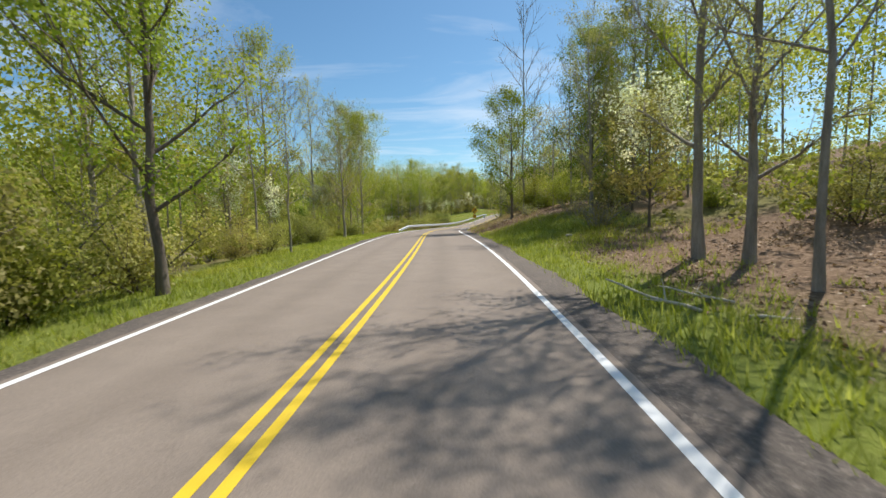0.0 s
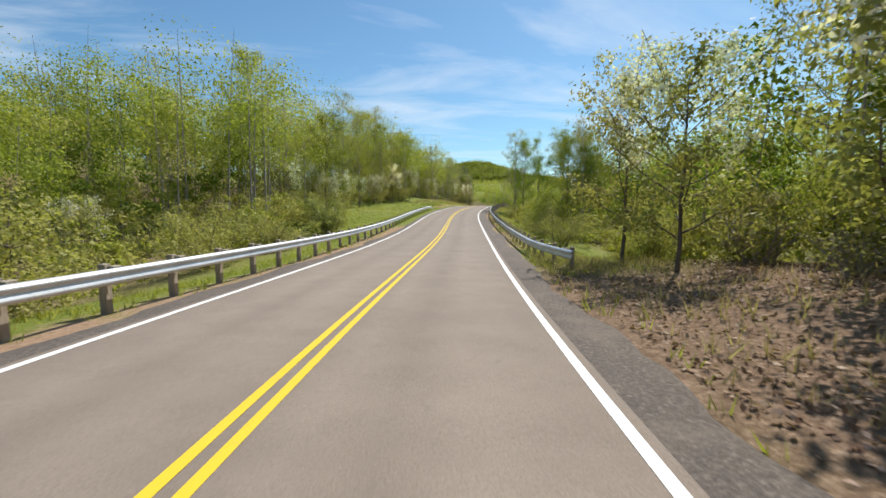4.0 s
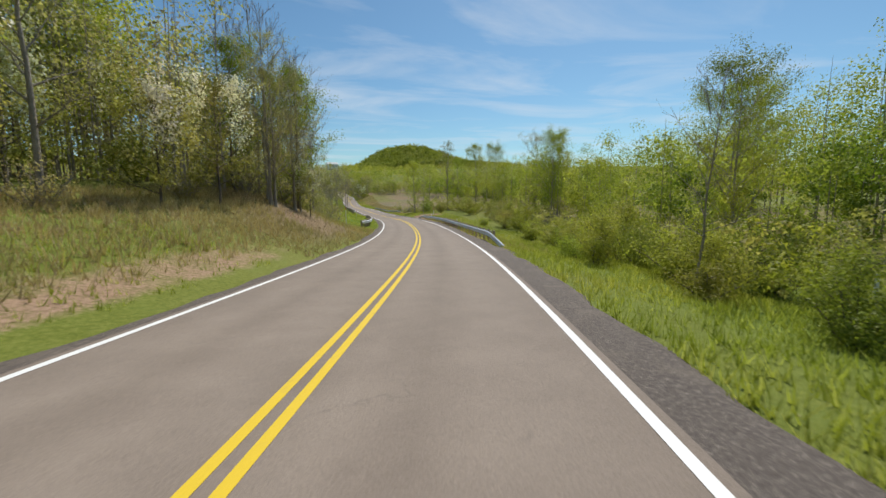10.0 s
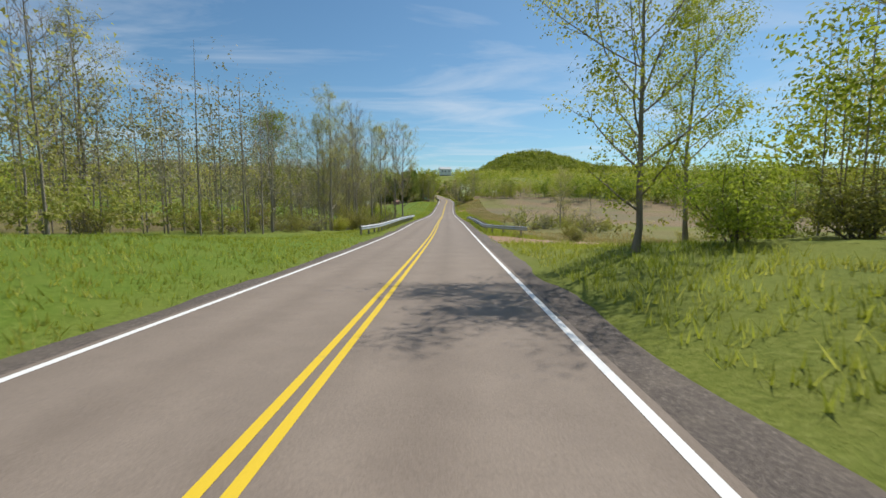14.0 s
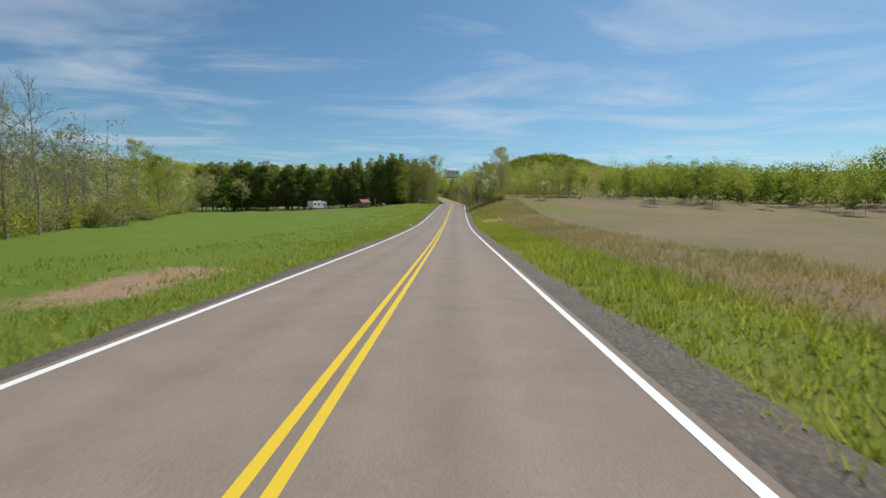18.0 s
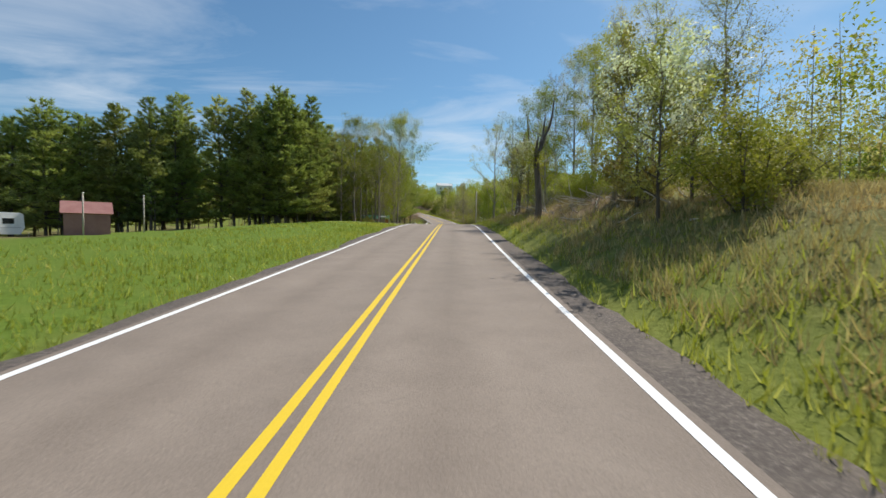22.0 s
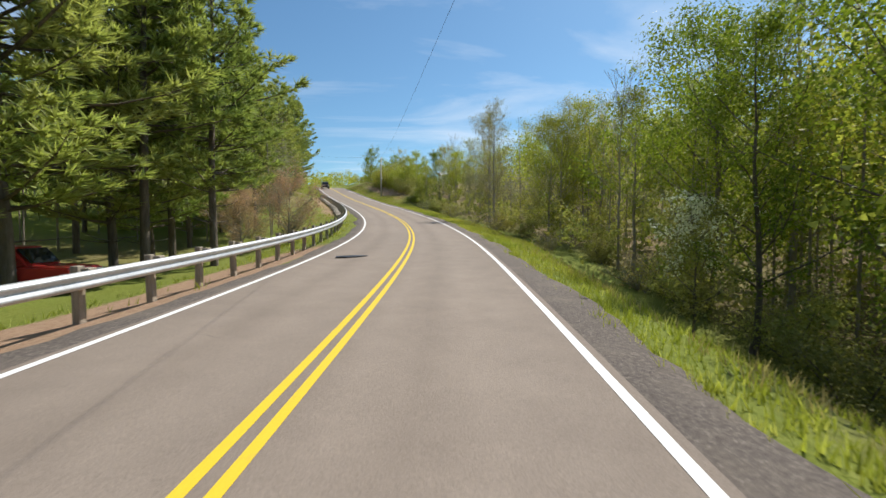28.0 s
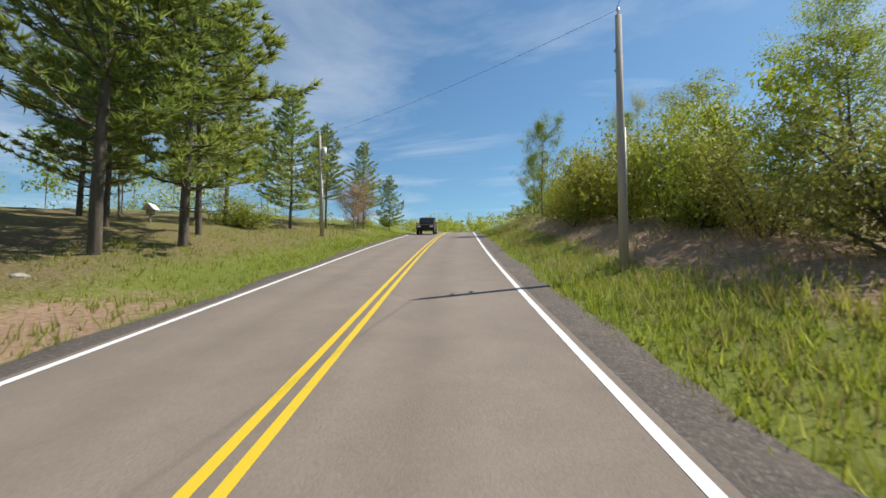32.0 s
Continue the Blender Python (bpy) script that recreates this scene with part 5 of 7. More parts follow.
woods([(300, 345, 13, 40, 56, 10, 15), (346, 360, 12, 30, 30, 9, 13), (360, 380, 18, 42, 38, 9, 13), (380, 405, 28, 58, 44, 8, 11), (582, 606, -36, -13.5, 40, 6.5, 10), (576, 602, 10, 24, 26, 8, 13), (210, 230, 10, 24, 20, 8, 12)],
      408, LEAF_TWIG, 560, 0.1, "grey-brown bare woods with a haze of twigs", low=0.08, clumps=14)
woods([(-15, 62, 12, 30, 14, 7, 12), (62, 124, 17, 60, 30, 5, 9), (104, 224, 20, 45, 40, 9, 15), (-15, 58, -34, -20, 14, 8, 14), (58, 94, -30, -13, 22, 7, 12), (90, 176, -40, -16, 36, 6, 11), (168, 225, -62, -28, 44, 8, 13), (200, 302, -40, -18, 30, 6, 10), (520, 546, -40, -16, 12, 6, 9), (446, 505, -85, -42, 30, 7, 11), (546, 582, -40, -14, 30, 8, 13)],
      403, LEAF_DEEP, 880, 0.122, "deep green trees among the woods", slim=0.24, low=0.15, clumps=14)
woods([(532, 590, 22, 46, 52, 12, 17), (576, 601, 14, 38, 34, 11, 16), (604, 690, 16, 36, 26, 8, 12), (476, 500, 26, 70, 40, 9, 12)], 404, NEEDLE, 810, 0.14, "pine wood behind the nearest pines", clumps=18, slim=0.15, low=0.08)
woods([(36, 66, 9, 30, 60, 3, 6.5), (-15, 62, 8.5, 26, 200, 1.5, 4), (60, 120, 9, 34, 260, 1.5, 4.5), (-15, 94, -26, -10.5, 280, 1.5, 4.5), (104, 226, 15, 36, 330, 1.5, 4.5), (88, 172, -34, -9.5, 300, 1.5, 4.5), (168, 215, -50, -25, 230, 2.5, 5.5), (200, 304, -40, -11, 330, 1.5, 4.5)],
      405, LEAF_OLIVE, 168, 0.086, "tangled undergrowth of shrubs and saplings", "undergrowth", 6, 0.45, 0.0)
woods([(250, 302, 13.5, 26, 100, 2.5, 6), (226, 345, 15, 40, 320, 1.5, 4), (328, 346, -24, -9.5, 40, 0.8, 2.2), (455, 490, -30, -10, 130, 1.2, 3), (500, 540, -34, -12, 120, 1.5, 4), (532, 558, -34, -13.5, 130, 1.5, 5), (558, 606, -34, -9.5, 310, 1.5, 5), (604, 690, -24, -9, 130, 1.5, 3.5), (498, 520, 8.5, 30, 50, 1, 3), (104, 226, 16, 36, 160, 1.5, 4)],
      406, LEAF_OLIVE, 168, 0.086, "tangled undergrowth of shrubs and saplings", "undergrowth", 6, 0.45, 0.0)
woods([(-15, 62, 9, 26, 70, 1.2, 3), (60, 120, 10, 34, 90, 1.5, 4), (-15, 94, -26, -11, 110, 1.2, 3.5), (88, 172, -34, -9.5, 150, 1.5, 4), (200, 304, -36, -11, 150, 1.5, 4), (500, 604, -34, -11, 120, 1.2, 3.5), (604, 690, -24, -9, 80, 1.5, 3.5), (104, 226, 15, 36, 120, 1.5, 4)],
      407, LEAF, 168, 0.086, "bright green undergrowth", "undergrowth", 6, 0.45, 0.0)


def far_woods(name, n, seed, x0, x1, y0, y1, keep, leaf_mat, size=0.22, tall=(8, 15), clumps=9, m=27, label="distant spring woods on the hills"):
    """Crowns of far trees of uneven height, joined: each is a heap of clumps."""
    rng = np.random.default_rng(seed)
    x, y = rng.uniform(x0, x1, n), rng.uniform(y0, y1, n)
    s, off = place_of(x, y)
    ok = keep(s, off, x, y)
    x, y = x[ok], y[ok]
    z = height(x, y)
    n = len(x)
    H = rng.uniform(*tall, n) * (1 + 0.28 * wave(x * 0.11, y * 0.1))
    wide = rng.uniform(0.16, 0.34, n)
    cc = rng.normal(0, 1, (n, clumps, 3)); cc /= np.linalg.norm(cc, axis=2, keepdims=True)
    cc *= rng.uniform(0.5, 1, (n, clumps, 1))
    cen = cc * np.stack([wide * H, wide * H, 0.41 * H], -1)[:, None] + np.stack([x, y, z + 0.47 * H], -1)[:, None]
    puff = rng.normal(0, 1, (n, clumps, m, 3))
    puff *= rng.uniform(0.6, 1.2, (n, clumps, m, 1)) / (np.linalg.norm(puff, axis=3, keepdims=True) + 1e-6)
    puff *= H[:, None, None, None] * np.array([0.13, 0.13, 0.1])
    p = cen[:, :, None] + puff
    q = leaf_tris(rng, p.reshape(-1, 3), size, 0.4, puff.reshape(-1, 3))
    tagged(new(name, quads_mesh(name, q, leaf_mat)), label, "woods", "", "stuff")


def clear(s, off, x, y):
    d = np.abs(off)
    near = (off < 0) & (s > 440) & (s < 505) & (d < 85)
    field = (off < 0) & (s > 318) & (s < 445) & (d < np.interp(s, [318, 350, 400, 445], [110, 150, 150, 95]))
    meadow = (off > 0) & (s > 350) & (s < 462) & (d < 78)
    hidden = ((off > 0) & ((s < 35) | ((s > 112) & (s < 212))) & (d > 64)) | ((off < 0) & (s < 150) & (d > 62)) | ((off > 0) & (s > 500) & (d > 75))
    return (d > 46) & ~field & ~meadow & ~hidden & ~near & (np.abs(x - 30) < 260)


far_woods("far_woods", 2700, 301, -260, 330, -30, 760, clear, LEAF)
far_woods("far_woods", 1100, 302, -260, 330, -30, 760, clear, LEAF_BUD)
far_woods("far_woods", 1000, 303, -260, 330, -30, 760, clear, LEAF_DEEP)
far_woods("hillside_woods", 520, 311, -190, -34, 50, 200, lambda s, off, x, y: off > 40, LEAF, 0.3, (8, 14), 8, 20)
far_woods("hillside_woods", 300, 312, -190, -34, 50, 200, lambda s, off, x, y: off > 40, LEAF_DEEP, 0.3, (8, 14), 8, 20)
far_woods("hill_woods", 1400, 304, -320, 380, 735, 960, lambda s, off, x, y: (np.abs(off) > 9) & ~((np.abs(x - 56) < 15) & (y < 918)), LEAF, 0.5, (8, 15), 7, 12)
far_woods("hill_woods", 2900, 305, -480, 540, -150, 1250, lambda s, off, x, y: (y > 960) | (np.abs(x - 30) > 250), LEAF, 0.75, (9, 16), 7, 9)


far_woods("hill_woods", 3000, 308, 90, 660, 1230, 1640, lambda s, off, x, y: (np.abs(x - 288) < 190) | (y > 1420), LEAF_DEEP, 1.3, (13, 24), 6, 8)
far_woods("hill_woods", 4800, 309, 90, 660, 1230, 1640, lambda s, off, x, y: (np.abs(x - 288) < 190) | (y > 1420), LEAF, 1.3, (13, 24), 6, 8)


def field_edge(s, off, x, y):
    f = np.interp(s, [330, 350, 400, 445, 500], [110, 150, 150, 95, 55])
    return (s > 330) & (s < 520) & (off < -f) & (off > -f - 40)


def field_hem(s, off, x, y):
    f = np.interp(s, [330, 350, 400, 445, 500], [110, 150, 150, 95, 55])
    return (s > 330) & (s < 520) & (off < -f + 4) & (off > -f - 9)


far_woods("field_edge_brush", 7000, 310, 20, 330, 290, 570, field_hem, LEAF_OLIVE, 0.24, (2.2, 4.5), 6, 16, "low brush along the far edge of the field")
far_woods("field_edge_woods", 3000, 306, 20, 330, 290, 570, field_edge, LEAF_DEEP, 0.3, (8, 14), 9, 30, "deep green woods along the far edge of the field")
far_woods("field_edge_woods", 2200, 307, 20, 330, 290, 570, field_edge, LEAF, 0.28, (5, 12), 9, 28, "spring woods along the far edge of the field")


# ---- guard rails ----
W_PROFILE = [(0.0, 0.312), (0.03, 0.300), (0.082, 0.262), (0.082, 0.222), (0.03, 0.172), (0.03, 0.140), (0.082, 0.090), (0.082, 0.050), (0.03, 0.012), (0.0, 0.0)]
POST_BM = bmesh.new()
box_bm(POST_BM, (0.14, 0.17, 1.36), (0, 0, 0.0), 0.012)
POST_MESH = bm_mesh("post", POST_BM, POST_WOOD)
BLOCK_BM = bmesh.new()
box_bm(BLOCK_BM, (0.15, 0.2, 0.36), (0, 0, 0), 0.012)
BLOCK_MESH = bm_mesh("blockout", BLOCK_BM, POST_WOOD)


def guard_rail(s0, s1, side, off, dense=(), flare=(0.0, 0.0), dip=(False, False), steps=1.905, drop=0.0):
    """A W-beam guard rail on timber posts; flare bends its ends away from the road, dip lowers them to the ground."""
    e = thing("guard_rail", Matrix.Identity(4), "galvanised W-beam guard rail on weathered timber posts", "guard rail", "guard rails along the road")

    def line(s):
        s = np.asarray(s, float)
        f = np.clip((s0 + 7 - s) / 7, 0, 1) ** 2 * flare[0] + np.clip((s - s1 + 7) / 7, 0, 1) ** 2 * flare[1]
        low = np.full(s.shape, drop)
        if dip[0]:
            low += np.clip((s0 + 5 - s) / 5, 0, 1) ** 1.3 * 0.55
        if dip[1]:
            low += np.clip((s - s1 + 5) / 5, 0, 1) ** 1.3 * 0.55
        x, y, z = road_point(s, side * (off + f))
        return x, y, z - low, np.interp(s, S_G, PSI)

    edges = np.append(np.arange(s0, s1 - 2, 3.81), s1)
    for a, b in zip(edges[:-1], edges[1:]):
        ss = np.linspace(a, b + 0.02, 9)
        x, y, z, p = line(ss)
        nx, ny = np.cos(p) * side, np.sin(p) * side
        cols = []
        for back in (0, 1):
            for d, h in W_PROFILE:
                d = d - 0.006 * back
                cols.append(np.stack([x + nx * d, y + ny * d, z + 0.385 + h], -1))
        v = np.stack(cols, 1)
        k = len(W_PROFILE)
        i = np.arange(len(ss) * 2 * k).reshape(len(ss), 2 * k)
        loop = list(range(k)) + list(range(2 * k - 1, k - 1, -1))
        i = i[:, loop]
        j = np.roll(i, -1, 1)
        q = np.stack([i[:-1], j[:-1], j[1:], i[1:]], -1).reshape(-1, 4)
        part("rail", mesh_np("rail", v, q, None, STEEL), e)
    marks = list(np.arange(s0 + 0.9, s1 - 0.3, steps))
    for a, b in dense:
        marks += list(np.arange(a, b, 0.95))
    for s in sorted(marks):
        if (dip[0] and s < s0 + 3) or (dip[1] and s > s1 - 3):
            continue
        x, y, z, p = line(s)
        m = pose(float(x) - math.cos(p) * side * 0.32, float(y) - math.sin(p) * side * 0.32, float(z) + 0.08, (s * 7.3) % 3 - 1.5, (s * 3.1) % 4 - 2, math.degrees(p))
        po = part("post", POST_MESH, e, "", m)
        part("blockout", BLOCK_MESH, po, "", pose(side * 0.21, 0, 0.47))
    return e


guard_rail(57, 144, 1, 4.75, (), (0.5, 0.5), (True, True))
guard_rail(87, 173, -1, 4.8, ((121, 127),), (0.6, 0.6), (False, True), drop=0.12)
guard_rail(213, 270, -1, 4.45, ((237, 247),), (0.15, 0.0), (True, True), drop=0.1)
guard_rail(238.5, 271, 1, 4.75, ((240, 247),), (0.8, 0.3), (False, True))
guard_rail(311, 352, -1, 4.6, (), (3.0, 0.0), (False, True), drop=0.1)
guard_rail(309, 360, 1, 4.75, (), (0.6, 0.6))
guard_rail(502.5, 613.5, 1, 4.8, (), (-0.9, 0.5), (True, False))


# ---- signs and marker posts ----
def letters(name, text, size, at, rot, parent, material=BLACK):
    cu = bpy.data.curves.new(name, "FONT")
    cu.body, cu.size, cu.align_x, cu.align_y, cu.extrude, cu.offset = text, size, "CENTER", "CENTER", 0.0015, 0.006
    ob = new(name, cu)
    dg = bpy.context.evaluated_depsgraph_get()
    me = bpy.data.meshes.new_from_object(ob.evaluated_get(dg))
    bpy.data.objects.remove(ob)
    me.materials.clear()
    me.materials.append(material)
    return part(name, me, parent, "", pose(*at, *rot))


def ribbon(pts, width, y, thick=0.003):
    """A flat band through points of the sign's face."""
    bm = bmesh.new()
    pts = [Vector(p) for p in pts]
    rows = []
    for k, p in enumerate(pts):
        t = (pts[min(k + 1, len(pts) - 1)] - pts[max(k - 1, 0)]).normalized()
        n = Vector((-t.y, t.x)) * width / 2
        rows.append([bm.verts.new((q.x, y + dy, q.y)) for dy in (0, -thick) for q in (p + n, p - n)])
    for a, b in zip(rows[:-1], rows[1:]):
        for i, j in ((0, 1), (1, 3), (3, 2), (2, 0)):
            bm.faces.new((a[i], a[j], b[j], b[i]))
    bm.faces.new(rows[0][:2] + rows[0][:1:-1]); bm.faces.new(rows[-1][:2] + rows[-1][:1:-1])
    return bm


def arrow_head(at, d, y, size):
    bm = bmesh.new()
    d = Vector(d).normalized()
    n = Vector((-d.y, d.x))
    p = Vector(at)
    tri = [p + d * size, p + n * size * 0.75, p - n * size * 0.75]
    f = [[bm.verts.new((q.x, y + dy, q.y)) for q in tri] for dy in (0, -0.003)]
    bm.faces.new(f[0]); bm.faces.new(f[1])
    for i in range(3):
        bm.faces.new((f[0][i], f[0][(i + 1) % 3], f[1][(i + 1) % 3], f[1][i]))
    return bm


def rounded_plate(w, h, y, r=0.03, thick=0.004, diamond=False):
    bm = bmesh.new()
    ring = []
    for cx, cz, a0 in ((w / 2 - r, h / 2 - r, 0), (-w / 2 + r, h / 2 - r, 90), (-w / 2 + r, -h / 2 + r, 180), (w / 2 - r, -h / 2 + r, 270)):
        for k in range(5):
            a = radians(a0 + k * 22.5)
            ring.append((cx + r * math.cos(a), cz + r * math.sin(a)))
    if diamond:
        c = math.sqrt(0.5)
        ring = [(c * (x - z), c * (x + z)) for x, z in ring]
    a = [bm.verts.new((x, y, z)) for x, z in ring]
    b = [bm.verts.new((x, y + thick, z)) for x, z in ring]
    bm.faces.new(a); bm.faces.new(b)
    for k in range(len(a)):
        bm.faces.new((a[k], a[k - 1], b[k - 1], b[k]))
    return bm


def curve_sign(s, off, centre, words, path, head, label, turn=0.0, size=1.0):
    x, y, z = spot(s, off)
    road = float(road_point(s)[2])
    e = thing("warning_sign", pose(x, y, z, 0, 0, heading(s) + turn) @ Matrix.Diagonal((size, 1, size, 1)), label, "road sign", "yellow warning signs")
    hz = (road + centre - z) / size
    bm = bmesh.new()
    box_bm(bm, (0.045, 0.03, hz + 0.5), (0, 0.02, hz / 2 + 0.02), 0.004)
    part("post", bm_mesh("post", bm, STEEL), e)
    pl = part("sign_plate", bm_mesh("sign_plate", rounded_plate(0.6, 0.6, 0, diamond=True), SIGN_YELLOW), e, "yellow diamond plate", pose(0, 0, hz))
    bd = bm_mesh("border", ribbon([(0, 0.375), (0.375, 0), (0, -0.375), (-0.375, 0), (0, 0.375)], 0.012, -0.001, 0.002), BLACK)
    part("border", bd, pl)
    part("bent_arrow", bm_mesh("bent_arrow", ribbon(path, 0.075, -0.001), BLACK), pl)
    part("arrow_tip", bm_mesh("arrow_tip", arrow_head(*head, -0.001, 0.13), BLACK), pl)
    sp = part("speed_plate", bm_mesh("speed_plate", rounded_plate(0.4, 0.4, 0), SIGN_YELLOW), e, "small square yellow plate with the speed", pose(0, 0, hz - 0.67))
    letters("number", words, 0.26, (0, -0.002, 0.05), (90, 0, 0), sp)
    letters("unit", "M.P.H.", 0.075, (0, -0.002, -0.13), (90, 0, 0), sp)
    return e


curve_sign(53, -5.0, 2.3, "40", [(-0.1, -0.22), (-0.09, -0.08), (-0.02, 0.0), (0.07, 0.06), (0.09, 0.12)], ((0.09, 0.1), (0, 1)), "yellow curve warning sign with a 40 speed plate", -6)
wind = [(0.03, -0.26), (0.0, -0.2), (-0.05, -0.13), (-0.02, -0.06), (0.06, -0.02), (0.06, 0.05), (-0.01, 0.09), (-0.01, 0.16)]
curve_sign(421.5, -4.9, 2.05, "30", wind, ((-0.01, 0.14), (0, 1)), "yellow winding-road warning sign with a 30 speed plate", size=0.7)

x, y, z = spot(53.6, -6.2)
e = thing("notice_sign", pose(x, y, z, 0, 0, heading(53) - 8), "small white notice plate on a thin steel stake", "sign")
rod("stake", (0, 0.015, -0.3), (0, 0.015, 1.15), 0.012, 0.012, STEEL, e, 8)
part("plate", bm_mesh("plate", rounded_plate(0.26, 0.32, 0, 0.01), WHITE_PAINT), e, "", pose(0, 0, 1.0))
for k, wdt in enumerate((0.05, 0.09, 0.05)):
    part("text_bar", bm_mesh("text_bar", ribbon([(-wdt / 2, 0.05 - 0.05 * k), (wdt / 2, 0.05 - 0.05 * k)], 0.025, -0.001, 0.002), BLACK), e, "", pose(0, 0, 1.0))


def marker_post(s, off, tall, band=True, lean=0.0, label="white roadside marker post with an orange top band"):
    x, y, z = spot(s, off)
    e = thing("marker_post", pose(x, y, z, 0, lean, heading(s)), label, "marker post", "roadside marker posts")
    top = tall - (0.28 if band else 0)
    bm = bmesh.new()
    box_bm(bm, (0.075, 0.03, top + 0.3), (0, 0, top / 2 - 0.15), 0.006)
    part("shaft", bm_mesh("shaft", bm, WHITE_PAINT), e)
    if band:
        bm = bmesh.new()
        box_bm(bm, (0.075, 0.03, 0.28), (0, 0, top + 0.14), 0.006)
        part("band", bm_mesh("band", bm, ORANGE), e, "orange reflective band")
    return e


marker_post(269, 6.8, 1.2)
marker_post(271, -7.6, 1.2)
marker_post(232.5, 6.6, 1.75)
marker_post(262, 9.5, 1.1, False, label="plain white roadside marker post")
marker_post(186, 6.6, 1.35, False, 7, "thin leaning white stake in the grass")
marker_post(199, -9.6, 1.3, False, label="pale wooden stake in the meadow")
marker_post(240.5, -5.3, 0.95, False, label="short white reflector post behind the guard rail")
marker_post(263, -5.6, 0.85, False, label="short white reflector post behind the guard rail")
marker_post(161, -5.4, 0.95, False, label="short white reflector post behind the guard rail")
marker_post(123, -5.4, 0.95, False, label="short white reflector post behind the guard rail")


# ---- poles and wires ----
def utility_pole(s, off, tall, lean=0.0, lamp=False):
    x, y, z = spot(s, off)
    e = thing("utility_pole", pose(x, y, z, 0, lean, heading(s)), "weathered wooden utility pole carrying wires", "utility pole", "utility poles")
    rod("pole", (0, 0, -0.5), (0, 0, tall), 0.13, 0.09, POLE_WOOD, e, 12)
    rod("insulator", (0, 0, tall), (0, 0, tall + 0.22), 0.035, 0.05, WHITE_PAINT, e, 10, "pale insulator at the top")
    for h in (0.9, 1.5):
        box("bracket", (0.06, 0.3, 0.05), STEEL, e, (0, 0.2, tall - h))
    rod("guard_tube", (0.13, 0, 0.2), (0.12, 0, tall * 0.55), 0.02, 0.02, STEEL, e, 6, "grey conduit up the side")
    if lamp:
        rod("transformer", (0.3, 0, tall - 1.6), (0.3, 0, tall - 0.9), 0.17, 0.17, WHITE_PAINT, e, 12, "pale transformer can")
    return np.array([x, y, z + tall])


def wire(a, b, sag):
    bm = bmesh.new()
    t = np.linspace(0, 1, 13)
    p = a[None] * (1 - t[:, None]) + b[None] * t[:, None]
    p[:, 2] -= sag * 4 * t * (1 - t)
    w = Wood()
    w.tube(p, np.full(13, 0.006), 4)
    me = mesh_np("wire", np.concatenate(w.v), np.concatenate(w.q), None, BLACK)
    tagged(new("overhead_wire", me), "thin black overhead wire between two poles", "wire", "overhead wires")


pa = utility_pole(528.5, -6.2, 7.8, 1.0)
pb = utility_pole(620.5, -6.4, 7.4, 0.5)
pc = utility_pole(638, 7.8, 7.2, -2.0, True)
wire(pa + [0, 0, .15], pb + [0, 0, .15], 1.2)
wire(pb + [0, 0, .15], pc + [0, 0, .1], 0.3)
wire(pc + [0, 0, .1], np.array(road_point(690, 8, 8.5)), 0.6)

# ---- camper trailer ----
x, y, z = spot(470.5, 35)
cp = thing("camper_trailer", pose(x, y, z - 0.1, 0, 0, 64) @ Matrix.Diagonal((0.74, 0.8, 0.84, 1)), "white camper trailer parked at the edge of the meadow", "trailer")


def hull(name, prof, width, material, parent, label="", bevel=0.03):
    """A body drawn from its side outline."""
    bm = bmesh.new()
    a = [bm.verts.new((u, -width / 2, v)) for u, v in prof]
    b = [bm.verts.new((u, width / 2, v)) for u, v in prof]
    bm.faces.new(a); bm.faces.new(b[::-1])
    for k in range(len(a)):
        bm.faces.new((a[k - 1], a[k], b[k], b[k - 1]))
    bmesh.ops.recalc_face_normals(bm, faces=bm.faces)
    if bevel:
        bmesh.ops.bevel(bm, geom=list(bm.edges), offset=bevel, segments=2, affect="EDGES")
    return part(name, bm_mesh(name, bm, material), parent, label)


hull("body", [(-3.3, 0.55), (3.2, 0.55), (3.55, 1.2), (3.45, 2.45), (3.2, 2.6), (-3.2, 2.6), (-3.4, 2.4)], 2.3, WHITE_PAINT, cp)
for u, w_, v, h_ in ((-2.3, 0.9, 1.75, 0.5), (-0.6, 0.8, 1.75, 0.55), (2.2, 0.9, 1.8, 0.5)):
    for sd in (-1, 1):
        f = box("window", (w_, 0.03, h_), GLASS_DARK, cp, (u, sd * 1.155, v), 0.008)
        box("window_frame", (w_ + 0.08, 0.02, h_ + 0.08), GREY_METAL, f, (u, sd * 1.152, v), 0.004)
dr = box("door", (0.65, 0.035, 1.75), WHITE_PAINT, cp, (0.75, -1.165, 1.5), 0.01, "white entry door")
box("door_window", (0.35, 0.012, 0.4), GLASS_DARK, dr, (0.75, -1.188, 1.95), 0.004)
box("stripe", (6.4, 0.012, 0.09), GREY_METAL, cp, (0, -1.156, 1.2), 0.0, "grey stripe along the side")
box("roof_vent", (0.45, 0.45, 0.12), GREY_METAL, cp, (-1.2, 0, 2.64), 0.02)
box("roof_unit", (0.8, 0.6, 0.25), WHITE_PAINT, cp, (1.0, 0, 2.72), 0.05, "white rooftop air unit")
for sd in (-1, 1):
    for u in (-0.6, 0.15):
        tw_ = rod("wheel", (u, sd * 0.85, 0.34), (u, sd * 1.08, 0.34), 0.34, 0.34, RUBBER, cp, 18)
        rod("rim", (u, sd * 1.06, 0.34), (u, sd * 1.1, 0.34), 0.19, 0.17, GREY_METAL, tw_, 14)
box("drawbar", (1.1, 0.1, 0.1), BLACK, cp, (4.0, 0, 0.5), 0.01)
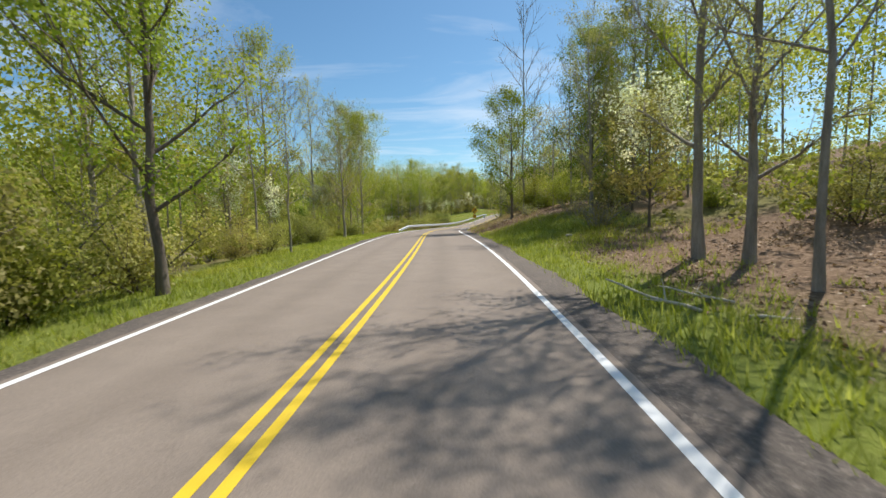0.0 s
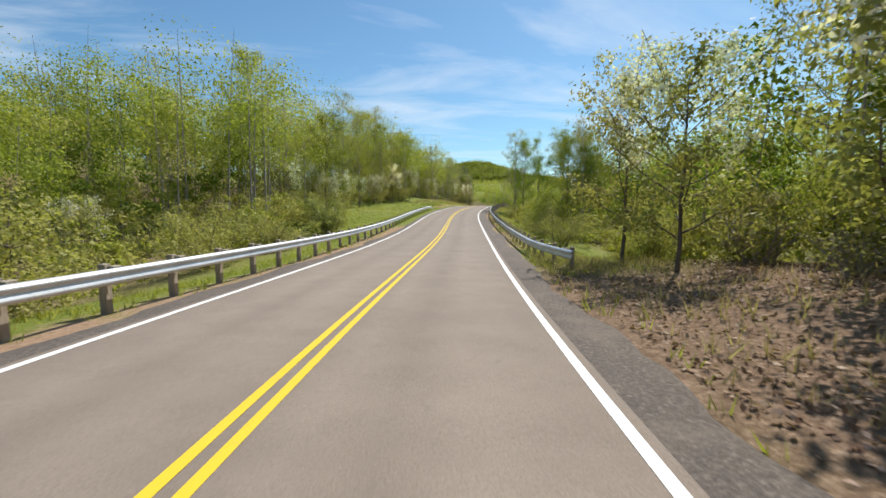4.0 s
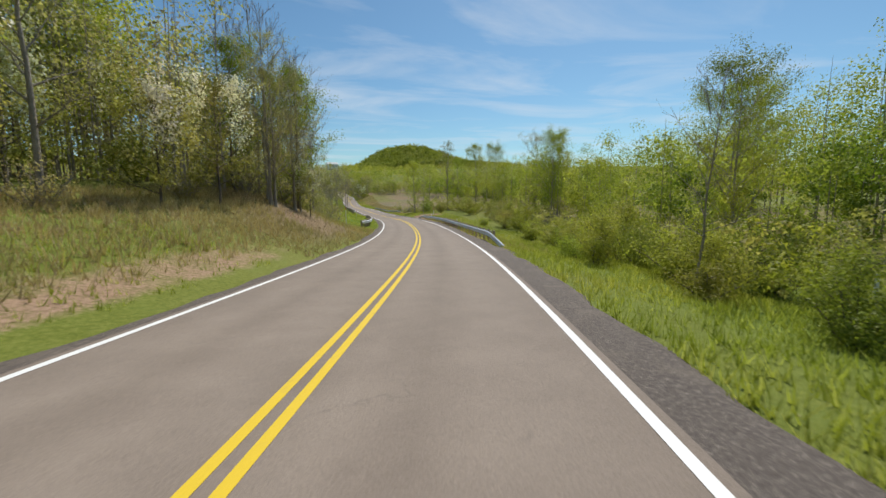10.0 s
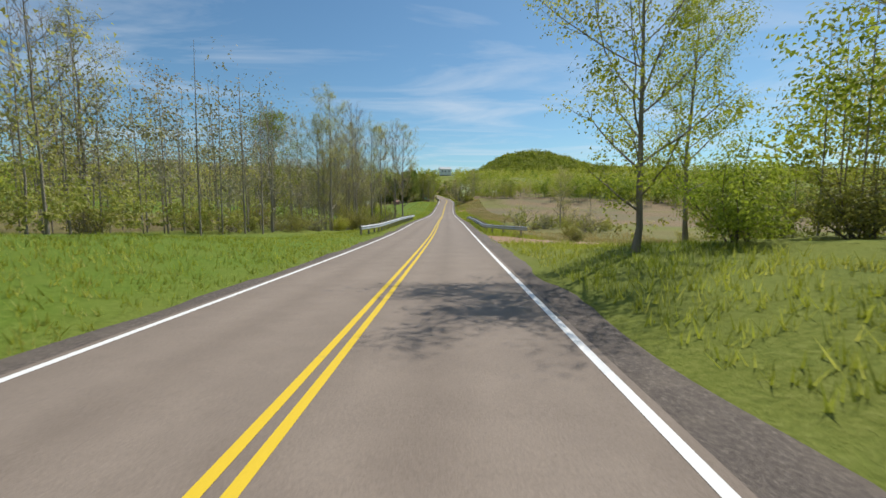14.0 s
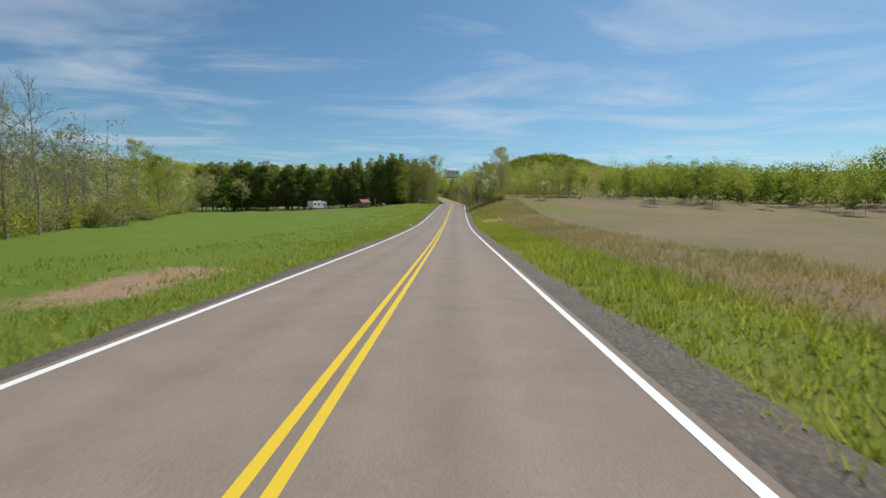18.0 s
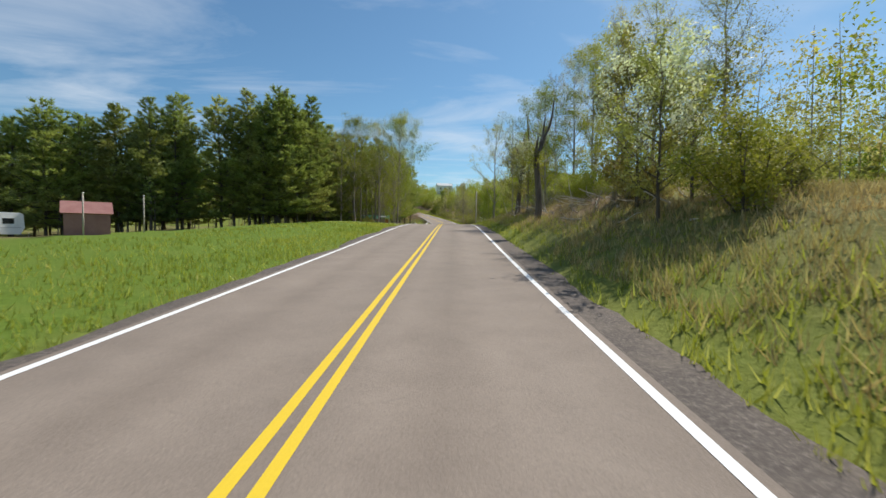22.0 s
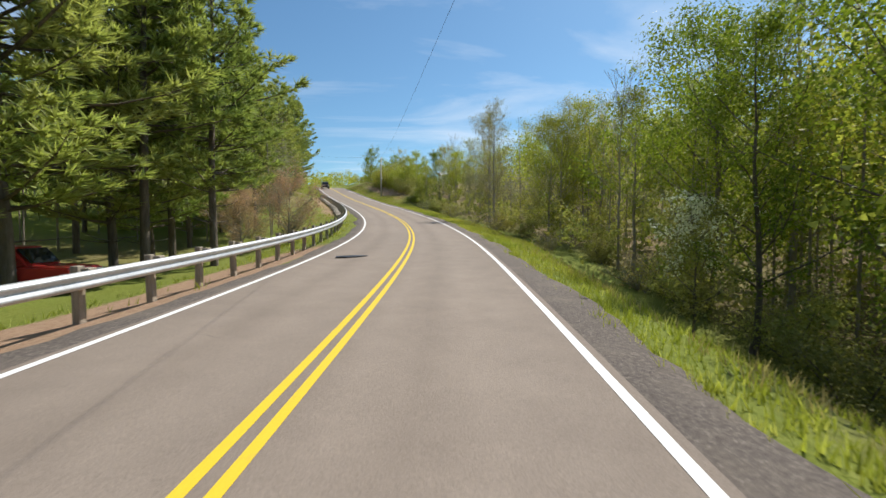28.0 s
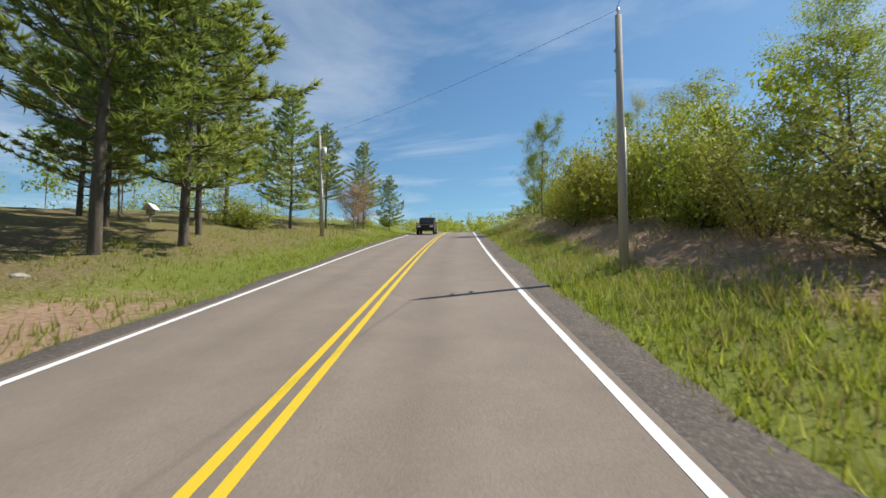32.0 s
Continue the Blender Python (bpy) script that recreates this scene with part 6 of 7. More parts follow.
rod("jack", (4.3, 0, 0.0), (4.3, 0, 0.75), 0.03, 0.03, GREY_METAL, cp, 8)

# ---- shed and boxes at the pines ----
x, y, z = spot(465, 21.5)
sh = thing("garden_shed", pose(x, y, z, 0, 0, 40), "small faded red shed with a pale gable against the pines", "shed")
hull("wall", [(-1.1, -0.2), (1.1, -0.2), (1.1, 1.3), (0, 1.3), (-1.1, 1.3)], 1.9, plain("faded_red", (0.3, 0.13, 0.12), (0.4, 0.2, 0.18), 1.5, 0.8), sh)
bm = bmesh.new()
for sd in (-1, 1):
    r_ = Matrix.Rotation(radians(-36 * sd), 3, "X")
    vs = box_bm(bm, (2.5, 1.3, 0.05), (0, 0, 0), 0.0, r_)
    bmesh.ops.translate(bm, vec=(0, sd * 0.5, 1.65), verts=vs)
part("roof", bm_mesh("roof", bm, plain("weathered_red_roof", (0.26, 0.11, 0.1), (0.34, 0.17, 0.15), 1.5, 0.8)), sh)
bm = bmesh.new()
v_ = [bm.verts.new(p) for p in ((1.13, -0.85, 1.3), (1.13, 0.85, 1.3), (1.13, 0, 1.98), (1.17, -0.85, 1.3), (1.17, 0.85, 1.3), (1.17, 0, 1.98))]
for f in ((0, 1, 2), (3, 4, 5), (0, 1, 4, 3), (1, 2, 5, 4), (2, 0, 3, 5)):
    bm.faces.new([v_[k] for k in f])
part("gable", bm_mesh("gable", bm, WHITE_PAINT), sh, "pale gable boards")
for s_, o_ in ((463, 20), (466.5, 19)):
    x, y, z = spot(s_, o_)
    e = thing("yard_post", pose(x, y, z), "thin grey post standing in the meadow", "post", "meadow posts")
    rod("shaft", (0, 0, -0.3), (0, 0, 2.4), 0.045, 0.04, POLE_WOOD, e, 8)
    rod("cap", (0, 0, 2.4), (0, 0, 2.46), 0.055, 0.03, STEEL, e, 8)

# ---- cabin ----
x, y, z = spot(527, 14.5)
cb = thing("cabin", pose(x, y, z, 0, 0, heading(527) + 8), "small stained wooden cabin with a green metal roof", "cabin")
for k in range(11):
    box("siding_board", (5.4, 2.9, 0.19), CEDAR, cb, (0, 0, 0.1 + 0.195 * k), 0.006)
bm = bmesh.new()
prof = [(-1.75, 2.15), (0, 2.95), (1.75, 2.15), (1.75, 2.22), (0, 3.03), (-1.75, 2.22)]
a = [bm.verts.new((-3.0, u, v)) for u, v in prof]
b = [bm.verts.new((3.0, u, v)) for u, v in prof]
bm.faces.new(a); bm.faces.new(b[::-1])
for k in range(len(a)):
    bm.faces.new((a[k - 1], a[k], b[k], b[k - 1]))
rf = part("roof", bm_mesh("roof", bm, GREEN_ROOF), cb, "green standing-seam metal roof")
for k in range(13):
    for sd in (-1, 1):
        r_ = Matrix.Rotation(radians(24.6 * -sd), 3, "X")
        box("seam", (0.03, 1.9, 0.03), GREEN_ROOF, rf, (-2.9 + k * 0.483, sd * 0.88, 2.64), 0.0, "", r_)
for sd in (-1, 1):
    bm = bmesh.new()
    v_ = [bm.verts.new((sd * 2.7 + d, u, v)) for d in (0, -0.05 * sd) for u, v in ((-1.45, 2.2), (1.45, 2.2), (0, 2.86))]
    for f in ((0, 1, 2), (3, 4, 5), (0, 1, 4, 3), (1, 2, 5, 4), (2, 0, 3, 5)):
        bm.faces.new([v_[q] for q in f])
    part("gable", bm_mesh("gable", bm, CEDAR), cb)
wn_ = box("window", (0.8, 0.05, 0.6), GLASS_DARK, cb, (0.5, -1.46, 1.4), 0.01)
box("window_frame", (0.95, 0.04, 0.75), BLACK, wn_, (0.5, -1.455, 1.4), 0.008)
box("door", (0.85, 0.06, 1.8), CEDAR, cb, (-1.7, -1.47, 0.95), 0.01)
box("porch_rail", (0.06, 1.6, 0.08), CEDAR, cb, (-2.9, -2.1, 0.9), 0.01)
for u in (-2.9, -2.3, -1.7):
    box("porch_post", (0.09, 0.09, 1.0), CEDAR, cb, (u, -2.6, 0.45), 0.01)

# ---- information stand ----
x, y, z = spot(505.5, 9.6)
ks = thing("notice_stand", pose(x, y, z, 0, 0, heading(505) - 10), "brown notice stand with a small pale metal roof", "notice board")
for u in (-0.4, 0.4):
    box("post", (0.14, 0.14, 2.2), POST_WOOD, ks, (u, 0, 0.85), 0.012)
box("board", (0.66, 0.06, 1.2), POST_WOOD, ks, (0, 0, 1.1), 0.01, "dark brown board")
for sd in (-1, 1):
    box("roof", (1.3, 0.5, 0.03), GREY_METAL, ks, (0, sd * 0.2, 2.02), 0.004, "pale metal roof sheet", Matrix.Rotation(radians(-25 * sd), 3, "X"))


# ---- vehicles ----
def vehicle(name, s, off, turn, paint, label, kind="car"):
    x, y, z = road_point(s, off)
    z = z if abs(off) < 3.5 else height(x, y)
    tilt = math.degrees(math.atan(float(np.interp(s, S_G, slo)))) if abs(off) < 3.5 else 0
    e = thing(name, pose(float(x), float(y), float(z), 0, 0, heading(s) + turn) @ pose(0, 0, 0, 0, -tilt if turn > 0 else tilt, 0), label, kind)
    tall = 1.72 if name != "pickup_truck" else 1.8
    hull("body", [(-2.2, 0.42), (2.15, 0.42), (2.25, 0.7), (2.1, 0.98), (1.0, 1.05), (-2.15, 1.05), (-2.25, 0.75)], 1.75, paint, e, "", 0.05)
    cab = [(0.95, 1.03), (0.4, tall - 0.06), (-0.9, tall), (-1.15 if name == "pickup_truck" else -1.9, tall - 0.05), (-1.3 if name == "pickup_truck" else -2.1, 1.03)]
    hull("cabin", cab, 1.5, paint, e, "", 0.05)
    box("windscreen", (0.03, 1.3, 0.62), GLASS_DARK, e, (0.74, 0, 1.37), 0.01, "", Matrix.Rotation(radians(-40), 3, "Y"))
    for sd in (-1, 1):
        box("side_window", (0.8, 0.03, 0.42), GLASS_DARK, e, (-0.35, sd * 0.755, 1.36), 0.01)
        hl = box("headlight", (0.06, 0.32, 0.16), WHITE_PAINT, e, (2.2, sd * 0.62, 0.82), 0.02, "clear headlight")
        box("mirror", (0.12, 0.18, 0.13), BLACK, e, (0.62, sd * 0.96, 1.12), 0.02)
        for u in (-1.4, 1.4):
            wh = rod("wheel", (u, sd * 0.68, 0.34), (u, sd * 0.9, 0.34), 0.34, 0.34, RUBBER, e, 18)
            rod("rim", (u, sd * 0.88, 0.34), (u, sd * 0.92, 0.34), 0.2, 0.17, GREY_METAL, wh, 14)
    box("grille", (0.04, 0.8, 0.2), BLACK, e, (2.22, 0, 0.8), 0.01)
    box("bumper", (0.2, 1.7, 0.2), BLACK, e, (2.2, 0, 0.5), 0.03)
    return e


vehicle("car", 652, 1.6, -90, plain("dark_maroon_paint", (0.05, 0.03, 0.03), (0.08, 0.05, 0.05), 1.0, 0.3), "dark maroon off-road vehicle coming down the other lane")
vehicle("pickup_truck", 514, 26, 160, WHITE_PAINT, "white pickup truck parked on a gravel drive", "truck")
vehicle("red_car", 552, 12.8, 10, RED, "red car parked under the pines below the road")
vehicle("red_car", 503, 19, 30, RED, "red car parked among the pine trunks")

# ---- house beyond the pines ----
x, y, z = spot(622, 36)
hs = thing("house", pose(x, y, z, 0, 0, heading(622) + 20), "low house with a pale metal roof and a long porch", "house")
hull("wall", [(-6, -0.3), (6, -0.3), (6, 2.5), (-6, 2.5)], 7, plain("tan_siding", (0.4, 0.36, 0.3), (0.5, 0.46, 0.4), 1.0, 0.8), hs, "", 0)
bm = bmesh.new()
prof = [(-4.6, 2.35), (0, 4.6), (4.6, 2.35), (4.6, 2.5), (0, 4.76), (-4.6, 2.5)]
a = [bm.verts.new((-6.6, u, v)) for u, v in prof]
b = [bm.verts.new((6.6, u, v)) for u, v in prof]
bm.faces.new(a); bm.faces.new(b[::-1])
for k in range(len(a)):
    bm.faces.new((a[k - 1], a[k], b[k], b[k - 1]))
part("roof", bm_mesh("roof", bm, GREY_METAL), hs, "pale metal roof")
for u in (-4, -1.5, 3.5):
    w0 = box("window", (1.0, 0.06, 1.1), GLASS_DARK, hs, (u, -3.52, 1.5), 0.01)
    box("window_frame", (1.2, 0.05, 1.3), WHITE_PAINT, w0, (u, -3.515, 1.5), 0.01)
box("door", (0.95, 0.07, 2.0), WHITE_PAINT, hs, (1.2, -3.53, 1.0), 0.01)
for u in (-5.5, -2.7, 0.2, 2.8, 5.5):
    box("porch_post", (0.12, 0.12, 2.4), WHITE_PAINT, hs, (u, -4.4, 1.2), 0.01)

# ---- white house on the far hill ----
x, y = 58.0, 905.0
fh = thing("far_house", pose(x, y, float(height(x, y)) + 3, 0, 0, 12), "white farmhouse on the distant hill", "house")
box("wall", (16, 9, 9), WHITE_PAINT, fh, (0, 0, 1.5), 0.05)
bm = bmesh.new()
prof = [(-5, 5.9), (0, 9), (5, 5.9)]
a = [bm.verts.new((-8.6, u, v)) for u, v in prof]; b = [bm.verts.new((8.6, u, v)) for u, v in prof]
bm.faces.new(a); bm.faces.new(b[::-1])
for k in range(3):
    bm.faces.new((a[k - 1], a[k], b[k], b[k - 1]))
part("roof", bm_mesh("roof", bm, GREY_METAL), fh)
for u in (-5, 0, 5):
    box("window", (1.6, 0.1, 1.8), GLASS_DARK, fh, (u, -4.53, 3), 0.0)

# ---- small things by the roadside ----
x, y, z = spot(630, 14.2)
bh = thing("bird_feeder", pose(x, y, z, 0, 0, heading(630)), "small white roofed feeder on a post in the lawn", "bird feeder")
rod("post", (0, 0, -0.3), (0, 0, 0.45), 0.04, 0.04, POST_WOOD, bh, 8)
box("house", (0.3, 0.3, 0.3), POST_WOOD, bh, (0, 0, 0.6), 0.01)
for sd in (-1, 1):
    box("roof", (0.5, 0.04, 0.5), WHITE_PAINT, bh, (sd * 0.17, 0, 0.86), 0.005, "white roof board", Matrix.Rotation(radians(45 * sd), 3, "Y") @ Matrix.Rotation(radians(90), 3, "X"))


def uneven(name, size, s, off, material, label, category, seed, lift=0.0, flat=0.6, group=""):
    """A rough stone or lump."""
    rng = np.random.default_rng(seed)
    bm = bmesh.new()
    bmesh.ops.create_icosphere(bm, subdivisions=2, radius=0.5)
    for v in bm.verts:
        v.co *= 1 + 0.35 * noise.noise(v.co * 2.2 + Vector((seed * 3.1, seed * 1.7, 0)))
        v.co = Vector((v.co.x * size[0], v.co.y * size[1], v.co.z * size[2]))
    x, y, z = spot(s, off)
    ob = new(name, bm_mesh(name, bm, material))
    ob.matrix_basis = pose(x, y, z + size[2] * 0.15 + lift, 0, 0, rng.uniform(0, 360))
    return tagged(ob, label, category, group)


cul = thing("culvert_headwall", pose(*spot(516, -5.0), 0, 0, heading(516)), "pale concrete culvert headwall beside the road", "culvert")
box("wall", (0.3, 1.5, 0.7), CONCRETE, cul, (0, 0, -0.2), 0.04)
box("wing", (0.8, 0.26, 0.55), CONCRETE, cul, (0.42, 0.65, -0.24), 0.04)
uneven("rock", (1.1, 0.8, 0.55), 518.5, -6.2, CONCRETE, "pale rock lying beside the culvert", "rock", 5, -0.08)
for k, (s_, o_) in enumerate(((271, -5.6), (273, -6.5), (269.5, -7.2), (275, -6.0), (303, -6.4), (305, -8.0), (541, -8.5), (20, -7.2), (614, 7.2), (618, 8.3))):
    uneven("rock", (0.3 + 0.13 * (k % 3), 0.25 + 0.1 * (k % 2), 0.16), s_, o_, STONE, "rough grey-brown stone in the verge", "rock", 20 + k, 0, 0.6, "stones in the verge")
rub = np.random.default_rng(61)
for k in range(72):
    uneven("rock", (float(rub.uniform(0.4, 0.7)), float(rub.uniform(0.55, 0.85)), float(rub.uniform(0.4, 0.62))), 584 + 0.42 * k, float(5.2 + rub.uniform(-0.05, 0.25)), RUBBLE, "pale rubble stone under the guard rail", "rock", 100 + k, float(rub.uniform(0, 0.1)), 0.6, "rubble under the rail")
# thin black patch laid flat on the left lane
sl = uneven("asphalt_spill", (1.5, 0.8, 0.05), 553.5, 1.9, BLACK, "flat dark patch on the road", "debris", 44)
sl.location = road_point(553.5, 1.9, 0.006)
x, y, z = road_point(412.3, 4.1)
bag = box("litter_bag", (0.34, 0.24, 0.16), WHITE_PAINT, None, (0, 0, 0.06), 0.05)
bag.matrix_basis = pose(float(x), float(y), float(z) - 0.03, 8, 12, 30)
tagged(bag, "crumpled white litter bag on the shoulder", "litter")


def stick(s, off, length, r, az, rise, label, bend=0.1, k=0):
    x, y, z = spot(s, off)
    w = Wood()
    rng = np.random.default_rng(int(s * 10) + k)
    pts = curve_pts((0, 0, 0.03), (math.cos(az), math.sin(az), rise), length, 6, rng, 0, bend)
    w.tube(pts, np.linspace(r, r * 0.5, 7), 6)
    for _ in range(2):
        j = rng.integers(2, 5)
        w.tube(curve_pts(pts[j], pts[j + 1] - pts[j] + rng.normal(0, 0.2, 3), length * 0.25, 3, rng, 0, 0.1), np.linspace(r * 0.5, r * 0.2, 4), 4)
    ob = new("fallen_branch", w.mesh(DEADWOOD))
    ob.matrix_basis = pose(x, y, z)
    tagged(ob, label, "branch", "fallen branches")


dead = "bleached fallen branch lying on the bank"
for s_, o_, L_, a_, r_ in ((7.0, -5.6, 1.7, 2.3, .035), (6.6, -6.1, 1.4, -0.2, .03), (7.4, -6.4, 1.2, 2.8, .025), (495, -5.8, 1.2, 0.9, .03), (466, -7.0, 0.9, 1.9, .025), (464, -6.6, 0.8, 1.2, .025), (462, -7.6, 1.6, 0.3, .03), (471, -8.2, 2.2, -0.3, .04),
                           (448, -8.2, 2.4, 0.4, .05), (451, -7.8, 1.8, -0.6, .035), (57, -6.6, 2.4, 0.1, .03), (60, -7.2, 1.8, 0.6, .03), (50, -6.4, 1.6, -0.3, .03), (64, -7.0, 2.2, 0.2, .035), (40, -7.2, 2.0, 0.5, .03), (536, -8.0, 2.6, 0.5, .05), (538, -9.0, 2.2, 0.2, .05), (534, -8.6, 1.8, -0.4, .04)):
    stick(s_, o_, L_, r_, a_, 0.12, dead)

# thick dead trunk with a broken fork
for s_, o_, h_, lean, fat in ((463.4, -6.0, 7.0, 4, 0.55), (477.4, -6.9, 9.0, -3, 0.62)):
    rng = np.random.default_rng(int(s_))
    w = Wood()
    base = curve_pts((0, 0, -0.4), (0.06, 0, 1), h_ * 0.55, 6, rng, 0.1, 0.05)
    w.tube(base, np.array([0.46, 0.36, 0.33, 0.31, 0.3, 0.28, 0.3]) * fat, 10)
    for az, L_ in ((0.4, h_ * 0.55), (3.3, h_ * 0.18), (1.2, h_ * 0.4)):
        br = curve_pts(base[-1], (math.cos(az) * 0.5, math.sin(az) * 0.5, 1), L_, 5, rng, 0.3, 0.12)
        w.tube(br, np.linspace(0.2, 0.07, 6) * fat, 7)
        w.tube(curve_pts(br[3], (math.cos(az + 1), math.sin(az + 1), 0.6), L_ * 0.5, 4, rng, 0.3, 0.1), np.linspace(0.07, 0.015, 5) * fat, 5)
    e = thing("dead_tree", pose(*spot(s_, o_), 0, lean, 0), "thick dark dead tree with a broken fork on the bank", "tree", "dead trees on the bank")
    part("trunk", w.mesh(BARK_DARK), e)
    c_ = base[-1] + rng.normal(0, 0.3, (420, 3))
    tagged(part("leaf_sprouts", quads_mesh("leaf_sprouts", leaf_tris(rng, c_, 0.06), LEAF), e), "tuft of young leaves at the fork", "", "", "stuff")


rng = np.random.default_rng(78)
for k in range(80):
    s_ = rng.uniform(453, 468) if k < 56 else rng.uniform(472, 484)
    stick(float(s_), float(-rng.uniform(6.3, 10.5)), float(rng.uniform(0.6, 1.9)), float(rng.uniform(0.018, 0.045)), float(rng.uniform(0, 360)), float(rng.uniform(0, 0.3) if k % 6 else rng.uniform(0.8, 1.6)), dead, 0.12, k)
rng = np.random.default_rng(77)
snag = Wood()
stem = np.array([(0, 0, -0.4), (0.05, 0, 2.5), (-0.1, 0.1, 5), (0.1, 0, 7.5), (-0.2, 0, 9.5)])
snag.tube(stem, [0.13, 0.095, 0.085, 0.07, 0.05], 8)
snag.tube([stem[4], (0.1, 0.1, 10.4), (0.5, 0, 11.4)], [0.06, 0.05, 0.02], 6)
snag.tube([stem[4], (-0.5, 0, 10.2), (-0.7, 0.1, 11.6)], [0.06, 0.045, 0.02], 6)
snag.tube([stem[3], (0.6, 0.2, 8.0), (0.9, 0.2, 8.1)], [0.04, 0.03, 0.01], 5)
e = thing("dead_tree", pose(*spot(163, -12.3), 0, -3, 0), "slender bare dead trunk forked at the top", "tree", "dead trees on the bank")
part("trunk", snag.mesh(BARK_DARK), e)


# ---- grass, straw and leaf litter ----
def blades(name, zones, seed, material, tall, label, wide=0.012):
    """Grass blades in tufts over stretches of verge: (s0, s1, a, b, tufts a square metre)."""
    rng = np.random.default_rng(seed)
    S, O = [], []
    for s0, s1, a, b, dens in zones:
        n = int(abs(s1 - s0) * abs(b - a) * dens)
        S.append(rng.uniform(s0, s1, n)); O.append(rng.uniform(min(a, b), max(a, b), n))
    s, o = np.concatenate(S), np.concatenate(O)
    x, y, _ = road_point(s, o)
    lit, drt, fld = cover(x, y)
    patch = wave(x * 0.8, y * 0.7) * 0.5 + 0.5
    ok = rng.uniform(0, 1, len(x)) > np.clip(drt * 1.6 + (lit * 0.75 if material is not LITTER else 0) + (0.35 - patch) * 0.8, 0, 0.97)
    x, y, o = x[ok], y[ok], o[ok]
    z = height(x, y)
    per = 4
    n = len(x)
    c = np.stack([x, y, z - 0.02], -1)[:, None] + rng.normal(0, 0.05, (n, per, 3)) * np.array([1, 1, 0])
    h = tall * rng.uniform(0.45, 1.3, (n, per, 1)) * (0.6 + 0.7 * patch[ok][:, None, None])
    az = rng.uniform(0, 6.283, (n, per))
    side = np.stack([np.cos(az), np.sin(az), az * 0], -1)
    lean = rng.normal(0, 0.35, (n, per, 3)) * np.array([1, 1, 0])
    tip = c + (np.array([0, 0, 1.0]) + lean) * h
    w = wide * rng.uniform(0.7, 1.6, (n, per, 1))
    v = np.stack([c - side * w, c + side * w, tip], 2).reshape(-1, 3)
    tagged(new(name, mesh_np(name, v, None, np.arange(len(v)).reshape(-1, 3), material)), label, "grass", "", "stuff")


blades("grass", [(-3, 70, 3.9, 9, 22), (70, 150, 4.5, 8, 12), (104, 150, 8, 16, 9), (150, 205, 4.5, 9, 16), (226, 302, 4.0, 12, 14), (302, 362, 4.5, 9, 12), (360, 484, 3.85, 7, 22), (352, 484, 7, 13, 7), (500, 560, 4.5, 8, 8), (560, 612, 4.5, 9, 10), (610, 660, 3.9, 11, 16)],
       501, GRASS, 0.2, "short green grass along the verge")
blades("grass", [(-3, 32, -9, -4.0, 26), (15, 31, -12, -6, 14), (28, 90, -5.2, -4.1, 6), (85, 175, -8, -4.5, 10), (175, 240, -12, -4.3, 22), (174, 212, -26, -12, 7), (240, 302, -10, -4.5, 14), (302, 350, -9, -3.98, 30), (348, 430, -7.6, -3.95, 40), (430, 445, -9, -3.95, 11), (440, 458, -8, -3.95, 8), (458, 492, -6.4, -3.95, 14), (492, 530, -13, -3.95, 22), (525, 541, -5.4, -3.95, 26), (541, 620, -8.5, -3.95, 26), (612, 660, -7, -3.95, 16)],
       502, GRASS, 0.27, "tall fresh grass on the verge")
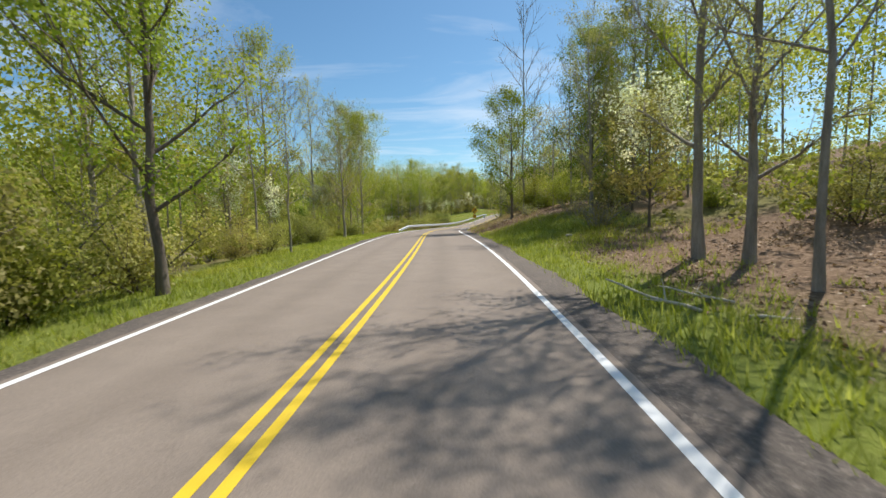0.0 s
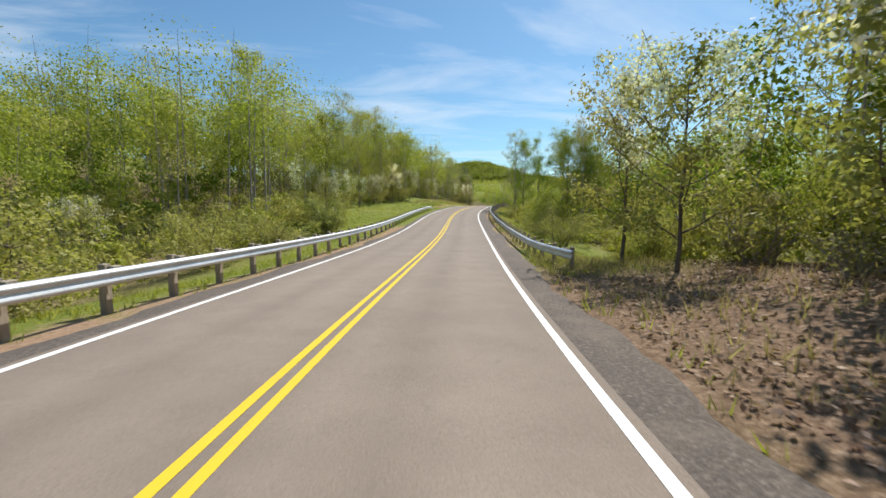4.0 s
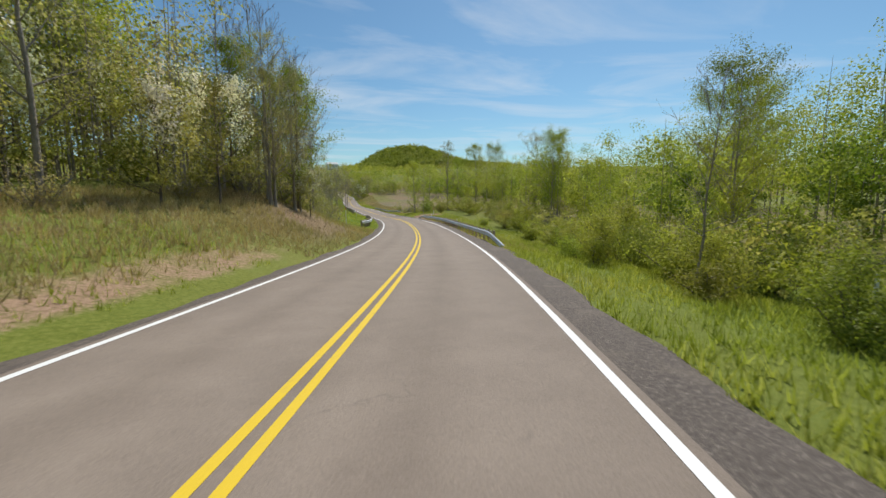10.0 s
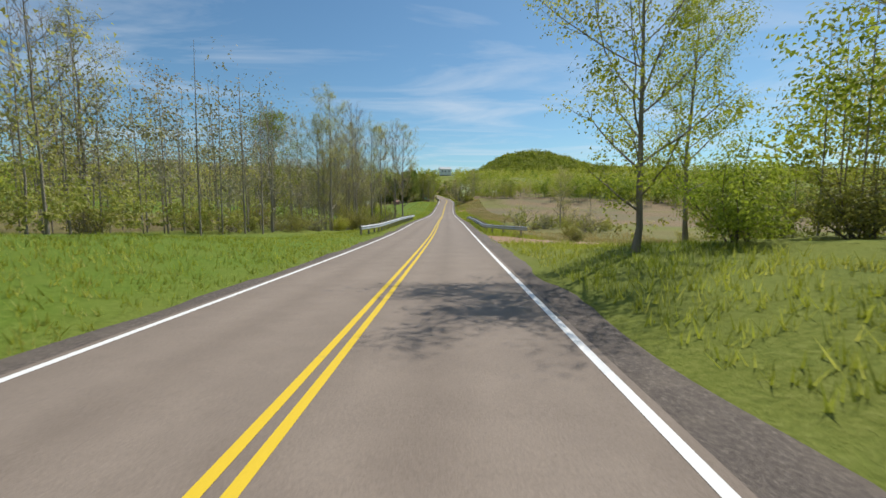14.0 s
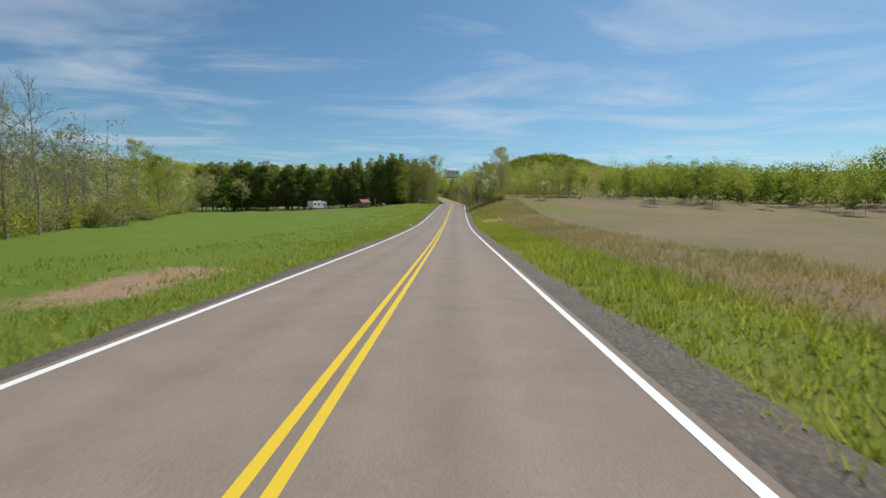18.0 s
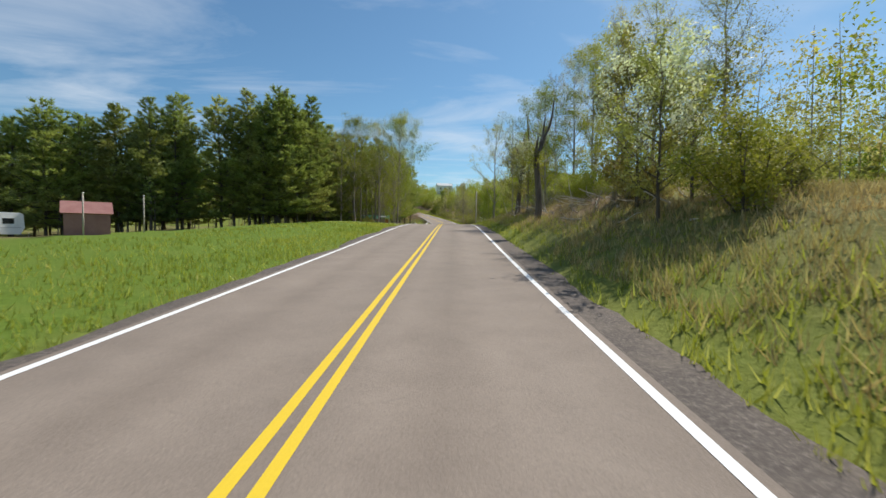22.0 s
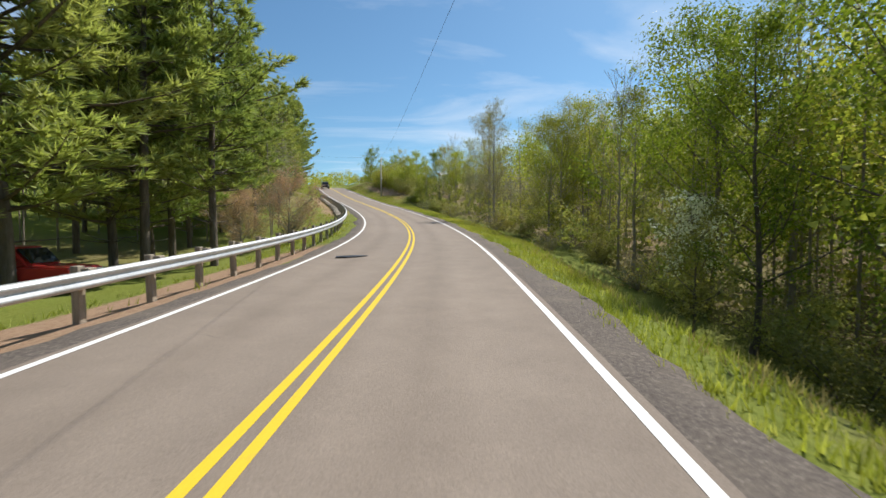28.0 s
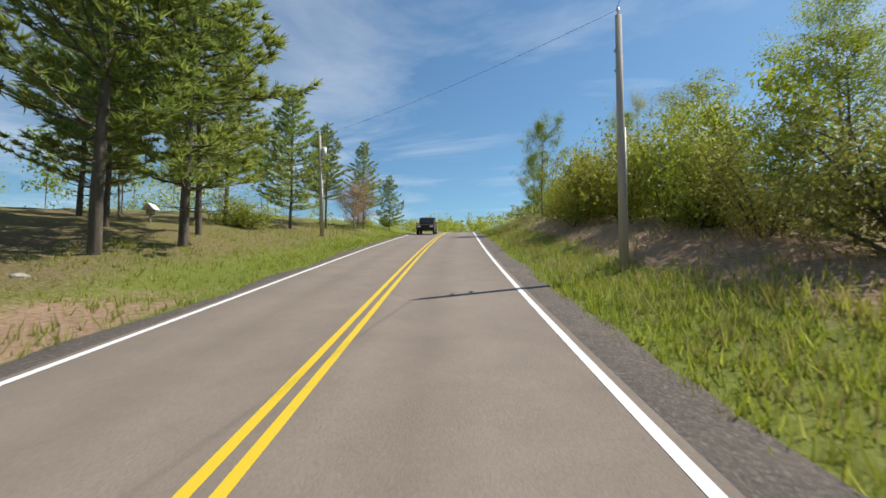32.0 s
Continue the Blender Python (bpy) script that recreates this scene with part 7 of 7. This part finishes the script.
blades("dry_grass", [(28, 92, -9.5, -4.4, 9), (522, 540, -12, -5.2, 22), (540, 560, -9.5, -5.5, 6), (95, 172, -7.5, -4.6, 5), (150, 190, 6, 12, 8), (186, 217, 5.4, 14, 24), (86, 94, -7, -4.6, 20), (214, 262, -8, -4.6, 5), (345, 430, -14, -7, 15), (425, 454, -14, -4.6, 24), (452, 462, -11, -5.5, 12), (460, 490, -10, -4.8, 13), (528, 545, -12, -5.2, 8), (165, 176, -7, -5, 12), (560, 612, -9, -6, 4), (606, 660, -11, -4.6, 12), (196, 210, 8, 15, 9), (208, 233, 4.0, 13, 22), (303, 328, -24, -6.5, 9)],
       503, STRAW, 0.34, "dry straw-coloured grass")


def litter_leaves(zones, seed):
    rng = np.random.default_rng(seed)
    P = []
    for s0, s1, a, b, dens in zones:
        n = int(abs(s1 - s0) * abs(b - a) * dens)
        s, o = rng.uniform(s0, s1, n), rng.uniform(min(a, b), max(a, b), n)
        x, y, _ = road_point(s, o)
        P.append(np.stack([x, y, height(x, y) + rng.uniform(0, 0.04, n)], -1))
    P = np.concatenate(P)
    P = P[rng.uniform(0, 1, len(P)) < 0.55 + 0.6 * wave(P[:, 0] * 1.3, P[:, 1] * 1.1)]
    q = leaf_quads(rng, P, 0.048, 0.8, 0.55)
    tagged(new("leaf_litter", quads_mesh("leaf_litter", q, LITTER)), "brown dead leaves and twigs covering the bank", "leaf litter", "", "stuff")


litter_leaves([(-3, 20, -13, -5.6, 70), (30, 92, -12, -4.4, 120), (458, 490, -12, -5.8, 65), (522, 541, -13, -5.4, 110), (256, 268, -8, -5, 20), (208, 231, 4.2, 13, 34)], 504)


# ---- gravel driveway ----
ss, oo = np.meshgrid(np.arange(486.5, 503.6, 0.5), np.arange(4.05, 12.1, 0.5), indexing="ij")
rng = np.random.default_rng(91)
pinch = np.clip((oo - 4) / 8, 0, 1)
ss = 495 + (ss - 495) * (1 - 0.45 * pinch) + rng.normal(0, 0.12, ss.shape) + 1.5 * pinch
x, y, _ = road_point(ss, oo)
z = height(x, y) + 0.035
edge = np.zeros(z.shape, bool)
edge[0], edge[-1], edge[:, -1] = True, True, True
z = np.where(edge, z - 0.09, z)
i = np.arange(z.size).reshape(z.shape)
q = np.stack([i[:-1, :-1], i[1:, :-1], i[1:, 1:], i[:-1, 1:]], -1).reshape(-1, 4)
structure("driveway", mesh_np("driveway", np.stack([x, y, z], -1), q[:, ::-1], None, GRAVEL), "pale gravel driveway joining the road", "driveway")
